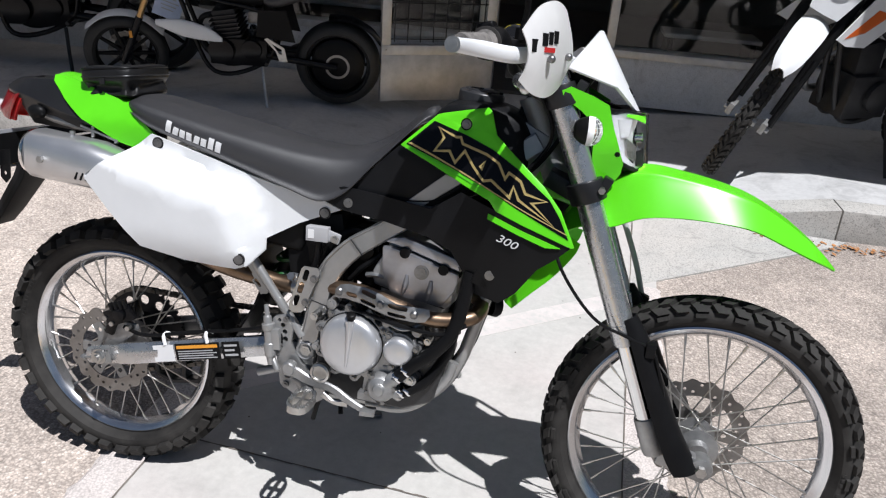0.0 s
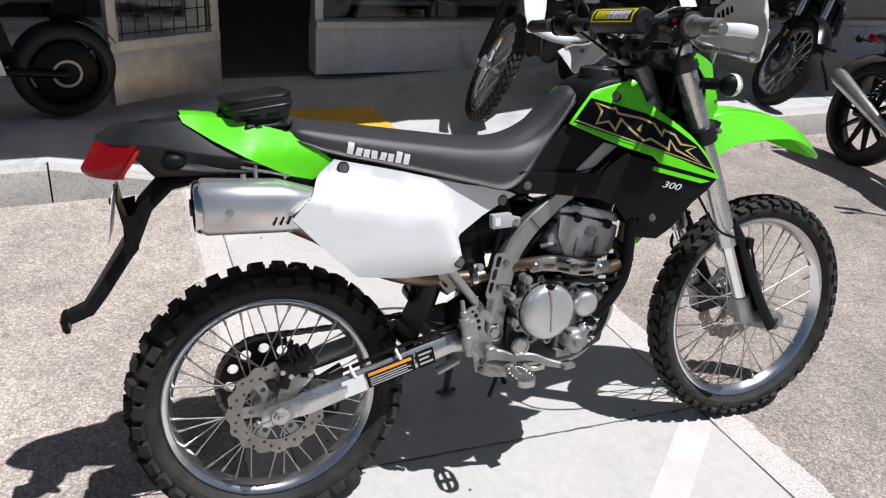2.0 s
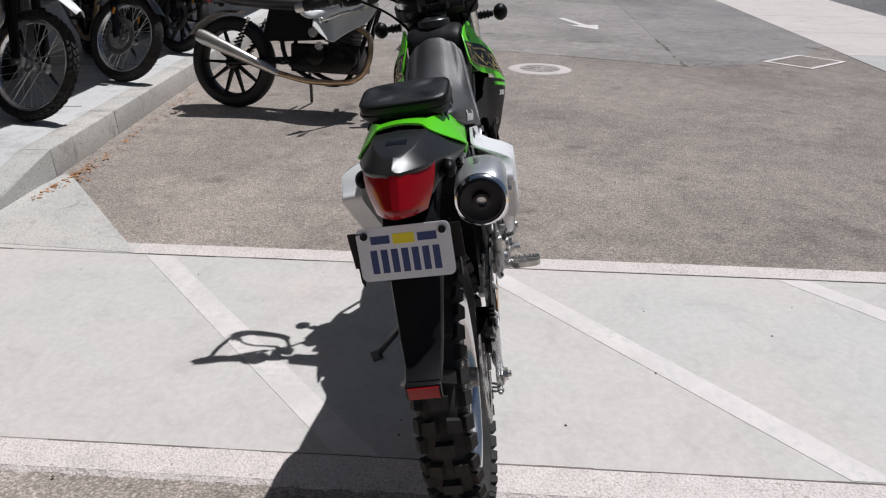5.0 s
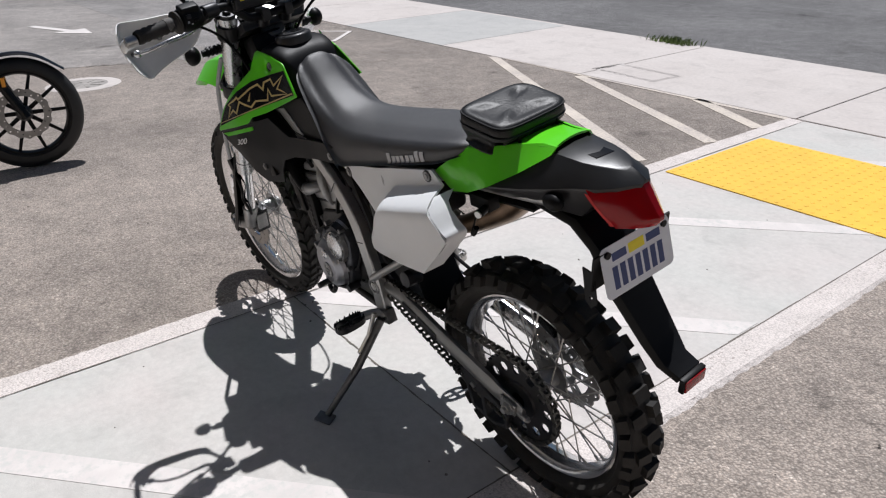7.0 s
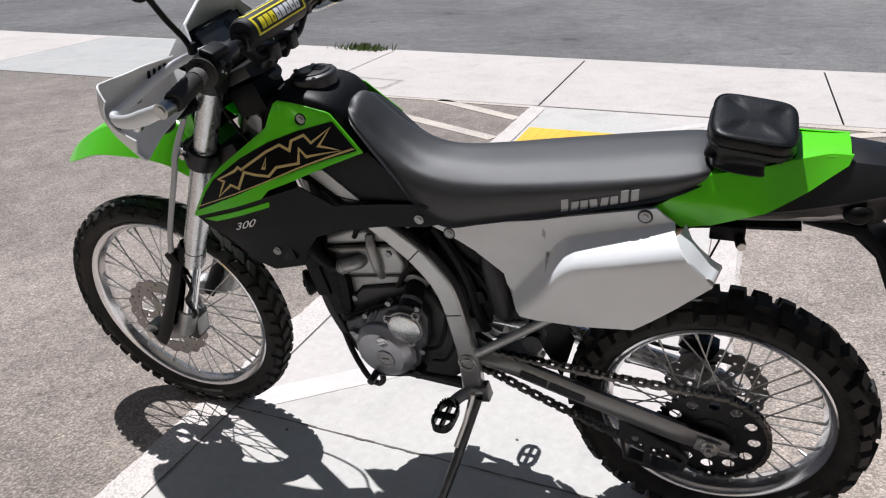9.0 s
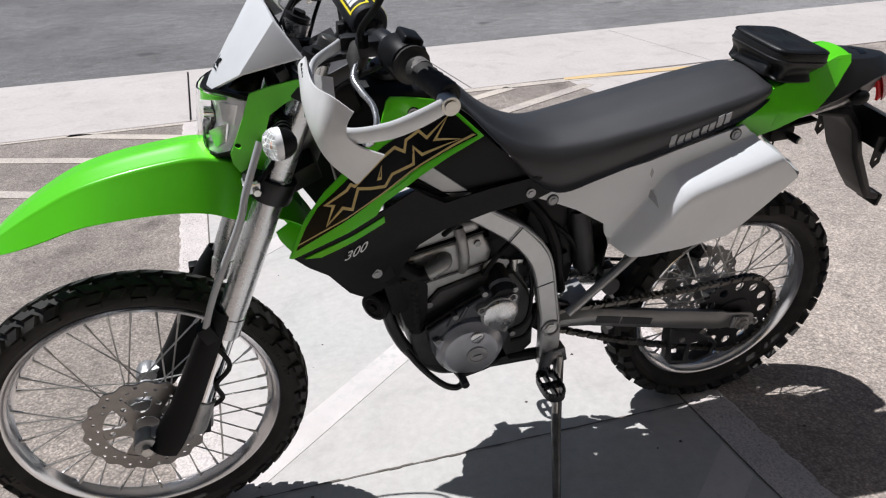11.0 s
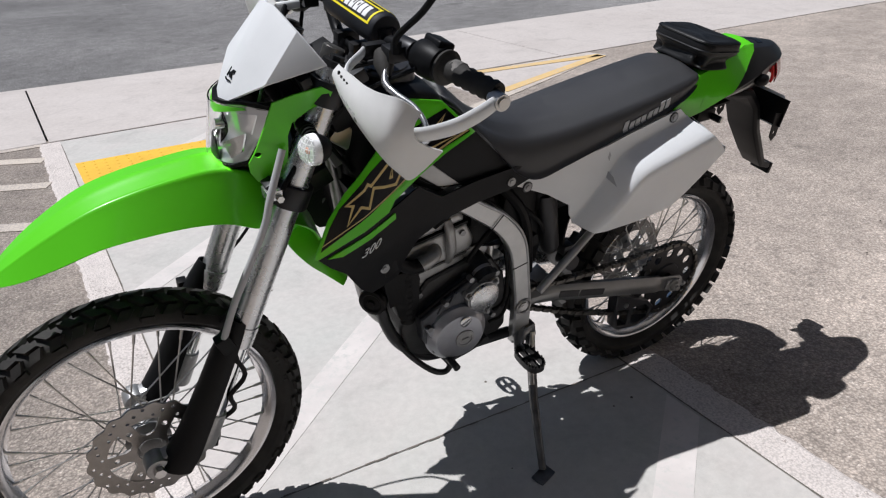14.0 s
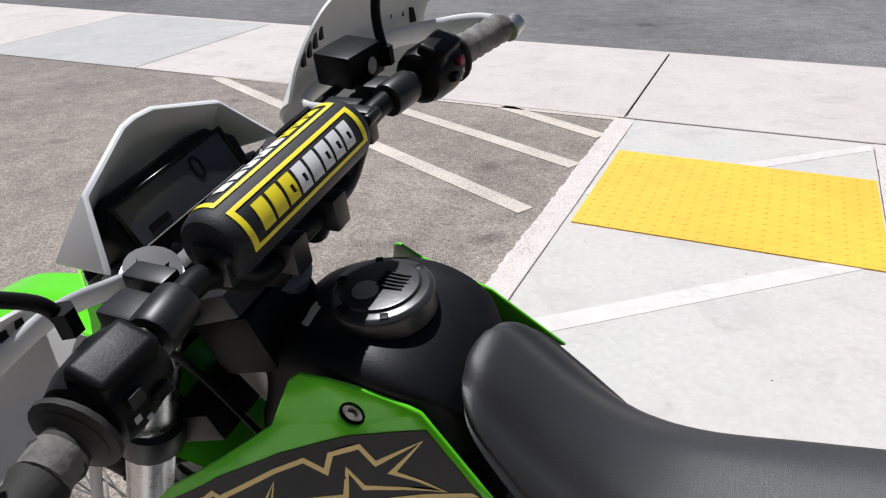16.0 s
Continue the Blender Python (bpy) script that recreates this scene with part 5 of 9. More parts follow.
# hoses, thermostat and wiring on the left of the cylinder
part("thermostat", G().tube([(0.785, 0.055, 0.655), (0.79, 0.082, 0.655), (0.806, 0.092, 0.652), (0.83, 0.092, 0.642)], 0.0175, 14, 12).tube([(0.816, 0.092, 0.648), (0.820, 0.092, 0.646)], 0.0195, 14).tube([(0.826, 0.092, 0.644), (0.829, 0.092, 0.6425)], 0.0195, 14), "alu_matt", engine, "cast thermostat housing", smooth=30)
part("coolant_hose", G().tube([(0.822, 0.092, 0.645), (0.85, 0.090, 0.64), (0.89, 0.088, 0.67), (0.92, 0.090, 0.72)], 0.0165, 12, 20), "black", engine)
part("hose_box", G().loft([[(x0, y, z) for y in (0.052, 0.088)] + [(x1, y, z) for y in (0.088, 0.052)] for x0, x1, z in ((0.838, 0.872, 0.490), (0.828, 0.880, 0.505), (0.826, 0.905, 0.60), (0.836, 0.905, 0.63))]), "black", engine, "black splash guard beside the radiator", smooth=30, bevel=0.006)
part("coolant_hose", G().revolve([(0.004 * k, 0.019 if k % 4 < 2 else 0.0172) for k in range(36)], (0.850, 0.072, 0.478), (0.06, 0.0, 1.0), 16), "black", engine, "ribbed upright black hose")
part("spark_lead", G().tube([(0.79, 0.078, 0.72), (0.76, 0.095, 0.76), (0.70, 0.07, 0.79)], 0.006, 8, 16), "black", engine)
part("coil", G().box((0.70, 0.055, 0.775), (0.06, 0.03, 0.035)), "black", bike, bevel=0.004)
part("clutch_arm", G().box((0.60, 0.05, 0.602), (0.05, 0.02, 0.012)).cyl((0.618, 0.05, 0.575), (0.618, 0.05, 0.61), 0.012), "steel", engine, bevel=0.002)
for pts, r in (([(0.60, 0.07, 0.60), (0.59, 0.085, 0.67), (0.64, 0.08, 0.74), (0.75, 0.07, 0.80)], 0.005), ([(0.64, 0.10, 0.44), (0.60, 0.105, 0.47), (0.585, 0.085, 0.55), (0.60, 0.07, 0.64)], 0.005), ([(0.70, 0.08, 0.60), (0.66, 0.085, 0.66), (0.60, 0.075, 0.70)], 0.006), ([(0.63, 0.09, 0.40), (0.59, 0.095, 0.42), (0.56, 0.08, 0.50), (0.56, 0.07, 0.60)], 0.004)):
    part("wire", G().tube(pts, r, 8, 20), "black", bike, "black wiring loom")
part("intake_boot", G().tube([(0.70, 0.0, 0.69), (0.62, 0.0, 0.705), (0.54, 0.0, 0.72)], [0.034, 0.04, 0.05], 16), "black", bike, "rubber intake boot")
part("injector_rail", G().tube([(0.70, -0.03, 0.735), (0.70, 0.05, 0.735), (0.665, 0.075, 0.72)], 0.007, 8), "steel", bike)
part("sprocket_cover", blk([(0.47, 0.39), (0.53, 0.375), (0.57, 0.41), (0.57, 0.47), (0.52, 0.485), (0.475, 0.46)], 0.055, 0.076), "dark_metal", engine, smooth=30, bevel=0.006)
part("throttle_body", G().cyl((0.70, 0.0, 0.70), (0.58, 0.0, 0.72), 0.034).box((0.65, 0.0, 0.705), (0.06, 0.11, 0.07)).cyl((0.58, 0, 0.72), (0.50, 0, 0.73), 0.046).box((0.645, 0.0, 0.645), (0.09, 0.10, 0.075), (0, 10, 0)).cyl((0.65, -0.075, 0.69), (0.65, -0.052, 0.69), 0.022).tube([(0.66, -0.06, 0.72), (0.64, -0.085, 0.70), (0.61, -0.08, 0.66), (0.61, -0.06, 0.61)], 0.008, 8, 14), "black", bike, "black throttle body", bevel=0.003)
part("harness", G().tube([(0.70, -0.06, 0.755), (0.66, -0.07, 0.735), (0.62, -0.055, 0.73), (0.57, -0.065, 0.70), (0.55, -0.06, 0.64)], 0.011, 8, 20).tube([(0.69, -0.07, 0.69), (0.65, -0.08, 0.655), (0.62, -0.075, 0.62)], 0.007, 8, 14), "black", bike, "taped wiring harness")
part("breather_pipe", G().tube([(0.725, -0.088, 0.640), (0.69, -0.098, 0.648), (0.665, -0.09, 0.642)], 0.0065, 8, 10), "alu_matt", bike)
part("airbox", G().box((0.40, 0.0, 0.745), (0.22, 0.15, 0.15), (0, 6, 0)), "black", bike, "black airbox behind the engine", bevel=0.02, seg=3)
part("battery_box", G().box((0.50, 0.0, 0.60), (0.06, 0.13, 0.16), (0, -10, 0)).box((0.55, 0.0, 0.70), (0.10, 0.13, 0.12), (0, -10, 0)), "black", bike, bevel=0.01)
# shock with green spring
sh = part("shock", G().cyl((0.51, 0.0, 0.80), (0.40, 0.0, 0.50), 0.020).cyl((0.505, 0, 0.785), (0.475, 0, 0.70), 0.030), "dark_metal", bike)
hel = [(0.505 - 0.1 * t + 0.036 * math.cos(t * 40) * 0.94, 0.036 * math.sin(t * 40), 0.76 - 0.23 * t + 0.036 * math.cos(t * 40) * 0.3) for t in (k / 110 for k in range(111))]
part("spring", G().tube(hel, 0.006, 6), "spring", sh, "green coil spring")
part("reservoir", G().tube([(0.480, 0.066, 0.72), (0.474, 0.068, 0.69), (0.452, 0.070, 0.57), (0.449, 0.070, 0.555)], [0.022, 0.026, 0.026, 0.020], 18), "dark_metal", sh)
part("linkage", G().box((0.45, 0.0, 0.40), (0.12, 0.1, 0.03), (0, 20, 0)).tube([(0.46, -0.06, 0.36), (0.40, -0.06, 0.335)], 0.012, 8), "silver", bike, bevel=0.004)
part("inner_fender", G().shell([[(0.33, y, 0.40), (0.40, y, 0.55), (0.37, y, 0.68), (0.27, y, 0.78), (0.1, y, 0.83), (-0.1, y, 0.85)] for y in (-0.065, 0.0, 0.065)], 3, 22, 0.005), "black", bike, "black inner mudguard")
part("harness", G().tube([(0.60, 0.06, 0.76), (0.56, 0.072, 0.71), (0.53, 0.074, 0.64), (0.515, 0.07, 0.56), (0.50, 0.06, 0.50)], 0.013, 8, 20).tube([(0.545, 0.07, 0.70), (0.50, 0.078, 0.655), (0.47, 0.08, 0.60)], 0.006, 8, 14).box((0.505, 0.07, 0.60), (0.022, 0.016, 0.03), (0, 20, 0)), "black", bike, "taped wiring harness with a connector")
part("solenoid", G().cyl((0.385, 0.05, 0.500), (0.385, 0.095, 0.505), 0.022, seg=16).box((0.385, 0.06, 0.53), (0.03, 0.03, 0.03)), "dark_metal", bike, bevel=0.002)
# grey relay box under the right panel
rl = part("relay_box", G().box((0.547, -0.100, 0.722), (0.052, 0.022, 0.034), (0, -2, 0)).box((0.583, -0.098, 0.718), (0.032, 0.008, 0.024), (0, 14, 0)), "decal_grey", bike, "small grey relay box", bevel=0.003)
part("relay_window", G().box((0.534, -0.1115, 0.722), (0.014, 0.002, 0.02), (0, -2, 0)), "decal_white", rl)
part("relay_bolt", G().cyl((0.588, -0.10, 0.716), (0.588, -0.107, 0.716), 0.009, seg=14).cyl((0.588, -0.107, 0.716), (0.588, -0.111, 0.716), 0.006, seg=6), "steel", rl)
part("relay_stem", G().tube([(0.548, -0.095, 0.706), (0.547, -0.095, 0.690), (0.543, -0.09, 0.66), (0.53, -0.085, 0.60)], [0.010, 0.008, 0.007, 0.007], 10, 12), "black", bike)

# exhaust
part("header_pipe", G().tube([(0.87, -0.02, 0.63), (0.925, -0.05, 0.61), (0.915, -0.105, 0.590), (0.84, -0.13, 0.580), (0.76, -0.133, 0.594), (0.68, -0.128, 0.611), (0.62, -0.108, 0.606), (0.56, -0.072, 0.588)], 0.0175, 14, 48), "burnt", bike, "heat-tinted exhaust header")
part("pipe_cable", G().tube([(0.62, -0.125, 0.578), (0.70, -0.150, 0.571), (0.78, -0.152, 0.560), (0.86, -0.148, 0.556), (0.91, -0.13, 0.58)], 0.005, 8, 30), "black", bike, "black cable under the exhaust header")
part("mid_pipe", G().tube([(0.56, -0.072, 0.585), (0.50, -0.066, 0.576), (0.42, -0.070, 0.582), (0.33, -0.088, 0.606), (0.25, -0.105, 0.645), (0.18, -0.112, 0.69), (0.12, -0.12, 0.745), (0.06, -0.127, 0.785)], [0.0185, 0.0185, 0.020, 0.025, 0.031, 0.036, 0.04, 0.045], 16, 44), "burnt", bike, "brown heat-tinted exhaust pipe")
part("pipe_clamp", G().tube([(0.500, -0.066, 0.576), (0.484, -0.066, 0.576)], 0.0225, 16).cyl((0.492, -0.07, 0.595), (0.492, -0.105, 0.612), 0.006, seg=8).cyl((0.492, -0.104, 0.6115), (0.492, -0.112, 0.615), 0.0095, seg=6).box((0.492, -0.085, 0.604), (0.016, 0.014, 0.020), (-25, 0, 0)), "steel", bike, "pipe clamp with a bolt")
def pipe_mid(x):
    return float(np.interp(x, (0.60, 0.64, 0.68, 0.72, 0.76, 0.84), (0.606, 0.614, 0.612, 0.602, 0.595, 0.590)))


def shield_at(u, v, h):
    """On the outside of the header: u along x, v up from its line."""
    y = 0.157 - 0.35 * max(0.0, 0.66 - u) - 14.0 * v * v - 0.2 * max(0.0, u - 0.80)
    return (u, -(y + h), pipe_mid(u) + v)


SHIELD = [(0.610, -0.010), (0.618, -0.014), (0.66, -0.014), (0.70, -0.018), (0.745, -0.021), (0.80, -0.017), (0.822, -0.012), (0.832, 0.004), (0.828, 0.017), (0.80, 0.017), (0.755, 0.014), (0.72, 0.022), (0.68, 0.022), (0.645, 0.020), (0.622, 0.016), (0.612, 0.008)]
hsd = part("heat_shield", G().panel(SHIELD, shield_at, 0.002, [slot(0.645, -0.001, 0.662, 0.0, 0.0055), slot(0.680, 0.013, 0.706, 0.012, 0.0048), slot(0.680, -0.007, 0.706, -0.008, 0.0048), slot(0.742, 0.006, 0.778, 0.008, 0.0048), slot(0.742, -0.012, 0.776, -0.010, 0.0045)], fine=0.012), "alu_matt", bike, "slotted metal heat shield", smooth=50)
for u, v in ((0.722, 0.002), (0.798, 0.001), (0.622, 0.002)):
    part("shield_bolt", G().revolve([(-0.004, 0.0095), (0.002, 0.0095), (0.004, 0.007), (0.006, 0.0055), (0.006, 0.0)], shield_at(u, v, 0.002), (0, -1, 0), 14), "bolt_steel", hsd)
muf = G()
msec = []
for x, y, z, a, b_ in ((-0.142, -0.135, 0.816, 0.047, 0.049), (-0.13, -0.135, 0.816, 0.054, 0.056), (0.02, -0.131, 0.807, 0.056, 0.054), (0.06, -0.128, 0.80, 0.05, 0.048), (0.12, -0.124, 0.79, 0.036, 0.04)):
    msec.append([(x, y + a * math.copysign(abs(math.cos(t)) ** 0.7, math.cos(t)), z + b_ * math.copysign(abs(math.sin(t)) ** 0.7, math.sin(t))) for t in (2 * math.pi * k / 28 for k in range(28))])
muf.loft(msec)
mf = part("muffler", muf, "muffler_alu", bike, "brushed aluminium muffler can", smooth=40)
part("end_rim", G().revolve([(-0.004, 0.0545), (0.006, 0.053), (0.010, 0.0485), (0.006, 0.046)], (-0.141, -0.135, 0.816), (-1, 0, 0), 32), "chrome", mf, "bright rim round the end cap")
part("end_cap", G().revolve([(-0.002, 0.047), (0.008, 0.047), (0.010, 0.042), (0.006, 0.036), (0.004, 0.018), (0.016, 0.017), (0.016, 0.011), (-0.02, 0.010)], (-0.141, -0.135, 0.816), (-1, 0, 0), 32), "dark_metal", mf, "black end cap with outlet")
for x, z in ((-0.087, 0.813), (-0.05, 0.860)):
    part("muffler_bolt", G().cyl((x, -0.18, z), (x, -0.196 if z < 0.85 else -0.16, z), 0.008, seg=6) if z < 0.85 else G().cyl((x, -0.13, z - 0.01), (x, -0.13, z + 0.016), 0.006, seg=6), "steel", mf)
for k in range(3):
    part("vent_slot", G().box((0.0 + k * 0.014, -0.1855, 0.787), (0.004, 0.004, 0.018), (0, 25, 0)), "black", mf)
part("muffler_bracket", G().box((0.0, -0.09, 0.874), (0.10, 0.03, 0.005), (0, 14, 0)).cyl((-0.02, -0.098, 0.862), (-0.02, -0.098, 0.89), 0.005).cyl((0.04, -0.098, 0.856), (0.04, -0.098, 0.875), 0.005), "steel", bike)

# pedals, pegs, stand
for s in (-1, 1):
    px, pz = 0.568, (0.352 if s < 0 else 0.334)
    ring = [(0.026 * math.copysign(abs(math.cos(q)) ** 0.7, math.cos(q)), 0.046 * math.copysign(abs(math.sin(q)) ** 0.7, math.sin(q))) for q in (2 * math.pi * k / 24 for k in range(24))]
    cut = [[(sx * 0.003, sy * 0.004), (sx * 0.018, sy * 0.004), (sx * 0.018, sy * 0.026), (sx * 0.010, sy * 0.037), (sx * 0.003, sy * 0.038)] for sx in (-1, 1) for sy in (-1, 1)]
    pg = G().panel(ring, lambda u, v, h, s=s: (px + u, s * (0.192 + v), pz - 0.009 + h), 0.017, cut, fine=0)
    for u, v in ring:
        pg.box((px + u * 0.93, s * (0.192 + v * 0.95), pz + 0.011), (0.006, 0.006, 0.008), taper=0.35)
    # Same peg twice: the shaded left one is coloured darker.
    peg = part("foot_peg", pg, "steel" if s < 0 else "dark_metal", bike, "open metal foot peg with teeth")
    part("peg_mount", G().tube([(px, s * 0.15, pz), (px - 0.02, s * 0.12, pz + 0.005), (px - 0.06, s * 0.1, pz + 0.012)], 0.014, 10, 8), "alu_matt", peg)
bp = part("brake_pedal", strap([(0.497, -0.136, 0.394), (0.53, -0.138, 0.394), (0.566, -0.140, 0.382), (0.62, -0.144, 0.376), (0.662, -0.150, 0.358), (0.70, -0.156, 0.346)], [0.013, 0.014, 0.012, 0.0105, 0.010, 0.008], 0.012, 28, 0.3), "alu_matt", bike, "cast aluminium brake pedal", smooth=40)
part("pedal_tip", G().box((0.715, -0.162, 0.346), (0.034, 0.030, 0.012), (0, 0, 8)), "alu_matt", bp, bevel=0.002)
part("pedal_pivot", G().revolve([(-0.012, 0.017), (0.006, 0.0165), (0.009, 0.013), (0.009, 0.0)], (0.512, -0.138, 0.401), (0, -1, 0), 20), "alu_matt", bp)
part("pedal_link", strap([(0.598, -0.140, 0.356), (0.625, -0.142, 0.342), (0.66, -0.142, 0.344)], [0.009, 0.006, 0.009], 0.010, 10), "steel", bike, "small steel linkage")
part("master_cylinder", G().revolve([(0.0, 0.006), (0.0, 0.009), (0.020, 0.011), (0.022, 0.014), (0.052, 0.014), (0.054, 0.0115), (0.085, 0.0115), (0.087, 0.015), (0.100, 0.015), (0.102, 0.010), (0.118, 0.0095), (0.120, 0.006), (0.146, 0.005), (0.146, 0.0)], (0.461, -0.122, 0.395), (-0.14, 0.0, 1.0), 20).box((0.470, -0.122, 0.46), (0.020, 0.016, 0.05), (0, -8, 0)).cyl((0.463, -0.122, 0.41), (0.480, -0.13, 0.385), 0.007, seg=8), "silver", bike, "rear brake master cylinder", smooth=35, bevel=0.001)
FPB = [(0.455, 0.505), (0.462, 0.514), (0.486, 0.522), (0.496, 0.508), (0.506, 0.488), (0.504, 0.455), (0.516, 0.430), (0.53, 0.408), (0.566, 0.385), (0.592, 0.368), (0.60, 0.335), (0.575, 0.315), (0.52, 0.325), (0.482, 0.345), (0.474, 0.39), (0.466, 0.43), (0.462, 0.47)]
fpb = part("peg_bracket", G().panel(FPB, lambda u, v, h: (u, -0.108 - h, v), 0.008, holes=[circle(0.472, 0.505, 0.0045, 8), circle(0.481, 0.494, 0.0055, 10), circle(0.487, 0.478, 0.006, 10), circle(0.489, 0.460, 0.0065, 10), circle(0.500, 0.372, 0.009, 10)], fine=0), "alu_matt", bike, "perforated cast foot-peg bracket", bevel=0.0015)
for u, v, r in ((0.490, 0.512, 0.007), (0.540, 0.352, 0.014), (0.497, 0.348, 0.008), (0.478, 0.445, 0.007)):
    part("bracket_bolt", G().cyl((u, -0.114, v), (u, -0.122, v), r, seg=16).cyl((u, -0.122, v), (u, -0.125, v), r * 0.55, seg=6), "bolt_steel", fpb)
part("shift_lever", G().tube([(0.66, 0.118, 0.378), (0.71, 0.127, 0.372), (0.76, 0.132, 0.368)], 0.007, 10).cyl((0.765, 0.128, 0.368), (0.765, 0.168, 0.368), 0.009).cyl((0.66, 0.09, 0.378), (0.66, 0.126, 0.378), 0.012), "dark_metal", bike, "folding gear lever")
part("skid_tube", G().tube([(0.880, 0.062, 0.425), (0.852, 0.085, 0.382), (0.82, 0.106, 0.348), (0.793, 0.120, 0.329), (0.768, 0.124, 0.324), (0.757, 0.120, 0.340), (0.775, 0.105, 0.368), (0.79, 0.085, 0.385)], 0.0075, 10, 36), "dark_metal", bike, "bent engine guard loop")
part("skid_tube", G().tube([(0.885, -0.085, 0.47), (0.872, -0.09, 0.425), (0.823, -0.09, 0.363), (0.77, -0.09, 0.332), (0.69, -0.085, 0.325)], 0.012, 10, 28), "silver", bike, "bent silver engine guard tube")
st = part("side_stand", G().tube([(0.515, 0.12, 0.335), (0.55, 0.21, 0.20), (0.588, 0.325, 0.072)], [0.013, 0.012, 0.010], 10).box((0.512, 0.098, 0.338), (0.040, 0.03, 0.042), (0, 12, 0)), "stand_steel", bike, "lowered dark metal side stand", bevel=0.002)
part("stand_foot", G().box((0.592, 0.335, 0.0635), (0.058, 0.036, 0.008), (-9.8, 0, 20)), "stand_steel", st, bevel=0.003)
part("stand_spring", G().tube([(0.52, 0.135, 0.36), (0.535, 0.16, 0.29), (0.55, 0.195, 0.24)], 0.007, 8), "steel", st)
part("breather_hose", G().tube([(0.58, -0.06, 0.36), (0.565, -0.07, 0.30), (0.55, -0.06, 0.24)], 0.006, 8, 10), "black", bike)
part("breather_hose", G().tube([(0.56, -0.03, 0.36), (0.60, -0.02, 0.28), (0.61, -0.03, 0.25)], 0.006, 8, 10), "black", bike)
part("radiator", G().box((0.95, 0.085, 0.775), (0.034, 0.115, 0.20), (0, 15, 0)), "black", bike, "black radiator", bevel=0.004)
part("radiator", G().box((0.95, -0.085, 0.775), (0.034, 0.115, 0.20), (0, 15, 0)), "black", bike, "black radiator", bevel=0.004)
part("radiator_fan", G().cyl((0.92, 0.055, 0.64), (0.895, 0.055, 0.66), 0.045).box((0.90, 0.06, 0.60), (0.035, 0.07, 0.10), (0, 12, 0)), "black", bike, bevel=0.003)
part("horn", G().revolve([(-0.012, 0.028), (0.004, 0.033), (0.010, 0.031), (0.012, 0.024), (0.009, 0.020), (0.011, 0.010), (0.016, 0.008), (0.016, 0.0)], (0.938, 0.075, 0.568), (0.75, 0.65, 0.0), 24), "black", bike, "round black horn")

# ---------------------------------------------------------------- seat, tank and panels
def ring_sec(x_top, z_top, x_bot, z_bot, w, wb, crown):
    """Closed seat or tank section between a top and a bottom point."""
    half = [(0.0, 0.0, crown), (0.45, 0.0, crown * 0.8), (0.80, 0.03, 0.0), (0.97, 0.16, 0.0), (1.04, 0.45, 0.0), (1.0, 0.85, 0.0), (0.92, 1.0, 0.0)]
    pts = []
    for k, t, c in half:
        ww = w * (1 - t) + wb * t
        pts.append((x_top + (x_bot - x_top) * t, k * ww, z_top + (z_bot - z_top) * t + c))
    return pts + [(x, -y, z) for x, y, z in pts[:0:-1]]


seat_secs = [ring_sec(*a) for a in (
    (0.050, 0.952, 0.060, 0.935, 0.070, 0.075, 0.004), (0.075, 0.960, 0.085, 0.925, 0.088, 0.092, 0.008), (0.14, 0.952, 0.14, 0.903, 0.098, 0.104, 0.010),
    (0.25, 0.935, 0.25, 0.876, 0.104, 0.110, 0.010), (0.38, 0.916, 0.38, 0.841, 0.105, 0.112, 0.010), (0.48, 0.903, 0.475, 0.815, 0.10, 0.112, 0.010),
    (0.57, 0.899, 0.550, 0.797, 0.088, 0.110, 0.012), (0.635, 0.914, 0.605, 0.825, 0.076, 0.104, 0.016), (0.69, 0.947, 0.655, 0.885, 0.068, 0.094, 0.018),
    (0.732, 0.986, 0.700, 0.936, 0.063, 0.086, 0.018), (0.755, 1.008, 0.735, 0.975, 0.058, 0.077, 0.016), (0.770, 1.014, 0.757, 0.992, 0.046, 0.062, 0.012), (0.779, 1.010, 0.772, 0.998, 0.024, 0.036, 0.006))]
seat = part("seat", G().loft(seat_secs, 60, 48), "vinyl", bike, "long black vinyl seat", smooth=60)

# wordmark on each flank, as plain blocks
def word_blocks(put, x0, dx, hs, w):
    g = G()
    for k, (h, sl) in enumerate(hs):
        g.panel([(x0 + k * dx, 0.0), (x0 + k * dx + w, 0.0), (x0 + k * dx + w + 0.002 * sl, h), (x0 + k * dx + 0.002 * sl, h)], put, 0.0012, fine=0.004)
    return g


from mathutils.bvhtree import BVHTree
seat_tree = BVHTree.FromPolygons([v.co.copy() for v in seat.data.vertices], [tuple(p.vertices) for p in seat.data.polygons])


def seat_y(x, z):
    """Half-width of the seat's flank at (x, z)."""
    hit = seat_tree.ray_cast(Vector((x, 0.4, z)), Vector((0, -1, 0)))[0]
    return hit.y if hit is not None else 0.11


HS = [(0.025, 0), (0.017, 1), (0.017, 0), (0.017, -1), (0.017, 1), (0.017, 0), (0.025, 0), (0.023, 0)]
for s in (-1, 1):
    def put(u, v, h, s=s):
        if s < 0:
            x, z = 0.171 + u * 0.98 + v * 0.2, 0.903 - u * 0.225 + v
        else:
            x, z = 0.314 - u * 0.99 - v * 0.03, 0.865 + u * 0.255 + v
        return (x, s * (seat_y(x, z) + 0.0012 + h), z)
    for k in range(len(HS)):
        # Same white print; grey on the left stands for shade on that flank.
        part("mark_block", word_blocks(put, 0.0182 * k, 0.0, HS[k:k + 1], 0.0132), "decal_white" if s < 0 else "decal_grey", seat, "pale block printed on the seat flank")

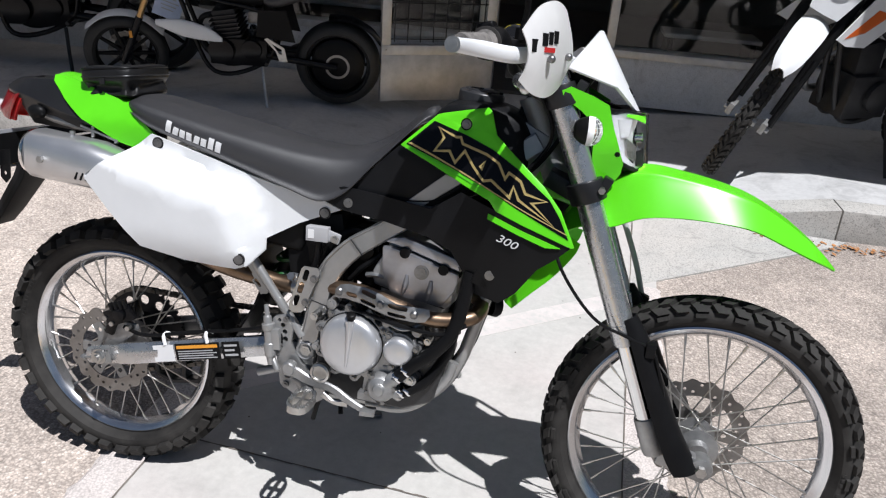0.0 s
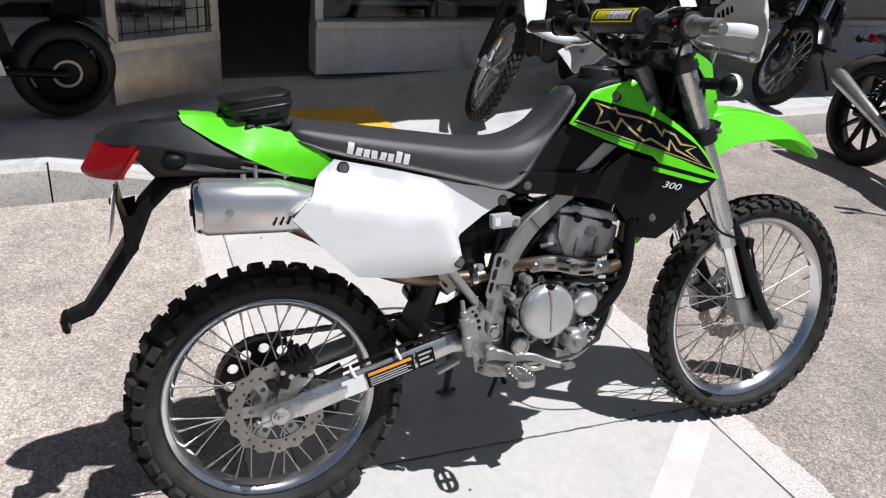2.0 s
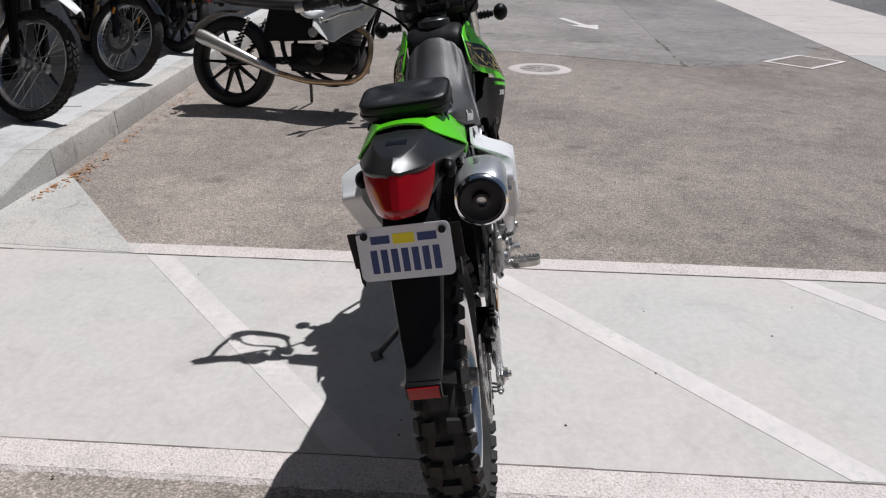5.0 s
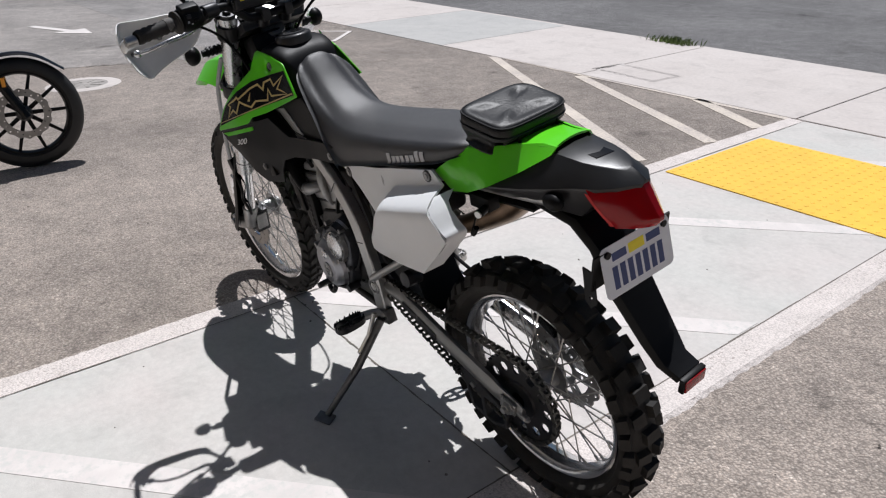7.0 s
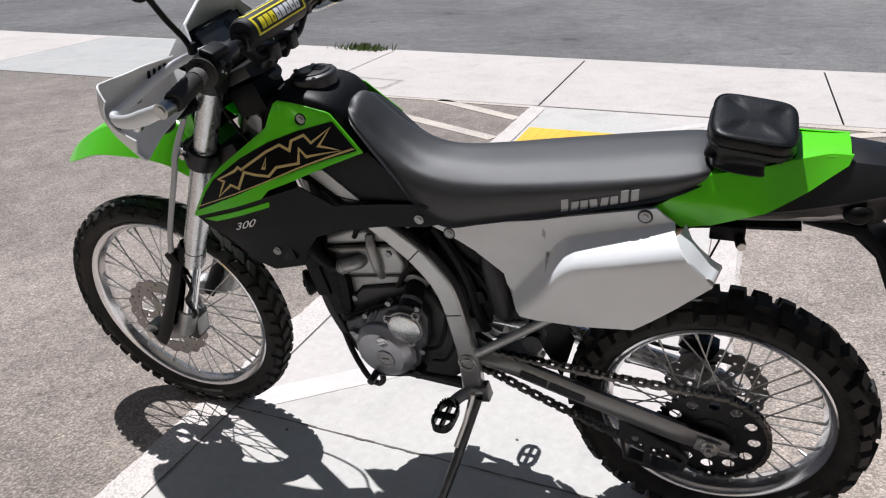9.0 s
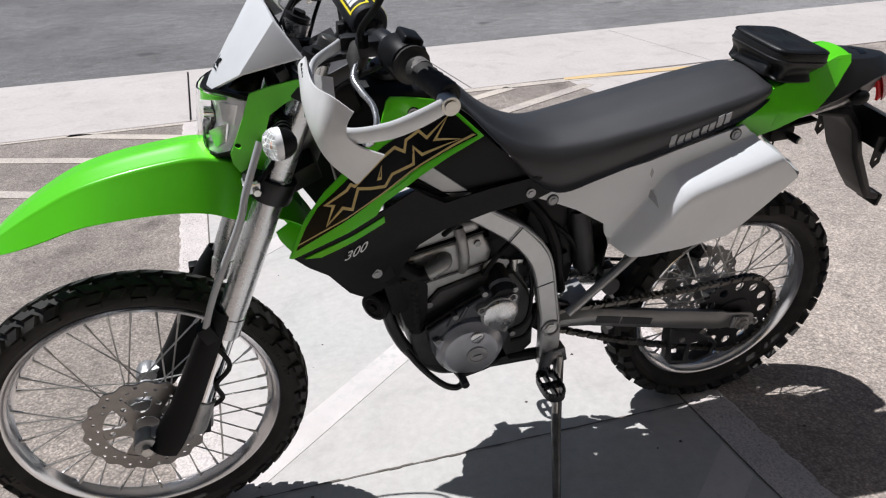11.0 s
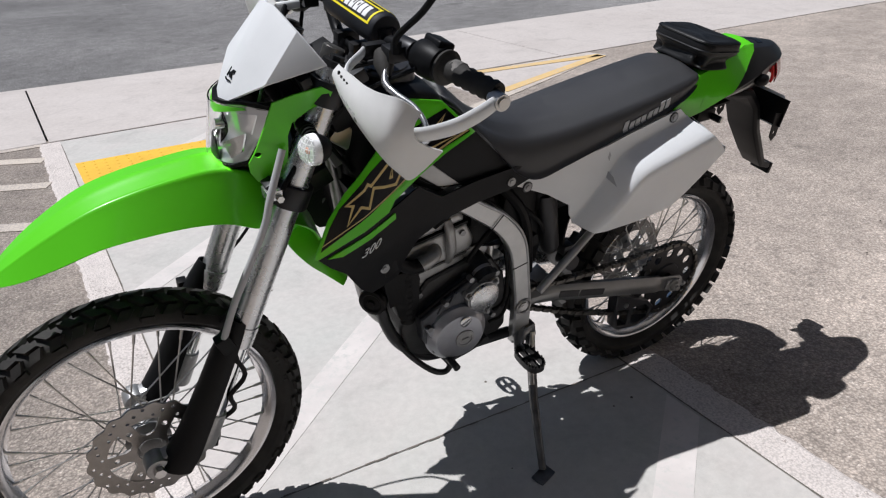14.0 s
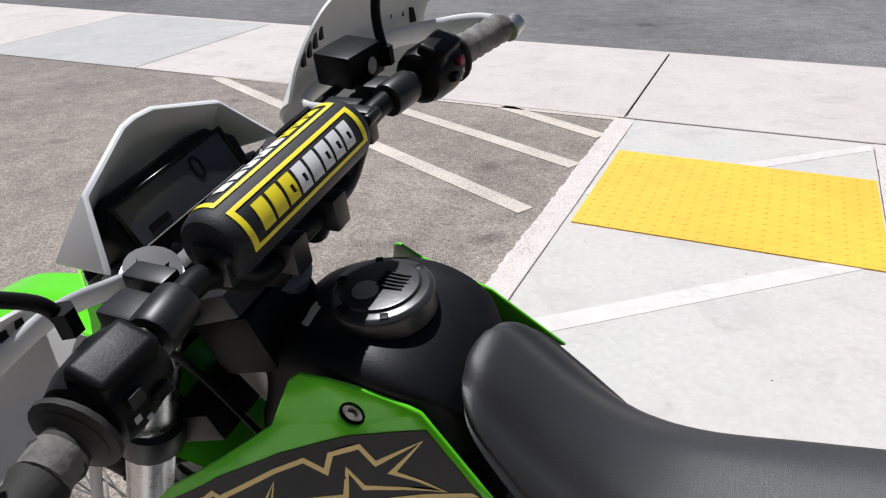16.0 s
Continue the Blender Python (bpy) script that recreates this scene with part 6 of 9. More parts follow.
# tank
def tank_sec(x, ztop, zsh, w, wl, zb, wb):
    pts = [(x, 0, ztop), (x, 0.5 * w, ztop - 0.003), (x, 0.85 * w, ztop - 0.3 * (ztop - zsh)), (x, w, zsh), (x, wl, (zsh + zb) / 2), (x, wb, zb), (x, 0.4 * wb, zb - 0.01)]
    return pts + [(a, -b_, c) for a, b_, c in pts[:0:-1]]


part("fuel_tank", G().loft([tank_sec(*a) for a in ((0.752, 0.965, 0.955, 0.045, 0.06, 0.83, 0.06), (0.768, 0.998, 0.985, 0.062, 0.072, 0.83, 0.07), (0.785, 1.028, 1.008, 0.076, 0.082, 0.84, 0.08), (0.81, 1.046, 1.022, 0.084, 0.088, 0.85, 0.085), (0.85, 1.056, 1.030, 0.087, 0.092, 0.85, 0.09), (0.90, 1.054, 1.022, 0.086, 0.092, 0.87, 0.09), (0.955, 1.036, 0.99, 0.076, 0.09, 0.88, 0.085), (0.985, 1.0, 0.955, 0.055, 0.075, 0.89, 0.06))], 44, 44), "grey_plastic", bike, "black plastic fuel tank", smooth=60)
for s in (-1, 1):
    ts = part("tank_side", G().panel([(0.560, 0.824), (0.612, 0.838), (0.665, 0.893), (0.712, 0.942), (0.735, 0.936), (0.79, 0.918), (0.84, 0.895), (0.875, 0.868), (0.80, 0.822), (0.70, 0.818)], lambda u, v, h, s=s: (u, s * (0.084 + 0.03 * (u - 0.55) + h), v), 0.006, fine=0.05), "grey_plastic", bike, "black tank side cover", bevel=0.002)
    part("side_rib", G().tube([(u, s * (0.0915 + 0.03 * (u - 0.55)), v) for u, v in ((0.595, 0.833), (0.70, 0.826), (0.80, 0.836), (0.86, 0.872))], 0.003, 6, 16), "black", ts)
for s in (-1, 1):
    part("frame_rail", G().panel([(0.862, 0.886), (0.822, 0.897), (0.738, 0.822), (0.778, 0.820)], lambda u, v, h, s=s: (u, s * (0.0905 + 0.03 * (u - 0.55) + h), v), 0.003, fine=0.03), "silver", bike, "bare grey frame rail behind the covers", bevel=0.001, seg=1)
cap = part("fuel_cap", G().revolve([(-0.012, 0.05), (0.008, 0.05), (0.012, 0.046), (0.013, 0.038), (0.0165, 0.037), (0.0165, 0.0)], (0.862, 0.0, 1.058), (0.07, 0, 1), 48), "cap_satin", bike, "round black fuel cap", smooth=30, bevel=0.0015)
for k in range(6):
    a = k * math.pi / 3
    part("cap_lug", G().box((0.862 + 0.042 * math.cos(a), 0.042 * math.sin(a), 1.07), (0.008, 0.008, 0.005), (0, 0, math.degrees(a))), "black", cap, bevel=0.001)
part("cap_lock", G().revolve([(0.0, 0.013), (0.002, 0.0125), (0.002, 0.0)], (0.872, 0.012, 1.0745), (0.07, 0, 1), 20), "steel", cap, "metal lock cover")
part("cap_grille", G().box((0.848, -0.006, 1.0765), (0.024, 0.002, 0.001)).box((0.852, -0.006, 1.0765), (0.024, 0.002, 0.001), (0, 0, 0)), "dark_metal", cap)
for k in range(5):
    part("grille_bar", G().box((0.852, -0.016 + k * 0.005, 1.0765), (0.026, 0.002, 0.002)), "grey_plastic", cap)


# shroud surface: its half-width at (x, z)
def sh_y(x, z):
    f = float(np.interp(x, (0.70, 0.79, 0.86, 0.93, 1.0, 1.1), (0.099, 0.106, 0.12, 0.15, 0.172, 0.183)))
    return f - 0.25 * (z - (0.955 - 0.31 * (x - 0.7)))


GREEN_TOP = [(0.718, 0.946), (0.789, 1.018), (0.80, 1.022), (0.896, 1.046), (0.905, 1.04), (0.923, 0.995), (0.96, 0.967), (1.0, 0.938), (1.036, 0.911), (1.075, 0.870), (1.112, 0.805), (1.105, 0.803), (0.945, 0.848), (0.928, 0.866), (0.87, 0.884)]
GREEN_LOW = [(0.930, 0.841), (1.085, 0.799), (1.055, 0.796), (0.930, 0.830)]
BLACK_BAND = [(0.731, 0.950), (0.784, 1.004), (0.86, 0.984), (0.92, 0.966), (0.98, 0.936), (1.05, 0.888), (1.074, 0.858), (1.098, 0.818), (0.93, 0.884)]


def on_band(u, v):
    """Place on the graphic band: u from its rear to its front, v from its foot to its top."""
    rb, fb, ft, rt = (0.733, 0.951), (1.096, 0.823), (1.054, 0.884), (0.780, 1.000)
    return tuple((rb[i] * (1 - u) + fb[i] * u) * (1 - v) + (rt[i] * (1 - u) + ft[i] * u) * v for i in (0, 1))


for s in (-1, 1):
    put = lambda u, v, h, s=s: (u, s * (sh_y(u, v) + h), v)
    lift = lambda d: (lambda u, v, h, s=s: (u, s * (sh_y(u, v) + d + h), v))
    shroud = part("shroud", G().panel(GREEN_TOP, put, 0.004, [circle(0.853, 1.006, 0.0125, 12)], fine=0.03), "green", bike, "lime green radiator shroud", smooth=45, bevel=0.001, seg=1)
    part("shroud_bolt", G().cyl((0.853, s * (sh_y(0.853, 1.006) - 0.008), 1.006), (0.853, s * (sh_y(0.853, 1.006) + 0.002), 1.006), 0.010).cyl((0.853, s * (sh_y(0.853, 1.006) + 0.002), 1.006), (0.853, s * (sh_y(0.853, 1.006) + 0.005), 1.006), 0.0055, seg=6), "bolt_steel", shroud)
    part("graphic_base", G().panel(BLACK_BAND, lift(0.0042), 0.0008, fine=0.03), "black_gloss", shroud, "black graphic band", smooth=45)
    # one angular block with a small triangle, both outlined in gold
    glyphs = [[(0.14, 0.15), (0.13, 0.69), (0.05, 0.96), (0.2, 0.93), (0.23, 1.0), (0.27, 0.84), (0.47, 0.96), (0.58, 0.96), (0.63, 0.71), (0.66, 0.92), (0.77, 0.95), (0.79, 0.67), (0.97, 0.93), (0.83, 0.47), (0.93, 0.11), (0.71, 0.25), (0.69, 0.53), (0.66, 0.14), (0.53, 0.3), (0.48, 0.14), (0.39, 0.36), (0.31, 0.59), (0.29, 0.14), (0.22, 0.38)], [(0.43, 0.48), (0.47, 0.77), (0.46, 0.42)]]
    if s > 0:
        glyphs = [[(1 - u, v) for u, v in gl] for gl in glyphs]
    for gl in glyphs:
        P = [on_band(u, v * (1 + 0.26 * math.sin(math.pi * u))) for u, v in gl]
        area = sum(P[i][0] * P[(i + 1) % len(P)][1] - P[(i + 1) % len(P)][0] * P[i][1] for i in range(len(P)))
        if area < 0:
            P = P[::-1]
        n = len(P)
        ins = []
        for i in range(n):
            a, b_, c = np.array(P[i - 1]), np.array(P[i]), np.array(P[(i + 1) % n])
            d1, d2 = (b_ - a) / np.linalg.norm(b_ - a), (c - b_) / np.linalg.norm(c - b_)
            n1, n2 = np.array((-d1[1], d1[0])), np.array((-d2[1], d2[0]))
            m_ = n1 + n2
            m_ = m_ / max(0.5, np.linalg.norm(m_) ** 2 / 2)
            ins.append(tuple(b_ + m_ * 0.0052))
        part("graphic_line", G().panel(P, lift(0.005), 0.0006, [ins], fine=0.04), "gold", shroud, "gold outlined angular shape")
    part("graphic_line", G().panel([on_band(0.0, 0.03), on_band(0.01, 0.10), on_band(0.5, 0.1), on_band(1.0, 0.10), on_band(1.0, 0.06), on_band(0.5, 0.05)], lift(0.005), 0.0006, fine=0.04), "gold", shroud)
    part("graphic_line", G().panel([on_band(0.02, -0.10), on_band(0.02, -0.06), on_band(0.5, -0.05), on_band(0.5, -0.09)], lift(0.005), 0.0006, fine=0.04), "decal_green", shroud)
    part("shroud_strip", G().panel(GREEN_LOW, lift(-0.004), 0.006, fine=0.04), "green", shroud, smooth=45)
    # black lower panel
    low = [(1.108, 0.806), (1.08, 0.776), (1.045, 0.745), (1.005, 0.68), (0.972, 0.648), (0.905, 0.655), (0.885, 0.70), (0.855, 0.74), (0.80, 0.76), (0.70, 0.775), (0.60, 0.785), (0.535, 0.806), (0.565, 0.828), (0.60, 0.838), (0.80, 0.822), (0.865, 0.87)]
    def low_y(u, v):
        return float(np.interp(u, (0.53, 0.70, 0.79, 0.86, 0.93, 1.0, 1.1), (0.102, 0.108, 0.120, 0.137, 0.162, 0.184, 0.192))) - 0.25 * max(0.0, 0.77 - v)
    lp = part("lower_shroud", G().panel(low, lambda u, v, h, s=s: (u, s * (low_y(u, v) - 0.006 + h), v), 0.004, fine=0.035), "grey_plastic", bike, "matt black lower radiator shroud", smooth=45)
    for u, v in ((0.613, 0.803), (0.948, 0.708)):
        part("panel_bolt", G().cyl((u, s * (low_y(u, v) - 0.004), v), (u, s * (low_y(u, v) + 0.001), v), 0.0105, seg=16).cyl((u, s * (low_y(u, v) + 0.001), v), (u, s * (low_y(u, v) + 0.003), v), 0.006, seg=6), "bolt_steel", lp)
    # model number "300"
    cu = bpy.data.curves.new("badge", "FONT")
    cu.body, cu.size, cu.extrude, cu.shear = "300", 0.024, 0.0005, 0.45
    tmp = new("badge", cu)
    me = bpy.data.meshes.new_from_object(tmp)
    bpy.data.objects.remove(tmp)
    for v in me.vertices:
        u, w, d = v.co
        if s < 0:
            x, z = 0.952 + u * 1.25, 0.790 + w - u * 0.27
        else:
            x, z = 1.016 - u * 1.25, 0.775 + w + u * 0.28
        v.co = (x, s * (low_y(x, z) + 0.0012 + d), z)
    me.materials.append(M["decal_white"])
    part("badge", me, None, lp, "white number 300")

# white side panels
SP = [(0.142, 0.893), (0.30, 0.857), (0.45, 0.817), (0.548, 0.797), (0.592, 0.780), (0.50, 0.738), (0.43, 0.695), (0.433, 0.67), (0.418, 0.645), (0.39, 0.634), (0.27, 0.636), (0.165, 0.653), (0.09, 0.727), (0.032, 0.79), (0.05, 0.81), (0.10, 0.857)]


def sp_edge(x):
    """Height of the fold above the tool compartment."""
    return float(np.interp(x, (0.05, 0.10, 0.166, 0.236, 0.298, 0.318, 0.342, 0.394, 0.44), (0.880, 0.871, 0.852, 0.832, 0.813, 0.797, 0.762, 0.69, 0.62)))


def sp_ramp(x):
    return 0.04 + 0.03 * min(1.0, max(0.0, (x - 0.28) / 0.05))


def sp_left(x, z):
    """Half-width of the left panel: its tool compartment stands out below a ledge."""
    d = 0.088 + 0.03 * min(1.0, max(0.0, (0.56 - x) / 0.2))
    edge = sp_edge(x)
    k = math.sin(min(1.0, max(0.0, (edge - z) / sp_ramp(x))) * math.pi / 2)
    return d + 0.072 * k - 2.2 * max(0.0, 0.70 - z) ** 2 - 0.10 * max(0.0, 0.80 - z) * k


def sp_y(x, z, bulge=0.052):
    d = 0.088 + 0.03 * min(1.0, max(0.0, (0.56 - x) / 0.2))
    k = min(1.0, max(0.0, (0.887 - 0.17 * x - z) / 0.05)) * min(1.0, max(0.0, (0.46 - 0.35 * (z - 0.64) - x) / 0.05))
    k = k * k * (3 - 2 * k)
    low_in = max(0.0, 0.70 - z) ** 2 * 4.0
    return d + bulge * k - low_in


for s in (-1, 1):
    sp_s = (lambda x, z: sp_y(x, z, 0.085)) if s < 0 else sp_left
    if s > 0:
        spx = (0.032, 0.05, 0.10, 0.142, 0.30, 0.45, 0.548, 0.592), (0.7905, 0.81, 0.857, 0.893, 0.857, 0.817, 0.797, 0.7805)
        spb = (0.032, 0.09, 0.165, 0.27, 0.39, 0.418, 0.431, 0.436, 0.50, 0.592), (0.7895, 0.727, 0.653, 0.636, 0.634, 0.645, 0.67, 0.697, 0.738, 0.7795)
        rows = []
        for x in sorted(set(spx[0]) | set(spb[0]) | {0.036 + 0.0085 * k for k in range(65)}):
            zt, zb = float(np.interp(x, *spx)), float(np.interp(x, *spb))
            ze, rp = min(zt, sp_edge(x)), sp_ramp(x)
            zs = [zt + (ze - zt) * k for k in (0, 0.35, 0.7, 0.93)] + [sp_edge(x) - rp * k for k in (0, 0.07, 0.16, 0.3, 0.45, 0.6, 0.8, 1.0)]
            zl = max(zb, min(zt, zs[-1]))
            zs += [zl + (zb - zl) * k for k in (0.12, 0.3, 0.5, 0.7, 0.85, 1.0)]
            rows.append([(x, sp_left(x, z), z) for z in (max(zb, min(zt, z)) - 1e-5 * i for i, z in enumerate(zs))])
        pn = part("side_panel", G().shell(rows, len(rows), len(rows[0]), 0.005), "white", bike, "white plastic side panel with dark scuffs", smooth=75)
    else:
        pn = part("side_panel", G().panel(SP, lambda u, v, h, s=s: (u, s * (sp_s(u, v) - 0.006 + h), v), 0.006, fine=0.0055), "white", bike, "white plastic side panel" + (" with dark scuffs" if s > 0 else ""), smooth=50)
    for u, v in ((0.160, 0.875), (0.555, 0.768), (0.402, 0.660))[:3 if s < 0 else 2]:
        part("washer", G().revolve([(-0.003, 0.0135), (0.0018, 0.0135), (0.0022, 0.0100)], (u, s * sp_s(u, v), v), (0, s, 0), 20), "dark_metal", pn)
        part("panel_bolt", G().cyl((u, s * (sp_s(u, v) - 0.003), v), (u, s * (sp_s(u, v) + 0.003), v), 0.0105, seg=16).cyl((u, s * (sp_s(u, v) + 0.003), v), (u, s * (sp_s(u, v) + 0.005), v), 0.006, seg=6), "bolt_steel", pn, "steel bolt")
    # return edge that closes the bulge at the rear
    edge = [(0.165, 0.653), (0.09, 0.727), (0.032, 0.79), (0.05, 0.812), (0.10, 0.857)]
    part("panel_edge", G().grid([[(x, s * (sp_s(x, z) - 0.003), z) for x, z in cr(edge, 16)], [(x + (0.012 if s < 0 else -0.010), s * (sp_s(x, z) - (0.03 if s < 0 else 0.05)), z + 0.004) for x, z in cr(edge, 16)]]), "white", pn, smooth=50)
    if s < 0:
        LIN = [(0.11, 0.815), (0.14, 0.81), (0.32, 0.775), (0.34, 0.70), (0.33, 0.66), (0.27, 0.655), (0.185, 0.672), (0.10, 0.745), (0.05, 0.79), (0.062, 0.806)]
        part("panel_liner", G().panel(LIN, lambda u, v, h: (u, -(0.180 - 4.0 * max(0.0, 0.70 - v) ** 2 + h), v), 0.006, fine=0.02), "black", pn, "black heat liner behind the panel")
    if s > 0:
        for x, z, w, h in ((0.345, 0.80, 0.006, 0.026), (0.338, 0.745, 0.008, 0.028)):
            part("scuff", G().panel([(x, z), (x + w, z + h * 0.4), (x + w * 0.6, z + h), (x - 0.002, z + h * 0.6)], lambda u, v, h_: (u, sp_left(u, v) + h_, v), 0.0006, fine=0), "decal_grey", pn, "dark scuff mark")

# tail
TAILG = [(0.150, 0.885), (0.098, 0.851), (0.047, 0.862), (-0.035, 0.904), (-0.10, 0.940), (-0.152, 0.974), (-0.158, 0.988), (-0.125, 0.988), (-0.065, 0.980), (0.0, 0.966), (0.062, 0.948)]


def tl_y(x, z):
    k = min(1.0, max(0.0, (0.05 - x) / 0.085))
    return 0.103 + 0.015 * k - (0.5 + 0.38 * min(1.0, max(0.0, -x / 0.12))) * max(0.0, z - 0.905)


for s in (-1, 1):
    part("tail_panel", G().panel(TAILG, lambda u, v, h, s=s: (u, s * (tl_y(u, v) - 0.005 + h), v), 0.005, fine=0.025), "green", bike, "lime green tail panel", smooth=45)
    if s > 0:
        # Raised triangle in the shape of a sun patch, in the panel's own green.
        part("tail_mark", G().panel([(0.035, 0.885), (0.06, 0.872), (0.04, 0.93)], lambda u, v, h: (u, tl_y(u, v) + h, v), 0.0006), "green", bike)
top_rows = []
for x, z, w in ((0.075, 0.942, 0.080), (0.0, 0.960, 0.068), (-0.065, 0.972, 0.058), (-0.155, 0.983, 0.044)):
    top_rows.append([(x, w * k, z + 0.006 * (1 - k * k) + 0.0005) for k in (-1, -0.5, 0, 0.5, 1)])
part("tail_top", G().shell(top_rows, 16, 12, 0.004), "green", bike, "lime green tail deck", smooth=45)
# black tail cowl
def tail_sec(x, zt, wt, zl, wl, zb, wb):
    return [(x, 0, zt + 0.004), (x, wt, zt), (x, wl, zl), (x, wl * 0.98, zl - 0.006), (x, wb, zb), (x, 0, zb), (x, -wb, zb), (x, -wl * 0.98, zl - 0.006), (x, -wl, zl), (x, -wt, zt)]


part("tail_cowl", G().loft([tail_sec(*a) for a in ((0.04, 0.905, 0.075, 0.875, 0.088, 0.862, 0.075), (-0.035, 0.945, 0.080, 0.902, 0.113, 0.868, 0.078), (-0.10, 0.962, 0.064, 0.912, 0.103, 0.866, 0.066), (-0.158, 0.978, 0.050, 0.922, 0.089, 0.864, 0.056), (-0.215, 0.972, 0.044, 0.933, 0.073, 0.866, 0.052), (-0.245, 0.969, 0.036, 0.937, 0.066, 0.900, 0.05), (-0.262, 0.967, 0.028, 0.9385, 0.061, 0.928, 0.05), (-0.288, 0.962, 0.014, 0.9415, 0.045, 0.932, 0.04), (-0.318, 0.947, 0.003, 0.945, 0.012, 0.936, 0.01))], caps=True), "tail_satin", bike, "black plastic tail cowl", smooth=22, bevel=0.0025)
part("emblem", G().panel([(-0.012, -0.02), (0.012, -0.02), (0.004, 0.0), (0.014, 0.02), (-0.006, 0.02), (-0.012, 0.0)], lambda u, v, h: (-0.222 + u, v, 0.9755 + 0.10 * u + h - abs(v) * 0.09), 0.0008, fine=0), "black_gloss", bike, "small embossed emblem")


def lens_rows(inset, k0=1.0):
    """Red lens: rows from its V-shaped top edge to its foot."""
    rows = []
    for v in (0.0, 0.15, 0.4, 0.7, 0.9, 1.0):
        w = (0.0645 - 0.020 * v * v) * k0
        xs, zs = -0.240 - 0.046 * v + inset, 0.934 - 0.066 * v - (0.004 if v == 1.0 else 0)
        xc, zc = -0.317 - 0.036 * v + inset + (0.012 if v == 1.0 else 0), 0.941 - 0.064 * v - (0.006 if v == 1.0 else 0)
        rows.append([(xs + (xc - xs) * (1 - abs(k) ** 1.6), w * k, zs + (zc - zs) * (1 - abs(k))) for k in (-1, -0.85, -0.5, 0, 0.5, 0.85, 1)])
    return rows


tlens = part("tail_light", G().shell(lens_rows(0.0), 20, 16, 0.003), "lens_red", bike, "red tail light lens", smooth=30)
part("light_housing", G().shell(lens_rows(0.014, 0.93), 12, 10, 0.006), "decal_red", tlens, smooth=30)
part("lamp_glint", G().box((-0.322, -0.008, 0.897), (0.004, 0.012, 0.006)), "lens_red", tlens)
part("rear_mudguard", G().loft([[(x + dx * k, y * w, z + dz * k) for y, k in ((-1, 0), (-0.9, 1), (0.9, 1), (1, 0), (0.9, -0.6), (-0.9, -0.6))] for x, z, w, dx, dz in ((-0.10, 0.862, 0.062, 0.0, 0.012), (-0.19, 0.845, 0.060, -0.012, 0.012), (-0.235, 0.80, 0.056, -0.016, 0.006), (-0.27, 0.72, 0.052, -0.016, 0.006), (-0.335, 0.625, 0.042, -0.014, 0.008), (-0.365, 0.585, 0.036, -0.012, 0.008), (-0.405, 0.570, 0.034, -0.004, 0.010))]), "grey_plastic", bike, "long black rear mudguard", smooth=40, bevel=0.002)
rf = part("rear_reflector", G().box((-0.413, 0, 0.562), (0.012, 0.066, 0.034), (0, -8, 0)), "black", bike, bevel=0.003)
part("reflector_lens", G().box((-0.42, 0, 0.561), (0.004, 0.058, 0.026), (0, -8, 0)), "lens_red", rf, "red reflector", bevel=0.001)
part("plate_bracket", G().box((-0.283, 0.005, 0.795), (0.004, 0.21, 0.075), (0, -10, 0)).panel([(0, 0), (0.03, -0.005), (0.032, -0.07), (0.016, -0.085), (0.002, -0.07)], lambda u, v, h: (-0.255 - u * 0.9, -0.09 + h, 0.80 + v), 0.003, [circle(0.017, -0.06, 0.005, 8)], fine=0).panel([(0, 0), (0.03, -0.005), (0.032, -0.07), (0.016, -0.085), (0.002, -0.07)], lambda u, v, h: (-0.255 - u * 0.9, 0.10 + h, 0.80 + v), 0.003, [circle(0.017, -0.06, 0.005, 8)], fine=0), "black", bike, "black plate bracket")
pl = lambda u, v, h: (-0.300 + v * 0.16 - h + u * 0.05, 0.006 + u, 0.790 + v)
def rrect(w, hgt, r):
    out = []
    for cx, cz, a0 in ((w - r, hgt - r, 0), (-w + r, hgt - r, 90), (-w + r, -hgt + r, 180), (w - r, -hgt + r, 270)):
        out += [(cx + r * math.cos(radians(a0 + k * 22.5)), cz + r * math.sin(radians(a0 + k * 22.5))) for k in range(5)]
    return out
plate = part("number_plate", G().panel(rrect(0.0885, 0.05, 0.012), pl, 0.0015, fine=0), "plate", bike, "white number plate with dark bars")
for k in range(7):
    part("plate_bar", G().panel(rect(-0.066 + k * 0.0195, -0.036, -0.053 + k * 0.0195, 0.008), lambda u, v, h: pl(-u, v, 0.0014 + h), 0.0007, fine=0), "ink", plate)
for x0, x1 in ((-0.062, -0.026), (0.026, 0.062)):
    part("plate_bar", G().panel(rect(x0, 0.019, x1, 0.034), lambda u, v, h: pl(-u, v, 0.0014 + h), 0.0007, fine=0), "ink", plate)
part("plate_tag", G().panel(rect(-0.02, 0.017, 0.02, 0.036), lambda u, v, h: pl(-u, v, 0.0014 + h), 0.0007, fine=0), "decal_yellow", plate, "yellow sticker")
for u, v in ((-0.073, 0.036), (0.073, 0.036)):
    part("plate_bolt", G().cyl(pl(u, v, 0.001), pl(u, v, 0.006), 0.007, seg=10), "black", plate)
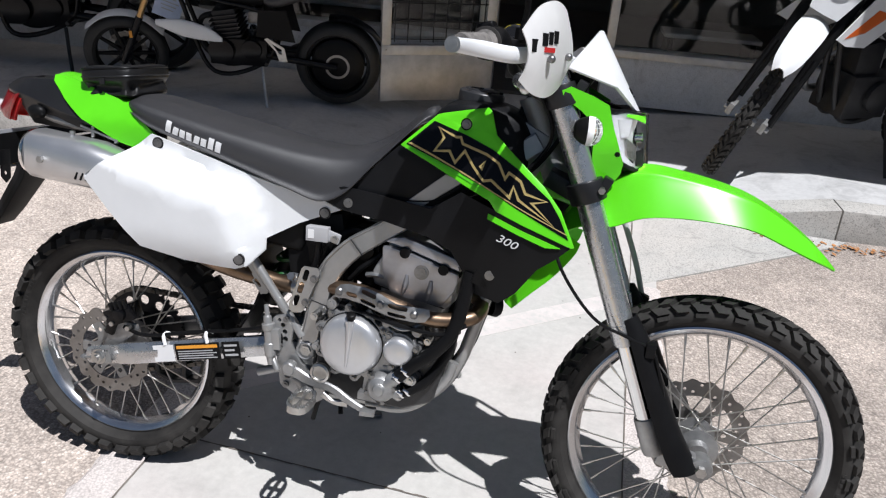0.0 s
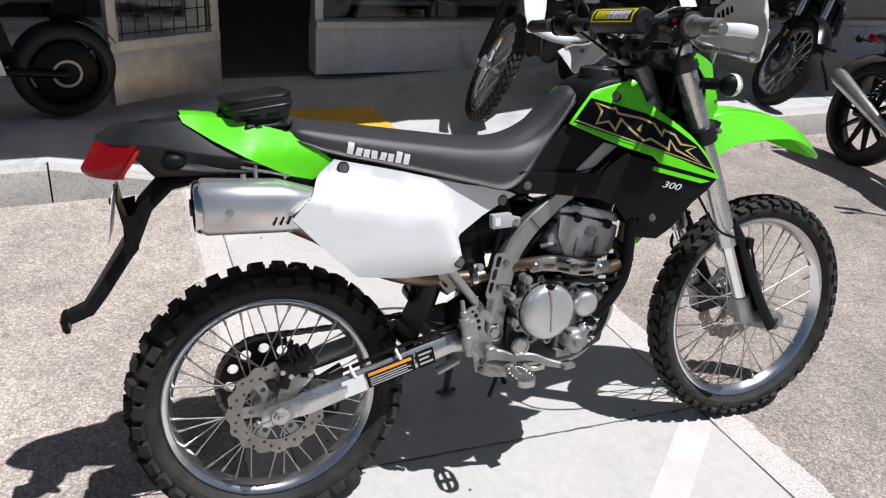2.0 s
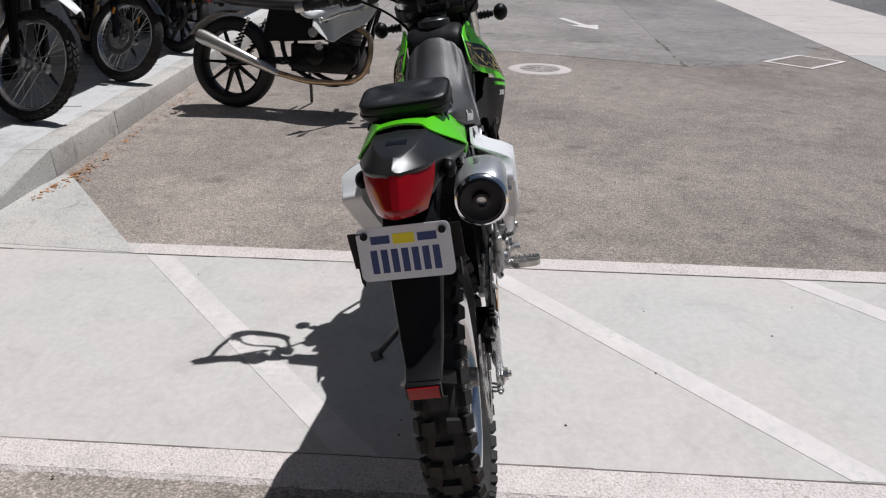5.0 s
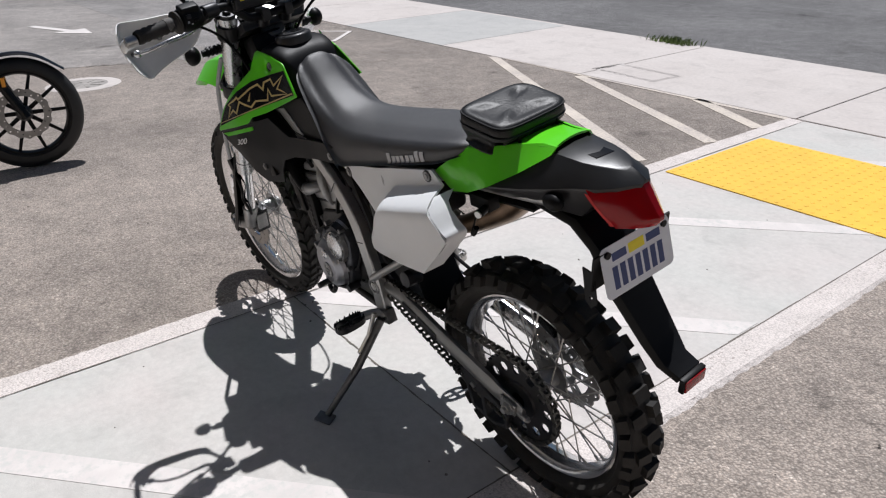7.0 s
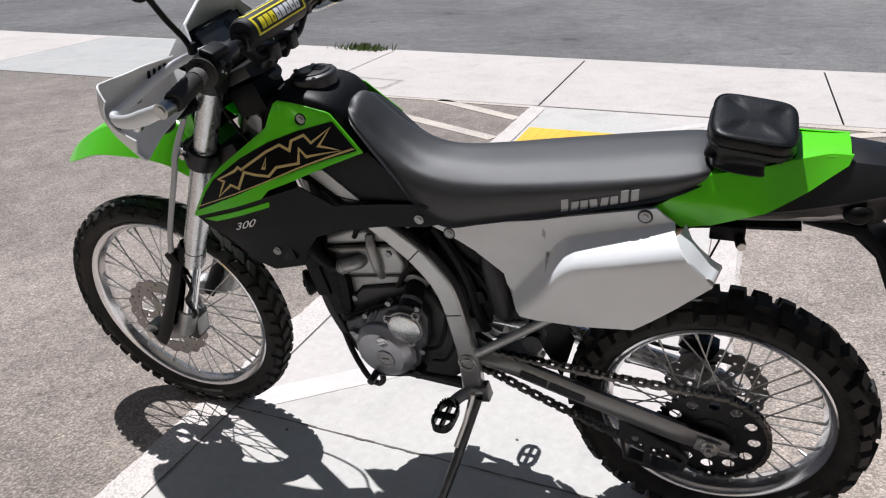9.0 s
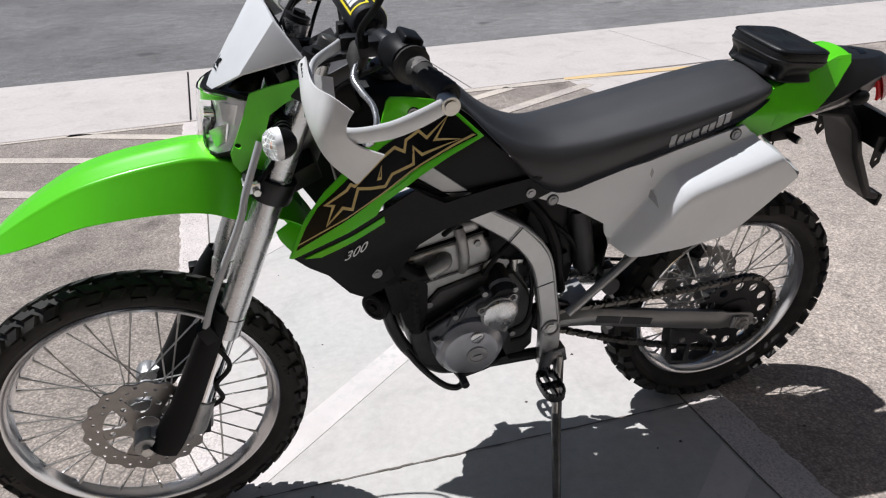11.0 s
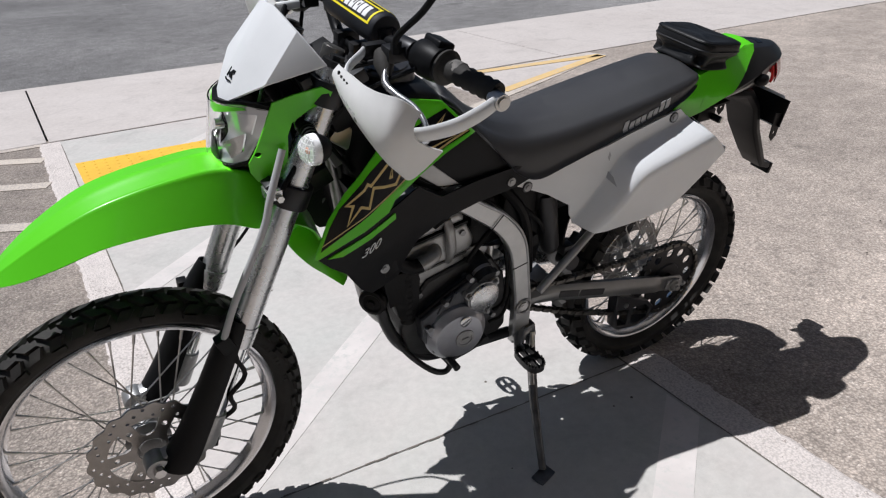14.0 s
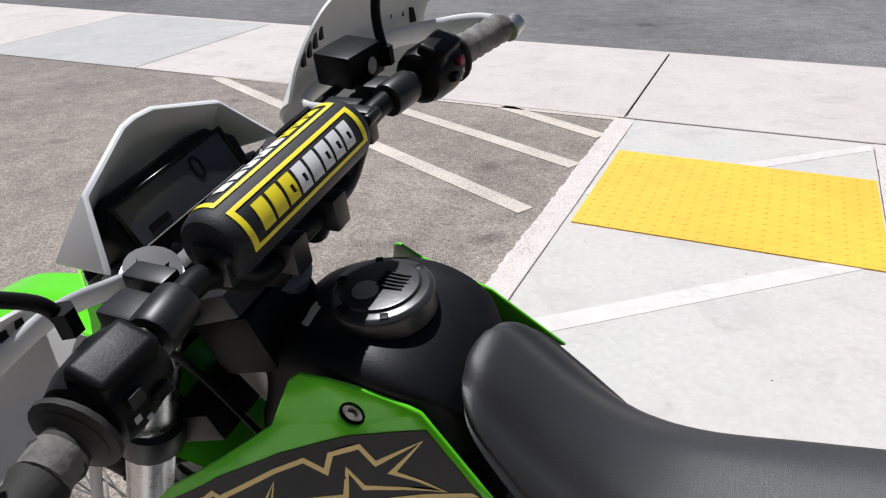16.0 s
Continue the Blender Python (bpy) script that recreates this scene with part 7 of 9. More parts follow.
# rear indicators and lock hanging on the left
for s in (-1, 1):
    ind = part("rear_indicator", G().tube([(-0.178, s * 0.06, 0.896), (-0.178, s * 0.085, 0.900)], 0.012, 10).ball((-0.178, s * 0.086, 0.900), 0.018, 14, (1.35, 0.75, 0.95)), "black", bike, "black stub of a rear indicator")
part("seat_lock", G().box((0.02, 0.085, 0.845), (0.06, 0.03, 0.03)).cyl((0.0, 0.10, 0.84), (-0.005, 0.125, 0.838), 0.009), "black", bike, bevel=0.004)
part("lock_barrel", G().cyl((-0.005, 0.124, 0.838), (-0.006, 0.128, 0.838), 0.0075), "steel", bike)
part("cable_stub", G().tube([(0.03, 0.09, 0.83), (0.045, 0.10, 0.79), (0.055, 0.10, 0.76), (0.04, 0.1, 0.78)], [0.002, 0.002, 0.006, 0.006], 8, 12), "black", bike)

# ---------------------------------------------------------------- fork, front fender, lamp, bars
def fk(z, off=0.0):
    """x of the fork leg's line at height z."""
    return 1.242 + (0.612 - z) * 0.428 + off


for s in (-1, 1):
    y = s * 0.104
    up = part("fork_tube", G().tube([(fk(1.13), y, 1.13), (fk(0.615), y, 0.615)], 0.0268, 24), "alu", bike, "satin aluminium fork tube", smooth=30)
    part("fork_collar", G().tube([(fk(0.64), y, 0.64), (fk(0.60), y, 0.60)], 0.0285, 24).tube([(fk(0.60), y, 0.60), (fk(0.596), y, 0.596)], 0.026, 24), "alu", up, smooth=30)
    part("fork_cap", G().tube([(fk(1.128), y, 1.128), (fk(1.14), y, 1.14)], 0.024, 20).tube([(fk(1.14), y, 1.14), (fk(1.148), y, 1.148)], 0.013, 6), "dark_metal", up)
    lowt = part("fork_slider", G().tube([(fk(0.62), y, 0.62), (fk(0.40), y, 0.40)], 0.0215, 20), "chrome", bike, "polished fork slider", smooth=30)
    part("axle_lug", G().tube([(fk(0.44), y, 0.44), (fk(0.36), y, 0.36)], 0.026, 16).box((1.41, y, 0.352), (0.11, 0.032, 0.05), (0, 14, 0)).cyl((1.447, y - s * 0.02, 0.349), (1.447, y + s * 0.022, 0.349), 0.026), "alu_matt", lowt, bevel=0.005)
    part("axle_end", G().cyl((1.447, y + s * 0.02, 0.349), (1.447, y + s * 0.034, 0.349), 0.012, seg=6), "steel", lowt)
    # guard over the slider
    gr = []
    for z, w, dx in ((0.655, 0.024, 0.018), (0.60, 0.036, 0.022), (0.52, 0.040, 0.024), (0.43, 0.044, 0.028), (0.37, 0.050, 0.034), (0.335, 0.050, 0.044)):
        row = []
        for k in range(9):
            a = radians(-100 + 200 * k / 8)
            row.append((fk(z) + dx + math.cos(a) * w * 0.9 - 0.004, y + s * (0.006 + math.sin(a) * w * 0.78), z + 0.012 * math.cos(a)))
        gr.append(row)
    part("fork_guard", G().shell(gr if s > 0 else [r[::-1] for r in gr][::1], 18, 14, 0.003), "black", bike, "black plastic fork guard", smooth=50)
for z, nm, r in ((0.905, "lower_clamp", 0.040), (1.088, "upper_clamp", 0.036)):
    g = G().box((fk(z) - 0.05, 0, z), (0.075, 0.19, 0.036 if z < 1 else 0.026), (0, 23, 0))
    for s in (-1, 1):
        g.tube([(fk(z + 0.02), s * 0.104, z + 0.02), (fk(z - 0.02), s * 0.104, z - 0.02)], r * 0.95, 20)
        g.box((fk(z) + 0.034, s * 0.104, z + 0.015), (0.02, 0.03, 0.04), (0, 23, 0))
    part(nm, g, "dark_metal", bike, "black triple clamp", bevel=0.003)
for s in (-1, 1):
    part("clamp_bolt", G().cyl((fk(0.905) + 0.03, s * 0.12, 0.915), (fk(0.905) + 0.03, s * 0.139, 0.915), 0.007, seg=6), "steel", bike)
part("steering_stem_nut", G().cyl((fk(1.09) - 0.06, 0, 1.095), (fk(1.1) - 0.062, 0, 1.112), 0.02, seg=6), "steel", bike)
# brake caliper and hose, left
fc = part("front_caliper", G().box((1.345, 0.075, 0.375), (0.065, 0.05, 0.085), (0, -10, 0)).cyl((1.345, 0.1, 0.39), (1.345, 0.108, 0.39), 0.018).cyl((1.345, 0.1, 0.355), (1.345, 0.108, 0.355), 0.018).box((1.39, 0.085, 0.37), (0.05, 0.02, 0.03)), "dark_metal", bike, "front brake caliper", bevel=0.005)
part("caliper_body", G().box((1.318, 0.078, 0.372), (0.02, 0.04, 0.06), (0, -10, 0)), "alu_matt", fc, bevel=0.004)
part("brake_line", G().tube([(fk(0.97) + 0.04, 0.115, 1.0), (fk(0.92) + 0.055, 0.135, 0.92), (fk(0.86) + 0.05, 0.140, 0.86), (fk(0.72) + 0.055, 0.135, 0.72), (fk(0.62) + 0.048, 0.13, 0.62)], 0.0068, 10, 30), "decal_grey", bike, "grey front brake line")
part("brake_line", G().tube([(fk(0.62) + 0.048, 0.13, 0.62), (fk(0.52) - 0.03, 0.135, 0.54), (1.285, 0.13, 0.49), (1.28, 0.12, 0.44), (1.32, 0.105, 0.405)], 0.0052, 8, 20), "black", bike)
part("line_bracket", G().tube([(fk(0.91), 0.104, 0.925), (fk(0.905), 0.104, 0.905)], 0.033, 18).box((fk(0.91) + 0.04, 0.115, 0.92), (0.03, 0.03, 0.02)), "alu", bike, "bright hose bracket", bevel=0.002)
part("line_clip", G().box((fk(0.62) + 0.04, 0.125, 0.622), (0.03, 0.026, 0.04), (0, 23, 0)), "black", bike, bevel=0.004)
# speed sensor cable, right
part("sensor_cable", G().tube([(1.06, -0.12, 0.83), (1.09, -0.15, 0.75), (1.17, -0.145, 0.655), (1.25, -0.135, 0.62), (1.30, -0.13, 0.60), (1.325, -0.128, 0.55), (1.365, -0.125, 0.44), (1.41, -0.12, 0.385)], 0.0036, 8, 50), "black", bike, "thin black sensor cable")
part("cable_clip", G().box((1.298, -0.128, 0.60), (0.02, 0.024, 0.03)), "black", bike, bevel=0.002)

# front fender
FEN = []
for x, zc, w, drop in ((1.052, 0.770, 0.062, 0.014), (1.068, 0.812, 0.070, 0.026), (1.098, 0.862, 0.080, 0.048), (1.142, 0.916, 0.089, 0.080), (1.18, 0.945, 0.092, 0.108), (1.235, 0.960, 0.094, 0.097), (1.30, 0.956, 0.094, 0.082), (1.38, 0.944, 0.096, 0.067), (1.45, 0.925, 0.093, 0.054), (1.52, 0.890, 0.079, 0.044), (1.575, 0.854, 0.058, 0.030), (1.612, 0.824, 0.034, 0.015), (1.638, 0.799, 0.009, 0.003)):
    FEN.append([(x, w * k, zc - drop * max(0.12 * min(1.0, abs(k) / 0.5), 0.12 + (abs(k) - 0.5) * 1.76)) for k in (1, 0.75, 0.56, 0.5, 0.44, 0.2, 0, -0.2, -0.44, -0.5, -0.56, -0.75, -1)])
part("front_fender", G().shell(FEN, 56, 48, 0.004), "green", bike, "lime green beak front fender", smooth=30)
# rear flap of the fender, a channel open towards the wheel
flap = [[(x0 + (x1 - x0) * abs(k) ** 2.5, w * k, z - 0.35 * (x1 - x0) * abs(k) ** 2.5) for k in (1, 0.86, 0.66, 0.4, 0, -0.4, -0.66, -0.86, -1)] for x0, x1, z, w in ((0.972, 0.994, 0.612, 0.036), (1.0, 1.034, 0.664, 0.048), (1.026, 1.076, 0.718, 0.058), (1.046, 1.112, 0.778, 0.064), (1.060, 1.122, 0.806, 0.066))]
part("fender_flap", G().shell(flap, 24, 24, 0.003), "green", bike, "lime green rear flap of the front fender", smooth=40)

# headlamp mask
MASK_O = [(1.134, 1.080), (1.10, 1.095), (1.056, 1.109), (1.040, 1.100), (1.046, 1.086), (1.08, 1.066), (1.106, 1.044), (1.114, 1.02), (1.116, 0.98), (1.122, 0.945), (1.14, 0.915), (1.166, 0.926), (1.178, 0.945), (1.180, 0.966), (1.166, 1.0), (1.150, 1.036)]
for s in (-1, 1):
    mask = part("lamp_mask", G().panel(MASK_O, lambda u, v, h, s=s: (u, s * (0.128 - 0.43 * (u - 1.056) - 0.10 * max(0.0, 0.985 - v) + 0.02 * max(0.0, 1.0 - abs(v - 1.0) / 0.05) * max(0.0, (u - 1.10) * 5) + h), v), 0.004, [circle(1.165, 0.985, 0.006, 8)], fine=0.02), "green", bike, "lime green headlamp mask", smooth=30)
part("mask_chin", G().shell([[(1.205 - 8.0 * y * y, y, 0.957), (1.175 - 5.0 * y * y, y, 0.938), (1.14 - 2.0 * y * y, y, 0.925)] for y in (-0.062, -0.04, 0.0, 0.04, 0.062)], 10, 8, 0.004), "black", bike)
LF = [(-0.092, 0.05), (-0.06, 0.057), (0.0, 0.05), (0.06, 0.057), (0.092, 0.05), (0.084, 0.0), (0.072, -0.045), (0.05, -0.058), (0.0, -0.062), (-0.05, -0.058), (-0.072, -0.045), (-0.084, 0.0)]
lpos = lambda u, v, h: (1.226 - 0.15 * v - 9.5 * u * u + h * 0.98, u, 1.015 + v + 0.16 * h)
hl = part("headlamp", G().panel(LF, lambda u, v, h: lpos(u, v, h - 0.055), 0.03, fine=0), "black_gloss", bike, "faceted clear headlamp", bevel=0.003)
part("bezel", G().panel([(u * 1.07, v * 1.08) for u, v in LF], lambda u, v, h: lpos(u, v, h - 0.03), 0.022, [[(u * 0.97, v * 0.97) for u, v in LF]], fine=0.05), "black", hl)
part("reflector", G().panel([(u * 0.96, v * 0.96) for u, v in LF], lambda u, v, h: lpos(u, v, h - 0.016 - 0.018 * (1 - min(1, (u / 0.07) ** 2 + (v / 0.055) ** 2))), 0.002, fine=0.012), "lamp_silver", hl, "bright reflector", smooth=60)
part("bulb_shield", G().cyl(lpos(0, 0.004, -0.033), lpos(0, 0.004, -0.013), 0.010), "chrome", hl)
for sg in (-1, 1):
    part("lamp_fin", G().panel([(0.0, -0.05), (0.046, -0.022), (0.05, -0.016), (0.004, -0.04)], lambda u, v, h, sg=sg: lpos(sg * u, v, h - 0.016), 0.004, fine=0.02), "chrome", hl)
    part("lamp_facet", G().panel([(0.030, -0.020), (0.062, 0.004), (0.060, -0.030), (0.046, -0.046)], lambda u, v, h, sg=sg: lpos(sg * u, v, h - 0.015), 0.003, fine=0.02), "chrome", hl)
    part("lamp_cell", G().panel([(0.052, 0.040), (0.074, 0.040), (0.070, 0.004), (0.058, 0.008)], lambda u, v, h, sg=sg: lpos(sg * u, v, h - 0.014), 0.003, fine=0.02), "lamp_silver", hl)
    # Green strip modelled to stand for the reflection in the lamp's chrome.
    part("lamp_lip", G().panel([(0.0, 0.036), (0.0, 0.047), (0.062, 0.051), (0.064, 0.047), (0.04, 0.040), (0.015, 0.033)], lambda u, v, h, sg=sg: lpos(sg * u, v, h - 0.010), 0.003, fine=0.02), "green", hl)
part("lamp_floor", G().panel([(-0.040, -0.022), (-0.040, -0.052), (0.0, -0.058), (0.026, -0.054), (0.010, -0.020), (-0.014, -0.016)], lambda u, v, h: lpos(u, v, h - 0.0135), 0.003, fine=0.02), "grey_plastic", hl)
lens = part("lens", G().panel(LF, lambda u, v, h: lpos(u, v, h - 0.004), 0.003, fine=0.03), "lens_clear", hl, "clear plastic lens", smooth=50)
lens.visible_shadow = False
# white fly screen, facetted
V_B, V_T, V_TL, V_S, V_L = (1.201, 0.0, 1.064), (1.098, 0.0, 1.222), (1.080, 0.094, 1.196), (1.045, 0.129, 1.144), (1.146, 0.103, 1.116)
g = G()
def fl(p): return (p[0], -p[1], p[2])
V_BS, V_TC = (1.194, 0.03, 1.068), (1.094, 0.02, 1.222)
outer = [V_BS, V_TC, V_TL, V_S, V_L]
vs = [V_B, V_T, V_BS, V_TC, V_TL, V_S, V_L]
vs = vs + [fl(p) for p in vs[2:]]
fs = [(0, 2, 3, 1), (2, 4, 3), (2, 6, 4), (6, 5, 4), (7, 0, 1, 8), (7, 8, 9), (7, 9, 11), (11, 9, 10)]
inner = [(x - 0.006, y * 0.975, z - 0.003) for x, y, z in vs]
n = len(vs)
rim = [0, 2, 6, 5, 4, 3, 1, 8, 9, 10, 11, 7]
fs2 = fs + [tuple(n + i for i in f[::-1]) for f in fs] + [(a, b_, n + b_, n + a) for a, b_ in zip(rim, rim[1:] + rim[:1])]
vis = part("fly_screen", G().add(vs + inner, fs2), "white", bike, "facetted white fly screen", smooth=20, bevel=0.003)
ept = lambda u, v, h: (1.1735 - v * 0.45 - 0.18 * abs(u) + h, u * 0.85 + 0.003, 1.1075 + v * 0.59 + h * 0.6)
part("emblem", G().panel([(-0.013, -0.011), (-0.007, -0.011), (-0.007, 0.012), (-0.013, 0.012)], ept, 0.0012, fine=0.006), "black", vis, "small black emblem")
part("emblem", G().panel([(-0.003, 0.0), (0.006, -0.010), (0.015, -0.010), (0.008, 0.0), (0.015, 0.004), (0.015, 0.011), (0.006, 0.011), (0.002, 0.004)], ept, 0.0012, fine=0.006), "black", vis)
part("emblem_bar", G().panel(rect(-0.013, -0.0185, 0.015, -0.0155), ept, 0.0012, fine=0.006), "black", vis)
part("screen_seal", G().tube([(1.03, 0.118, 1.118), (1.09, 0.104, 1.078), (1.16, 0.055, 1.062), (1.175, 0.0, 1.06), (1.16, -0.055, 1.062), (1.09, -0.104, 1.078), (1.03, -0.118, 1.118)], 0.009, 8, 40), "black", bike)
# dash
dash_at = pose(1.079, 0.0, 1.134, 0, -63, 0)
dsh = part("dash", G().panel([(-0.046, -0.088), (0.016, -0.094), (0.040, -0.066), (0.040, 0.066), (0.016, 0.094), (-0.046, 0.088)], lambda u, v, h: (u, v, h - 0.02), 0.04, fine=0), "black", bike, "black instrument pod", bevel=0.006, seg=3, at=dash_at, flip=True)
part("display_rim", G().panel(rect(-0.017, -0.080, 0.033, 0.080), lambda u, v, h: (u, v, h + 0.0195), 0.004, [rect(-0.013, -0.075, 0.029, 0.075)], fine=0), "black_gloss", dsh, bevel=0.001, seg=1)
part("display", G().box((0.008, 0, 0.0205), (0.042, 0.150, 0.002)), "lcd", dsh, "grey liquid crystal display", bevel=0.0006, seg=1)
part("display_edge", G().box((-0.0135, 0, 0.0238), (0.0012, 0.150, 0.0008)), "decal_grey", dsh)
for y in (0.05, 0.066):
    part("button", G().cyl((-0.033, y, 0.019), (-0.033, y, 0.024), 0.006, seg=14), "grey_plastic", dsh, bevel=0.001)
for k in range(6):
    part("pilot_lamp", G().cyl((-0.034, -0.07 + 0.014 * k, 0.019), (-0.034, -0.07 + 0.014 * k, 0.0215), 0.004, seg=10), "dark_metal", dsh)
cu = bpy.data.curves.new("digit", "FONT")
cu.body, cu.size, cu.extrude = "0", 0.034, 0.0003
tmp = new("digit", cu)
me = bpy.data.meshes.new_from_object(tmp)
bpy.data.objects.remove(tmp)
for v in me.vertices:
    u, w, d = v.co
    v.co = (0.002 + w, -0.018 - u, 0.0218 + d)
me.materials.append(M["black"])
part("digit", me, None, dsh, "dark digit 0")
part("digit", G().box((-0.004, 0.045, 0.0218), (0.007, 0.026, 0.0008)), "black", dsh)
part("ignition", G().cyl((0.99, 0.0, 1.09), (0.975, 0.0, 1.125), 0.021).tube([(0.976, 0, 1.122), (0.974, 0, 1.126)], 0.0175, 20), "steel", bike, "ignition lock")
part("mount_bracket", G().box((1.06, 0, 1.07), (0.06, 0.14, 0.09), (0, -10, 0)), "black", bike, bevel=0.01)

# handlebar
bar_pts = [(0.935, 0, 1.122), (0.935, 0.055, 1.122), (0.933, 0.085, 1.13), (0.930, 0.125, 1.165), (0.925, 0.16, 1.174), (0.91, 0.25, 1.174), (0.882, 0.40, 1.168)]
full = [(x, -y, z) for x, y, z in bar_pts[:0:-1]] + bar_pts
hb = part("handlebar", G().tube(full, 0.0112, 14, 70), "grey_plastic", bike, "dark tapered handlebar")
for s in (-1, 1):
    part("bar_clamp", G().cyl((0.955, s * 0.035, 1.095), (0.937, s * 0.035, 1.125), 0.018).box((0.935, s * 0.035, 1.124), (0.045, 0.024, 0.034)), "dark_metal", hb, bevel=0.003)
    part("pad_clamp", G().box((0.928, s * 0.116, 1.172), (0.03, 0.016, 0.036)).cyl((0.914, s * 0.105, 1.182), (0.914, s * 0.128, 1.182), 0.006), "dark_metal", hb, bevel=0.003)
pad = part("bar_pad", G().revolve([(-0.103, 0.0), (-0.103, 0.027), (-0.1, 0.0295), (-0.094, 0.031), (0.094, 0.031), (0.1, 0.0295), (0.103, 0.027), (0.103, 0.0)], (0.928, 0.016, 1.183), (0, 1, 0), 32), "foam", bike, "black bar pad with yellow and white blocks", smooth=50)
def pad_put(r):
    return lambda u, v, h: (0.928 + (r + h) * math.cos(v), 0.016 + u, 1.183 + (r + h) * math.sin(v))
for a0, flipu in ((radians(60), 1), (radians(150), -1)):
    o = rect(-0.09, a0 - 0.62, 0.09, a0 + 0.62)
    i_ = rect(-0.084, a0 - 0.50, 0.084, a0 + 0.50)
    part("pad_frame", G().panel(o, pad_put(0.0312), 0.0008, [i_], fine=0.02), "decal_yellow", pad, "yellow outline")
    for k in range(8):
        u0 = -0.074 + k * 0.0185
        sk = 0.003 * flipu
        pts = [(u0, a0 - 0.36), (u0 + 0.0145, a0 - 0.36), (u0 + 0.0145 - sk, a0 + 0.36), (u0 - sk, a0 + 0.36)]
        hole = [[(u0 + 0.005, a0 - 0.05), (u0 + 0.0095, a0 - 0.05), (u0 + 0.0095, a0 + 0.18), (u0 + 0.005, a0 + 0.18)]] if k in (0, 1, 2, 4, 5) else []
        yel = (k >= 5) if flipu < 0 else (k < 3)
        part("pad_block", G().panel(pts, pad_put(0.0312), 0.0008, hole, fine=0.02), "decal_yellow" if yel else "decal_white", pad)
for s in (-1, 1):
    d = Vector((0.882 - 0.91, s * 0.15, -0.006)).normalized()
    P = lambda k, s=s: (0.918 - 0.16 * (k - 0.2) - 0.25 * max(0.0, k - 0.25) * (k - 0.25), s * k, 1.174 - 0.035 * max(0.0, k - 0.25))
    gp = [P(0.285), P(0.290), P(0.293)] + [P(0.295 + 0.0085 * j) for j in range(12)] + [P(0.398)]
    gr_r = [0.024, 0.024, 0.017] + [0.0185 if j % 2 else 0.0158 for j in range(12)] + [0.0165]
    grip = part("grip", G().tube(gp, gr_r, 16), "grip_worn" if s < 0 else "rubber", hb, "ribbed rubber grip" + (" worn grey" if s < 0 else ""), smooth=40)
    part("grip_wear", G().tube([(p[0] - 0.002, p[1], p[2] + 0.0025) for p in (P(0.296), P(0.30), P(0.318), P(0.324))], [0.008, 0.0168, 0.0168, 0.008], 14), "grip_worn", grip, "worn grey patch")
    sw = part("switch_housing", G().tube([P(0.218), P(0.222), P(0.235), P(0.262), P(0.275), P(0.279)], [0.022, 0.028, 0.0315, 0.0315, 0.028, 0.022], 20), "black", hb, "black rounded switch housing", smooth=35)
    part("flange", G().tube([P(0.281), P(0.283), P(0.287), P(0.289)], [0.024, 0.0295, 0.0295, 0.024], 20), "rubber", sw)
    part("housing_lump", G().box((P(0.248)[0] - 0.012, s * 0.248, 1.198), (0.032, 0.05, 0.022), (0, -20, 0)), "black", sw, bevel=0.006, seg=3)
    part("switch", G().box((P(0.25)[0] - 0.030, s * 0.258, 1.183), (0.010, 0.012, 0.010), (0, 10, 0)), "dark_metal" if s > 0 else "red_switch", sw, bevel=0.002)
    part("switch", G().box((P(0.25)[0] - 0.031, s * 0.240, 1.172), (0.010, 0.014, 0.008), (0, 10, 0)), "black", sw, bevel=0.002)
    part("switch_symbol", G().box((P(0.25)[0] - 0.0322, s * 0.262, 1.170), (0.0012, 0.005, 0.005), (0, 5, 0)), "decal_grey", sw)
    part("switch_symbol", G().box((P(0.25)[0] - 0.0322, s * 0.254, 1.164), (0.0012, 0.004, 0.003), (0, 5, 0)), "decal_grey", sw)
    part("perch", G().tube([P(0.165), P(0.205)], 0.0185, 14).box((P(0.185)[0] + 0.025, s * 0.188, 1.172), (0.04, 0.03, 0.026)), "dark_metal", hb, bevel=0.004)
    lever = part("lever", G().tube([(0.960, s * 0.19, 1.160), (0.978, s * 0.215, 1.135), (0.974, s * 0.25, 1.125), (0.968, s * 0.30, 1.122), (0.974, s * 0.345, 1.114), (0.990, s * 0.372, 1.110)], [0.008, 0.0085, 0.0075, 0.0065, 0.006, 0.006], 10, 30, flat=0.75).ball((0.994, s * 0.378, 1.109), 0.0105, 12), "alu", hb, "bare metal lever", smooth=50)
    part("lever_boot", G().tube([(0.958, s * 0.165, 1.165), (0.965, s * 0.185, 1.155), (0.972, s * 0.205, 1.140)], [0.015, 0.018, 0.009], 12), "rubber", lever)
    # mirror
    if s > 0:
        stem = [(0.963, 0.224, 1.185), (0.966, 0.233, 1.215), (0.950, 0.282, 1.265), (0.940, 0.320, 1.314)]
        mc = (0.950, 0.318, 1.366)
    else:
        stem = [(0.955, -0.232, 1.185), (0.965, -0.245, 1.25), (0.955, -0.30, 1.33), (0.945, -0.36, 1.39)]
        mc = (0.945, -0.365, 1.44)
    mstem = part("mirror_stem", G().tube(stem, 0.0055, 10, 20).cyl(stem[0], (stem[0][0], stem[0][1], stem[0][2] + 0.02), 0.009, seg=6), "black", bike, "bent black mirror stem")
    mh = part("mirror_head", G().ball((0, 0, 0), 0.062, 24, (0.26, 1.0, 0.95)), "black", mstem, "round black mirror", at=pose(*mc, 0, 0, s * 16))
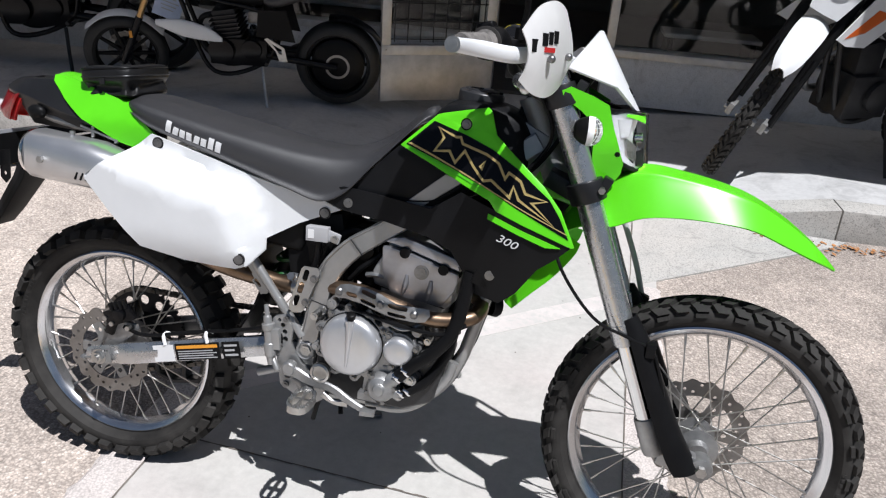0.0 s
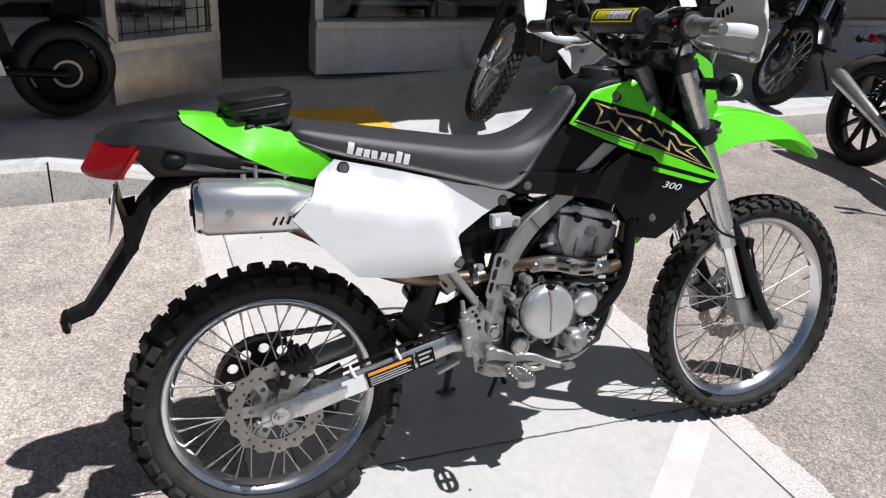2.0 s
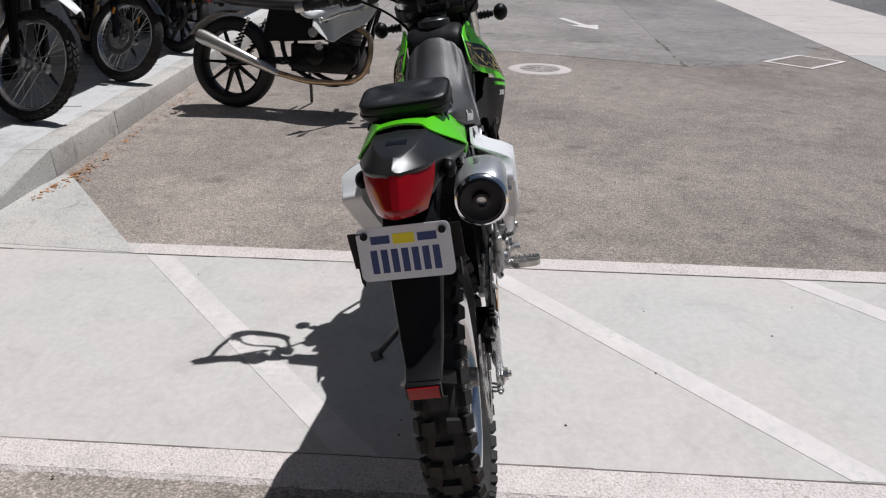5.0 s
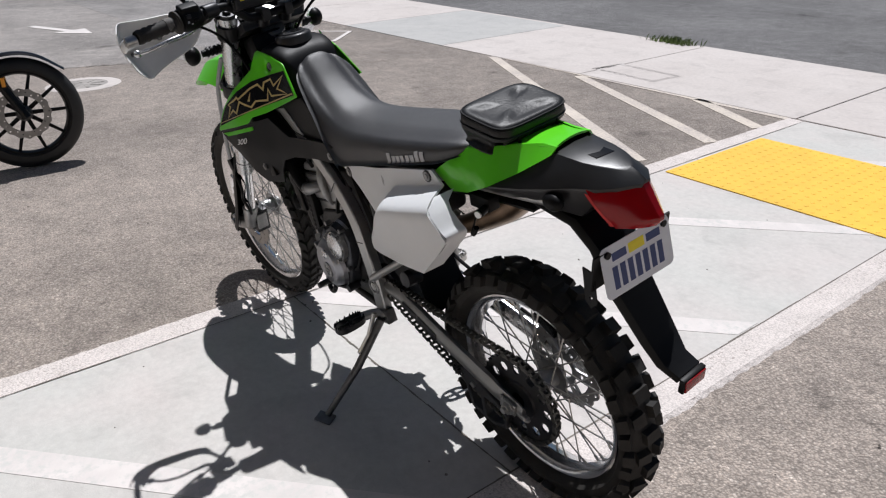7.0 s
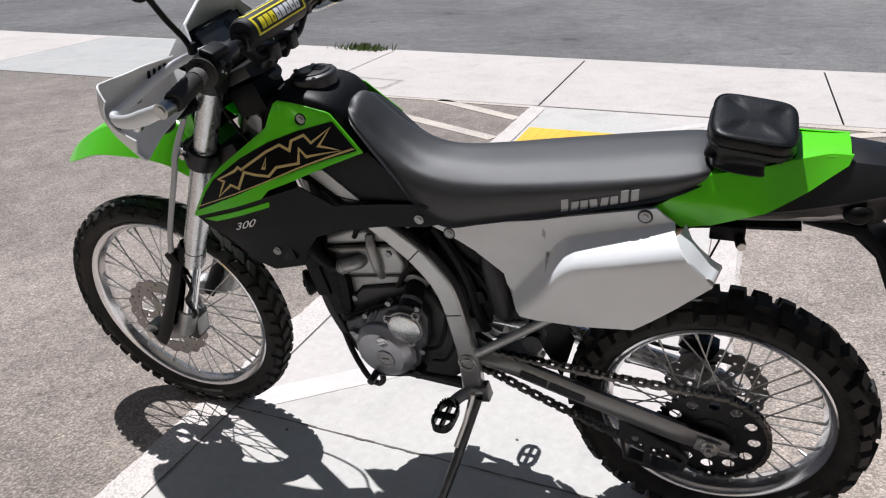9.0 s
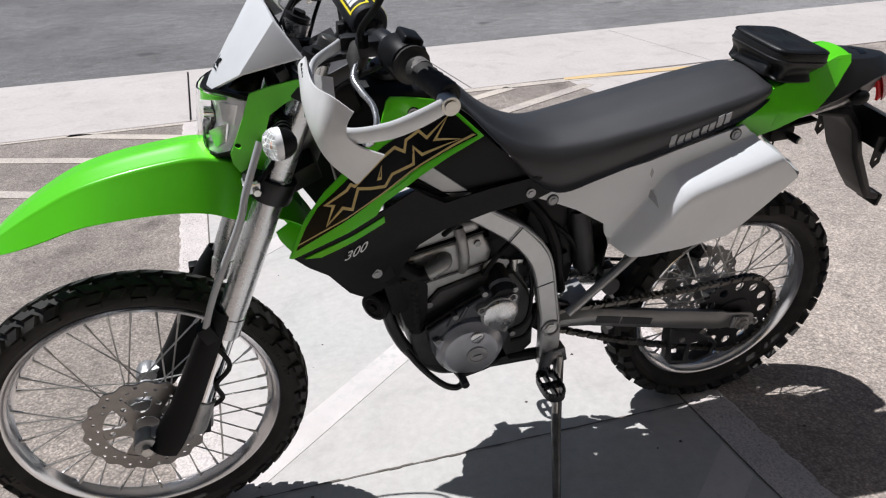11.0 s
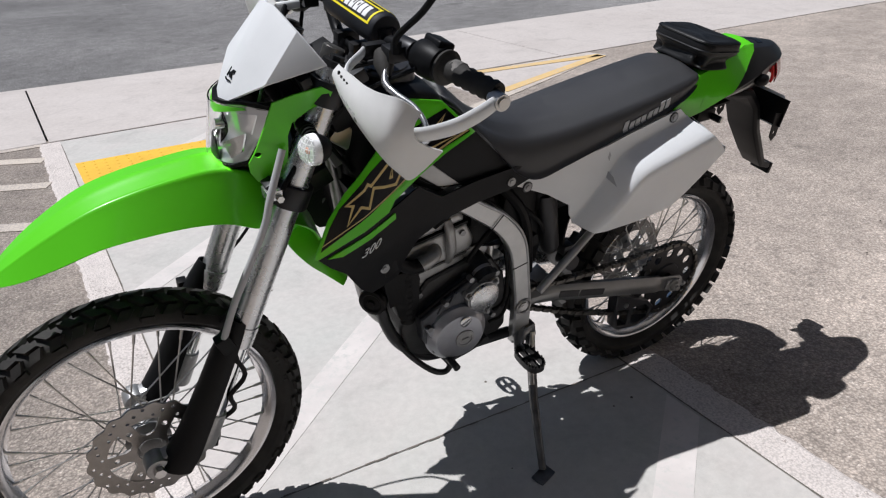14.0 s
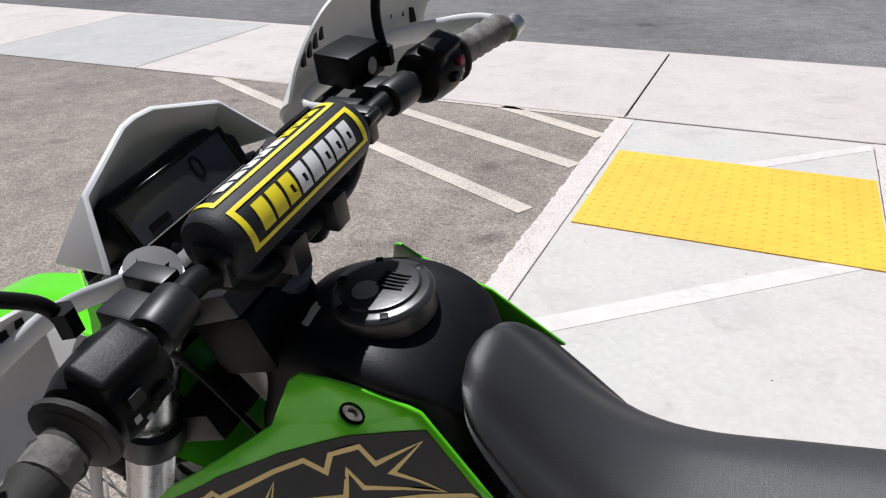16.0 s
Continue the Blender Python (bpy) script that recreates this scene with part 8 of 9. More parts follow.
    part("mirror_glass", G().revolve([(0.0, 0.054), (0.001, 0.0)], (-0.0165, 0, 0), (-1, 0, 0), 28), "mirror", mstem, at=pose(*mc, 0, 0, s * 16))
part("fluid_reservoir", G().box((0.985, -0.205, 1.196), (0.05, 0.058, 0.036), (0, 0, -10)), "black", hb, "black brake fluid reservoir", bevel=0.004)
part("sight_glass", G().cyl((0.958, -0.205, 1.194), (0.957, -0.205, 1.194), 0.009), "decal_grey", hb)
# hand guards: a bar and a shield on each side; the left one has slipped down
GB = {1: [(0.888, 0.412, 1.164), (0.93, 0.418, 1.150), (0.975, 0.412, 1.135), (1.026, 0.392, 1.128), (1.046, 0.33, 1.128), (1.040, 0.20, 1.150), (0.985, 0.15, 1.168)],
      -1: [(0.872, 0.405, 1.166), (0.92, 0.418, 1.164), (0.97, 0.402, 1.160), (1.012, 0.34, 1.165), (1.035, 0.24, 1.160), (1.03, 0.17, 1.158), (0.975, 0.14, 1.168)]}
def tuck(s, k):
    """How far a shield's section curls back at height k."""
    return 0.05 * (max(0.0, 0.62 - k) / 0.62) ** 2 + 0.04 * max(0.0, k - 0.7) if s > 0 else 0.048 * (k - 0.45) ** 2


GS = {1: [(0.185, 1.052, 1.128, 1.164), (0.22, 1.056, 1.088, 1.168), (0.26, 1.060, 1.070, 1.172), (0.30, 1.062, 1.058, 1.174), (0.335, 1.061, 1.044, 1.178), (0.362, 1.057, 1.036, 1.182), (0.388, 1.048, 1.062, 1.184), (0.405, 1.024, 1.098, 1.166)],
      -1: [(0.145, 1.040, 1.140, 1.170), (0.19, 1.046, 1.132, 1.205), (0.25, 1.045, 1.115, 1.236), (0.31, 1.036, 1.100, 1.250), (0.355, 1.024, 1.096, 1.250), (0.39, 1.008, 1.104, 1.236), (0.41, 0.990, 1.122, 1.200)]}
for s in (-1, 1):
    bars_ = [(x, s * y, z) for x, y, z in GB[s]]
    hgd = part("hand_guard", G().tube(bars_, [0.012, 0.0135, 0.0135, 0.012, 0.009, 0.009, 0.009], 12, 50, flat=0.5), "white", bike, "white hand guard with moulded shield")
    ex, ey, ez_ = GB[s][0]
    part("guard_end", G().cyl((ex, s * (ey - 0.014), ez_), (ex, s * (ey + 0.012), ez_), 0.0135).cyl((ex, s * (ey + 0.012), ez_), (ex, s * (ey + 0.015), ez_), 0.009), "steel", hgd)
    part("guard_mount", G().box((0.965, s * 0.148, 1.168), (0.04, 0.02, 0.022)), "dark_metal", hgd, bevel=0.003)
    rows = [[(x - tuck(s, k) + 0.004, s * y, zl + (zh - zl) * k) for k in (0, 0.25, 0.5, 0.75, 1)] for y, x, zl, zh in GS[s]]
    part("shield", G().shell(rows if s < 0 else rows[::-1], 36, 16, 0.003), "white_worn", hgd, "white plastic shield with tan mottling for its shade", smooth=50)
    for k in range(4):
        y = 0.205 + 0.014 * k
        gx, gl, gh = (float(np.interp(y, [a[0] for a in GS[s]], [a[i_] for a in GS[s]])) for i_ in (1, 2, 3))
        kz = 0.80
        part("vent", G().box((gx + 0.0045 - tuck(s, kz), s * y, gl + (gh - gl) * kz), (0.0035, 0.0065, 0.017 if s > 0 else 0.018), (0, -6, 0)), "black", hgd)
    part("shield_bolt", G().ball((1.045 if s > 0 else 1.030, s * 0.375, 1.10 if s > 0 else 1.16), 0.007, 10), "bolt_steel", hgd)
    part("shield_bolt", G().ball((1.062 if s > 0 else 1.052, s * 0.29, 1.118 if s > 0 else 1.165), 0.007, 10), "bolt_steel", hgd)
    def on_shield(y, kz, s=s):
        gx, gl, gh = (float(np.interp(y, [a[0] for a in GS[s]], [a[i_] for a in GS[s]])) for i_ in (1, 2, 3))
        slope = (float(np.interp(y + 0.01, [a[0] for a in GS[s]], [a[1] for a in GS[s]])) - gx) / 0.01
        return (gx + 0.0055 - tuck(s, kz), s * y, gl + (gh - gl) * kz), math.degrees(math.atan(slope)) * -s
    if s < 0:
        for k in range(4):
            p_, tz = on_shield(0.402 - 0.0165 * k, 0.64)
            part("mark", G().box((p_[0] + 0.002, p_[1], p_[2]), (0.004, 0.0135, 0.020), (0, -4, tz)), "black", hgd, "dark block of the faded maker's mark")
        p_, tz = on_shield(0.372, 0.515)
        part("mark", G().box((p_[0] + 0.0025, p_[1], p_[2]), (0.004, 0.032, 0.008), (0, 0, tz)), "decal_red", hgd, "red block")
    else:
        for k in range(5):
            p_, tz = on_shield(0.235 + 0.013 * k, 0.62)
            part("mark", G().box(p_, (0.0022, 0.009, 0.010), (0, -6, tz)), "decal_grey", hgd)
# front indicators
def oval(s, x, r, n=28):
    return [(x - 0.10 * r * math.cos(a), s * 0.205 + r * 0.90 * math.cos(a), 1.036 + r * 1.04 * math.sin(a)) for a in (2 * math.pi * k / n for k in range(n))]


for s in (-1, 1):
    fi = part("front_indicator", G().tube([(1.085, s * 0.10, 1.035), (1.090, s * 0.18, 1.036)], [0.012, 0.010], 12).loft([oval(s, x, r) for x, r in ((1.076, 0.008), (1.080, 0.016), (1.090, 0.023), (1.100, 0.0262))]), "black", bike, "front indicator with a clear lens on a ribbed stalk")
    for k in range(4):
        part("boot_rib", G().tube([(1.087 + 0.0015 * k, s * (0.125 + 0.012 * k), 1.036), (1.0875 + 0.0015 * k, s * (0.13 + 0.012 * k), 1.036)], 0.0145, 12), "black", fi)
    part("indicator_reflector", G().loft([oval(s, x, r) for x, r in ((1.1005, 0.0262), (1.108, 0.0255), (1.1125, 0.022), (1.114, 0.012))]), "lens_frost", fi, "pale faceted reflector", smooth=40)
    part("bulb", G().ball((1.113, s * 0.205, 1.036), 0.0065, 10, (0.5, 1, 1)), "bulb_amber", fi, "pale amber bulb")
    il = part("indicator_lens", G().loft([oval(s, x, r) for x, r in ((1.1015, 0.0268), (1.112, 0.0262), (1.120, 0.0228), (1.126, 0.0165), (1.129, 0.008))]), "lens_clear", fi, "clear ribbed lens")
    il.visible_shadow = False
    for k in range(7):
        o = (k - 3) / 3.6
        w = 0.0258 * math.sqrt(1 - o * o)
        dome = lambda q: 1.1135 + 0.0125 * max(0.0, 1 - q * q)
        for up in (0, 1):
            line_pts = []
            for j in range(9):
                e = (j - 4) / 4 * math.sqrt(1 - o * o)
                yy, zz = (o, e) if up else (e, o)
                line_pts.append((dome(math.hypot(yy, zz)) - 0.0015 - 0.10 * 0.0258 * yy * s, s * 0.205 + 0.0258 * 0.88 * yy, 1.036 + 0.0258 * 1.02 * zz))
            part("lens_rib", G().tube(line_pts, 0.0006, 5), "decal_white", il)
# cables round the steering head
for pts, r in (([(0.955, 0.19, 1.165), (1.02, 0.13, 1.13), (1.05, 0.06, 1.06), (1.0, 0.05, 0.95), (0.93, 0.07, 0.88)], 0.0048), ([(0.95, -0.2, 1.165), (1.03, -0.13, 1.14), (1.06, -0.06, 1.05), (1.01, -0.06, 0.94), (0.92, -0.07, 0.86)], 0.0048), ([(0.94, -0.23, 1.16), (0.99, -0.14, 1.10), (1.03, -0.08, 1.0), (0.97, -0.08, 0.9)], 0.004), ([(0.94, 0.25, 1.165), (1.0, 0.15, 1.09), (1.035, 0.09, 1.0), (0.98, 0.08, 0.9)], 0.004), ([(0.985, -0.19, 1.18), (1.05, -0.09, 1.13), (1.09, 0.03, 1.06), (1.10, 0.11, 0.98), (1.14, 0.13, 0.93)], 0.0052)):
    part("cable", G().tube(pts, r, 8, 30), "black", bike, "black control cable")
part("wiring_boot", G().box((0.985, 0.03, 1.03), (0.08, 0.1, 0.07), (0, 20, 0)), "black", bike, bevel=0.015)

# ---------------------------------------------------------------- soft tool bag on the tail
BAGM = BIKE @ pose(0.008, 0.0, 0.953, 0, -7.5, 0)
bag = thing("tool_bag", BAGM, "small black leather zip bag strapped behind the seat", "bag")


def bag_sec(z, a, b_, cx=0.0, fold=0.0):
    out = []
    for k in range(48):
        t = 2 * math.pi * k / 48
        f = 1 + fold * (0.5 * math.sin(5 * t + 40 * z) + 0.5 * math.sin(9 * t - 70 * z))
        out.append((cx + f * a * math.copysign(abs(math.cos(t)) ** 0.42, math.cos(t)), f * b_ * math.copysign(abs(math.sin(t)) ** 0.42, math.sin(t)), z + 0.05 * fold * math.sin(3 * t + 1)))
    return out


part("body", G().loft([bag_sec(0.002, 0.056, 0.074, 0, 0.03), bag_sec(0.008, 0.064, 0.086, 0.002, 0.06), bag_sec(0.016, 0.060, 0.082, 0.003, 0.11), bag_sec(0.025, 0.057, 0.079, 0.003, 0.13), bag_sec(0.033, 0.062, 0.085, 0.001, 0.07), bag_sec(0.040, 0.069, 0.092, 0, 0.02), bag_sec(0.046, 0.071, 0.093, 0, 0.008), bag_sec(0.060, 0.071, 0.093, 0, 0.008), bag_sec(0.069, 0.068, 0.090, 0, 0.01), bag_sec(0.0735, 0.060, 0.081, 0, 0.015), bag_sec(0.0725, 0.042, 0.057, 0, 0.07), bag_sec(0.073, 0.015, 0.02)], 56, 84), "leather", bag, smooth=60)
part("piping", G().tube(bag_sec(0.068, 0.0695, 0.0915) + bag_sec(0.068, 0.0695, 0.0915)[:1], 0.0026, 6), "black", bag)
part("zip", G().tube(bag_sec(0.050, 0.0716, 0.0936) + bag_sec(0.050, 0.0716, 0.0936)[:1], 0.0022, 6), "dark_metal", bag)
part("zip_pull", G().box((0.0, -0.0945, 0.040), (0.012, 0.003, 0.014)), "dark_metal", bag)
for y in (-0.05, 0.05):
    part("strap", G().tube([(-0.066, y, 0.004), (-0.071, y, 0.03), (-0.069, y, 0.05)], 0.004, 6, 10, flat=0.5), "black", bag)

# ---------------------------------------------------------------- the shop front
M["bulkhead"] = concrete_mat("painted_bulkhead", (0.60, 0.63, 0.68), (0.70, 0.71, 0.73), 0.35, 0.15, 0.4)
M["frame_metal"] = mk("anodised_frame", (0.55, 0.55, 0.55), 0.45, 0.4, var=0.15, scale=20)
M["kick"] = mk("kick_plate", (0.46, 0.455, 0.45), 0.42, 0.5, var=0.25, scale=12, rv=0.3)
# Dark base colour carries the gloom of the unlit shop room.
M["inside"] = mk("unlit_room_tone", (0.10, 0.095, 0.09), 0.9, var=0.2, scale=3)
# Pale paint on unseen surfaces, chosen to bounce light under the canopy.
M["soffit"] = mk("pale_bounce_paint", (0.72, 0.72, 0.73), 0.9, var=0.1, scale=4)
M["orange"] = mk("orange_plastic", (0.62, 0.12, 0.015), 0.4, var=0.06)
M["tank_silver"] = mk("silver_tank_paint", (0.55, 0.56, 0.58), 0.2, 0.3, var=0.04, scale=5, rv=0.08, coat=0.4)
M["paper"] = mk("paper_tag", (0.55, 0.62, 0.78), 0.8, var=0.06, scale=30)
M["gold_fork"] = mk("gold_anodised", (0.50, 0.32, 0.14), 0.32, 0.9, var=0.08)
M["tread"] = mk("road_tyre", (0.013, 0.013, 0.013), 0.6, var=0.3, scale=30, bump=0.2)
M["pane"] = clear_mat("window_glass", (0.93, 0.96, 0.95), 0.02, 1.0)

SHOP = pose(1.3, 2.35, 0, 0, 0, 6.5)
TOPZ = 0.15


def shop_root(name, label, category):
    t = thing(name, SHOP, label, category, kind="structure")
    return t


def front_z(u):
    return float(np.interp(u, [-2.0, -1.28, 0.02, 0.95], [TOPZ, 0.0, 0.0, TOPZ]))


# raised walk with a ramp cut into it
us = [-14, -8, -4, -2.0, -1.64, -1.28, -1.27, -0.63, 0.02, 0.03, 0.5, 0.95, 2, 4, 8, 16]
vs_ = [0.10, 0.4, 0.75, 1.1, 1.53, 1.82]
rows = [[(u, v, front_z(u) + (TOPZ - front_z(u)) * min(1.0, max(0.0, (v - 0.10) / 2.5)) - 0.002) for u in us] for v in vs_]
walk_floor = part("shop_walk", G().grid(rows), "shop_walk", smooth=0)
walk_floor.matrix_basis = SHOP
tagged(walk_floor, "shaded grey concrete walk in front of the shop", "walkway", kind="structure")
kerb = shop_root("kerb", "pale concrete kerb with stained face, ramped down at the yellow pad", "kerb")
for a, b_ in ((-12.8, -11), (-11, -9.2), (-9.2, -7.4), (-7.4, -5.6), (-5.6, -3.8), (-3.8, -2.0), (-2.0, -1.28), (0.02, 0.95), (0.95, 1.87), (1.87, 4.11), (4.11, 6.35), (6.35, 8.15), (8.15, 10), (10, 11.8), (11.8, 13.6)):
    a2, b2 = a + 0.004, b_ - 0.004
    za, zb = front_z(a), front_z(b_)
    if a < 0:
        f0 = f1 = -0.03
    else:
        f0, f1 = -0.03 - 0.05 * min(1, a / 0.95), -0.03 - 0.05 * min(1, b_ / 0.95)
    g = G().add([(a2, f0, -0.02), (b2, f1, -0.02), (b2, 0.10, -0.02), (a2, 0.10, -0.02), (a2, f0 + 0.012, za + 0.001), (b2, f1 + 0.012, zb + 0.001), (b2, 0.10, zb + 0.001), (a2, 0.10, za + 0.001)],
                [(3, 2, 1, 0), (4, 5, 6, 7), (0, 1, 5, 4), (1, 2, 6, 5), (2, 3, 7, 6), (3, 0, 4, 7)])
    part("kerb_stone", g, "kerb", kerb, smooth=30, bevel=0.008 if za + zb > 0.2 else 0.0)
SI = SHOP.inverted()
def ramp_z(x, y):
    p = SI @ Vector((x, y, 0))
    return TOPZ * min(1.0, max(0.0, (p.y - 0.10) / 2.5))
def sw(u, v):
    p = SHOP @ Vector((u, v, 0))
    return (p.x, p.y)
tactile("tactile_pad", [sw(-0.015, 0.125), sw(-1.235, 0.125), sw(-1.235, 1.04), sw(-0.015, 1.04)], "yellow tactile warning pad on the ramp, half in shade", ramp_z)
drain = shop_root("drain", "galvanised slotted drain channel at the foot of the ramp", "drain")
part("channel", G().panel(rect(-1.28, -0.01, 0.02, 0.115), flat_at(-0.005), 0.003, fine=0), "joint", drain)
gg = G()
for k in range(62):
    gg.box((-1.265 + k * 0.0207, 0.052, 0.004), (0.0085, 0.104, 0.006))
for v in (0.004, 0.03, 0.052, 0.078, 0.1):
    gg.box((-0.63, v, 0.0045), (1.28, 0.007, 0.006))
tagged(part("grating", gg, "grate", drain, smooth=0), kind="stuff")
for u in (2.0, 3.6):
    part("walk_joint", G().box((u, 0.85, TOPZ - 0.0005), (0.007, 1.3, 0.002)), "joint", walk_floor, smooth=0)

# shop wall: bulkhead, frames, glass, door opening, lintel
wall = shop_root("wall_shop", "shop front with painted bulkhead and large dark windows", "wall")
W0 = 1.66
for u0, u1 in ((-0.20, 14.0), (-14.0, -1.03)):
    part("bulkhead", G().box(((u0 + u1) / 2, W0 + 0.09, TOPZ + 0.155), (u1 - u0, 0.18, 0.33)), "bulkhead", wall, "peeling blue-white painted bulkhead", bevel=0.006)
    part("sill", G().box(((u0 + u1) / 2, W0 + 0.075, TOPZ + 0.345), (u1 - u0, 0.19, 0.05)), "frame_metal", wall, bevel=0.004)
    n = max(1, round((u1 - u0) / 1.75))
    for k in range(n + 1):
        u = u0 + (u1 - u0) * k / n
        part("mullion", G().box((u + (0.03 if k == 0 else (-0.03 if k == n else 0)), W0 + 0.08, TOPZ + 1.2), (0.06, 0.12, 2.4)), "frame_metal", wall, bevel=0.003)
    for k in range(n):
        a, b_ = u0 + (u1 - u0) * k / n + 0.05, u0 + (u1 - u0) * (k + 1) / n - 0.05
        pane = part("pane", G().box(((a + b_) / 2, W0 + 0.09, TOPZ + 1.37), (b_ - a, 0.006, 2.0)), "pane", wall, "dark window pane")
        pane.visible_shadow = False
part("lintel", G().box((0, W0 + 0.1, TOPZ + 2.75), (28, 0.2, 0.75)), "soffit", wall)
part("door_post", G().box((-1.0, W0 + 0.08, TOPZ + 1.1), (0.07, 0.12, 2.2)), "frame_metal", wall, bevel=0.003)
# Made-up room shell; floor and walls are coloured dark instead of being unlit.
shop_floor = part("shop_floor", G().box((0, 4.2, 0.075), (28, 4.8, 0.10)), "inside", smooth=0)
shop_floor.matrix_basis = SHOP
tagged(shop_floor, "floor inside the shop, coloured dark for the unlit room", "floor", kind="structure")
room = shop_root("shop_interior", "made-up room behind the windows, coloured dark for its shade", "room")
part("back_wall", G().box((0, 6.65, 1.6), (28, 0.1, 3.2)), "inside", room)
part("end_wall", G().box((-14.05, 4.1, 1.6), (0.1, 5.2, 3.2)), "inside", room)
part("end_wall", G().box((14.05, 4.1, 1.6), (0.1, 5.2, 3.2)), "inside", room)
# Invented shelves fill the room behind the glass.
for u in (0.6, 1.5, 2.6, 4.2, -2.2, -3.4):
    cbt = thing("display_counter", SHOP @ pose(u, 2.35, TOPZ), "made-up low shelf filling the dark room behind the shop window", "shelf", "display shelves")
    part("top", G().box((0, 0, 0.42), (0.7, 0.35, 0.03)), "kick", cbt, bevel=0.004)
    for sx in (-0.3, 0.3):
        part("leg", G().box((sx, 0, 0.2), (0.04, 0.3, 0.4)), "dark_metal", cbt)
roof = G().box((0, 3.6, 3.35), (28, 6.2, 0.14))
# Canopy out of view; eave steps are shaped to cast the walk's shade edge.
eave = [(-14.0, -0.58), (-0.66, -0.58), (-0.66, -0.315), (0.155, -0.285), (0.155, -0.185), (0.285, -0.185), (0.285, -0.075), (0.955, -0.065), (1.285, -0.205), (2.335, -0.345), (3.635, -0.385), (4.935, -0.465), (14.0, -0.58), (14.0, 1.65), (-14.0, 1.65)]
roof.panel(eave, lambda u, v, h: (u, v, 2.79 + h), 0.12, fine=0)
rf_ = part("ceiling", roof, "soffit")
rf_.matrix_basis = SHOP
tagged(rf_, "flat soffit of the shop canopy", "ceiling", kind="structure")

# open security door with kick plate and wire grille
h0, h1 = Vector((0.20, 3.56, 0)), Vector((-0.43, 3.14, 0))
ga = math.degrees(math.atan2((h1 - h0).y, (h1 - h0).x))
gate = thing("security_door", pose(h0.x, h0.y, 0.165, 0, 0, ga), "open metal shop door with kick plate and wire grille", "door")
GW = (h1 - h0).length
part("stile", G().box((0.03, 0, 1.02), (0.06, 0.045, 2.04)), "frame_metal", gate, bevel=0.003)
part("stile", G().box((GW - 0.03, 0, 1.02), (0.06, 0.045, 2.04)), "frame_metal", gate, bevel=0.003)
part("kick_plate", G().box((GW / 2, 0, 0.155), (GW, 0.05, 0.30)), "kick", gate, "scuffed metal kick plate", bevel=0.004)
part("rail", G().box((GW / 2, 0.002, 0.33), (GW, 0.052, 0.06)), "frame_metal", gate, bevel=0.003)
part("rail", G().box((GW / 2, 0, 2.0), (GW, 0.045, 0.08)), "frame_metal", gate, bevel=0.003)
for k in range(8):
    part("grille_bar", G().cyl((0.08 + k * (GW - 0.16) / 7, 0.03, 0.38), (0.08 + k * (GW - 0.16) / 7, 0.03, 1.95), 0.004, seg=6), "dark_metal", gate)
for k in range(15):
    part("grille_bar", G().cyl((0.06, 0.03, 0.40 + k * 0.11), (GW - 0.06, 0.03, 0.40 + k * 0.11), 0.004, seg=6), "dark_metal", gate)
dp = part("pane", G().box((GW / 2, -0.004, 1.17), (GW - 0.12, 0.005, 1.58)), "pane", gate)
dp.visible_shadow = False
for u in (0.03, GW - 0.03):
    part("screw", G().ball((u, 0.03, 0.33), 0.006, 8), "steel", gate)


# ---------------------------------------------------------------- other motorcycles
def cast_wheel(parent, name, c, R, w, rr, n=10):
    at = Matrix.Translation(c)
    hw = w * 0.38
    rim = part(name, G().revolve([(-hw, rr), (-hw, rr - 0.012), (-hw * 0.5, rr - 0.02), (hw * 0.5, rr - 0.02), (hw, rr - 0.012), (hw, rr)], seg=56), "black", parent, "black cast wheel", at=at)
    prof = [(-hw, rr - 0.002)] + [(w / 2 * math.sin(f), rr + 0.01 + (R - rr - 0.01) * max(0.0, math.cos(f)) ** 0.7) for f in (radians(x) for x in range(-90, 91, 15))] + [(hw, rr - 0.002)]
    part("tyre", G().revolve(prof, seg=64), "tread", rim, "black road tyre", smooth=50)
    part("hub", G().revolve([(-0.07, 0), (-0.07, 0.03), (-0.04, 0.045), (0.04, 0.045), (0.07, 0.03), (0.07, 0)], seg=24), "dark_metal", rim)
    sp = G().loft([[(0.03, y, z) for y, z in ((-0.02, -0.012), (0.02, -0.012), (0.02, 0.012), (-0.02, 0.012))], [(rr - 0.012, y, z) for y, z in ((-0.012, -0.008), (0.012, -0.008), (0.012, 0.008), (-0.012, 0.008))]]).data("cast_spoke", "black")
    for k in range(n):
        part("cast_spoke", sp, None, rim, at=pose(0, 0, 0, 0, 360 * k / n, 0))
    return rim


def loft_x(secs, nu=30, nv=28):
    """Rounded body along x: (x, z centre, half height, half width)."""
    return G().loft([[(x, w * math.copysign(abs(math.cos(t)) ** 0.8, math.cos(t)), z + h * math.copysign(abs(math.sin(t)) ** 0.8, math.sin(t))) for t in (2 * math.pi * k / 20 for k in range(20))] for x, z, h, w in secs], nu, nv)


def steered(parts, x0, z0, angle):
    """Turns the front parts about the steering axis."""
    ax_ = Vector((-0.42, 0, 0.9)).normalized()
    S = Matrix.Translation((x0, 0, z0)) @ Matrix.Rotation(radians(angle), 4, ax_) @ Matrix.Translation((-x0, 0, -z0))
    for o in parts:
        o.matrix_basis = S @ o.matrix_basis


FRONT = ("front_wheel", "fork_tube", "fork_guard", "axle_clamp", "front_fender", "number_board", "lamp", "hand_guard", "handlebar", "fork_slider", "gaiter", "reflector", "mirror", "headlamp", "grip", "brake_disc")


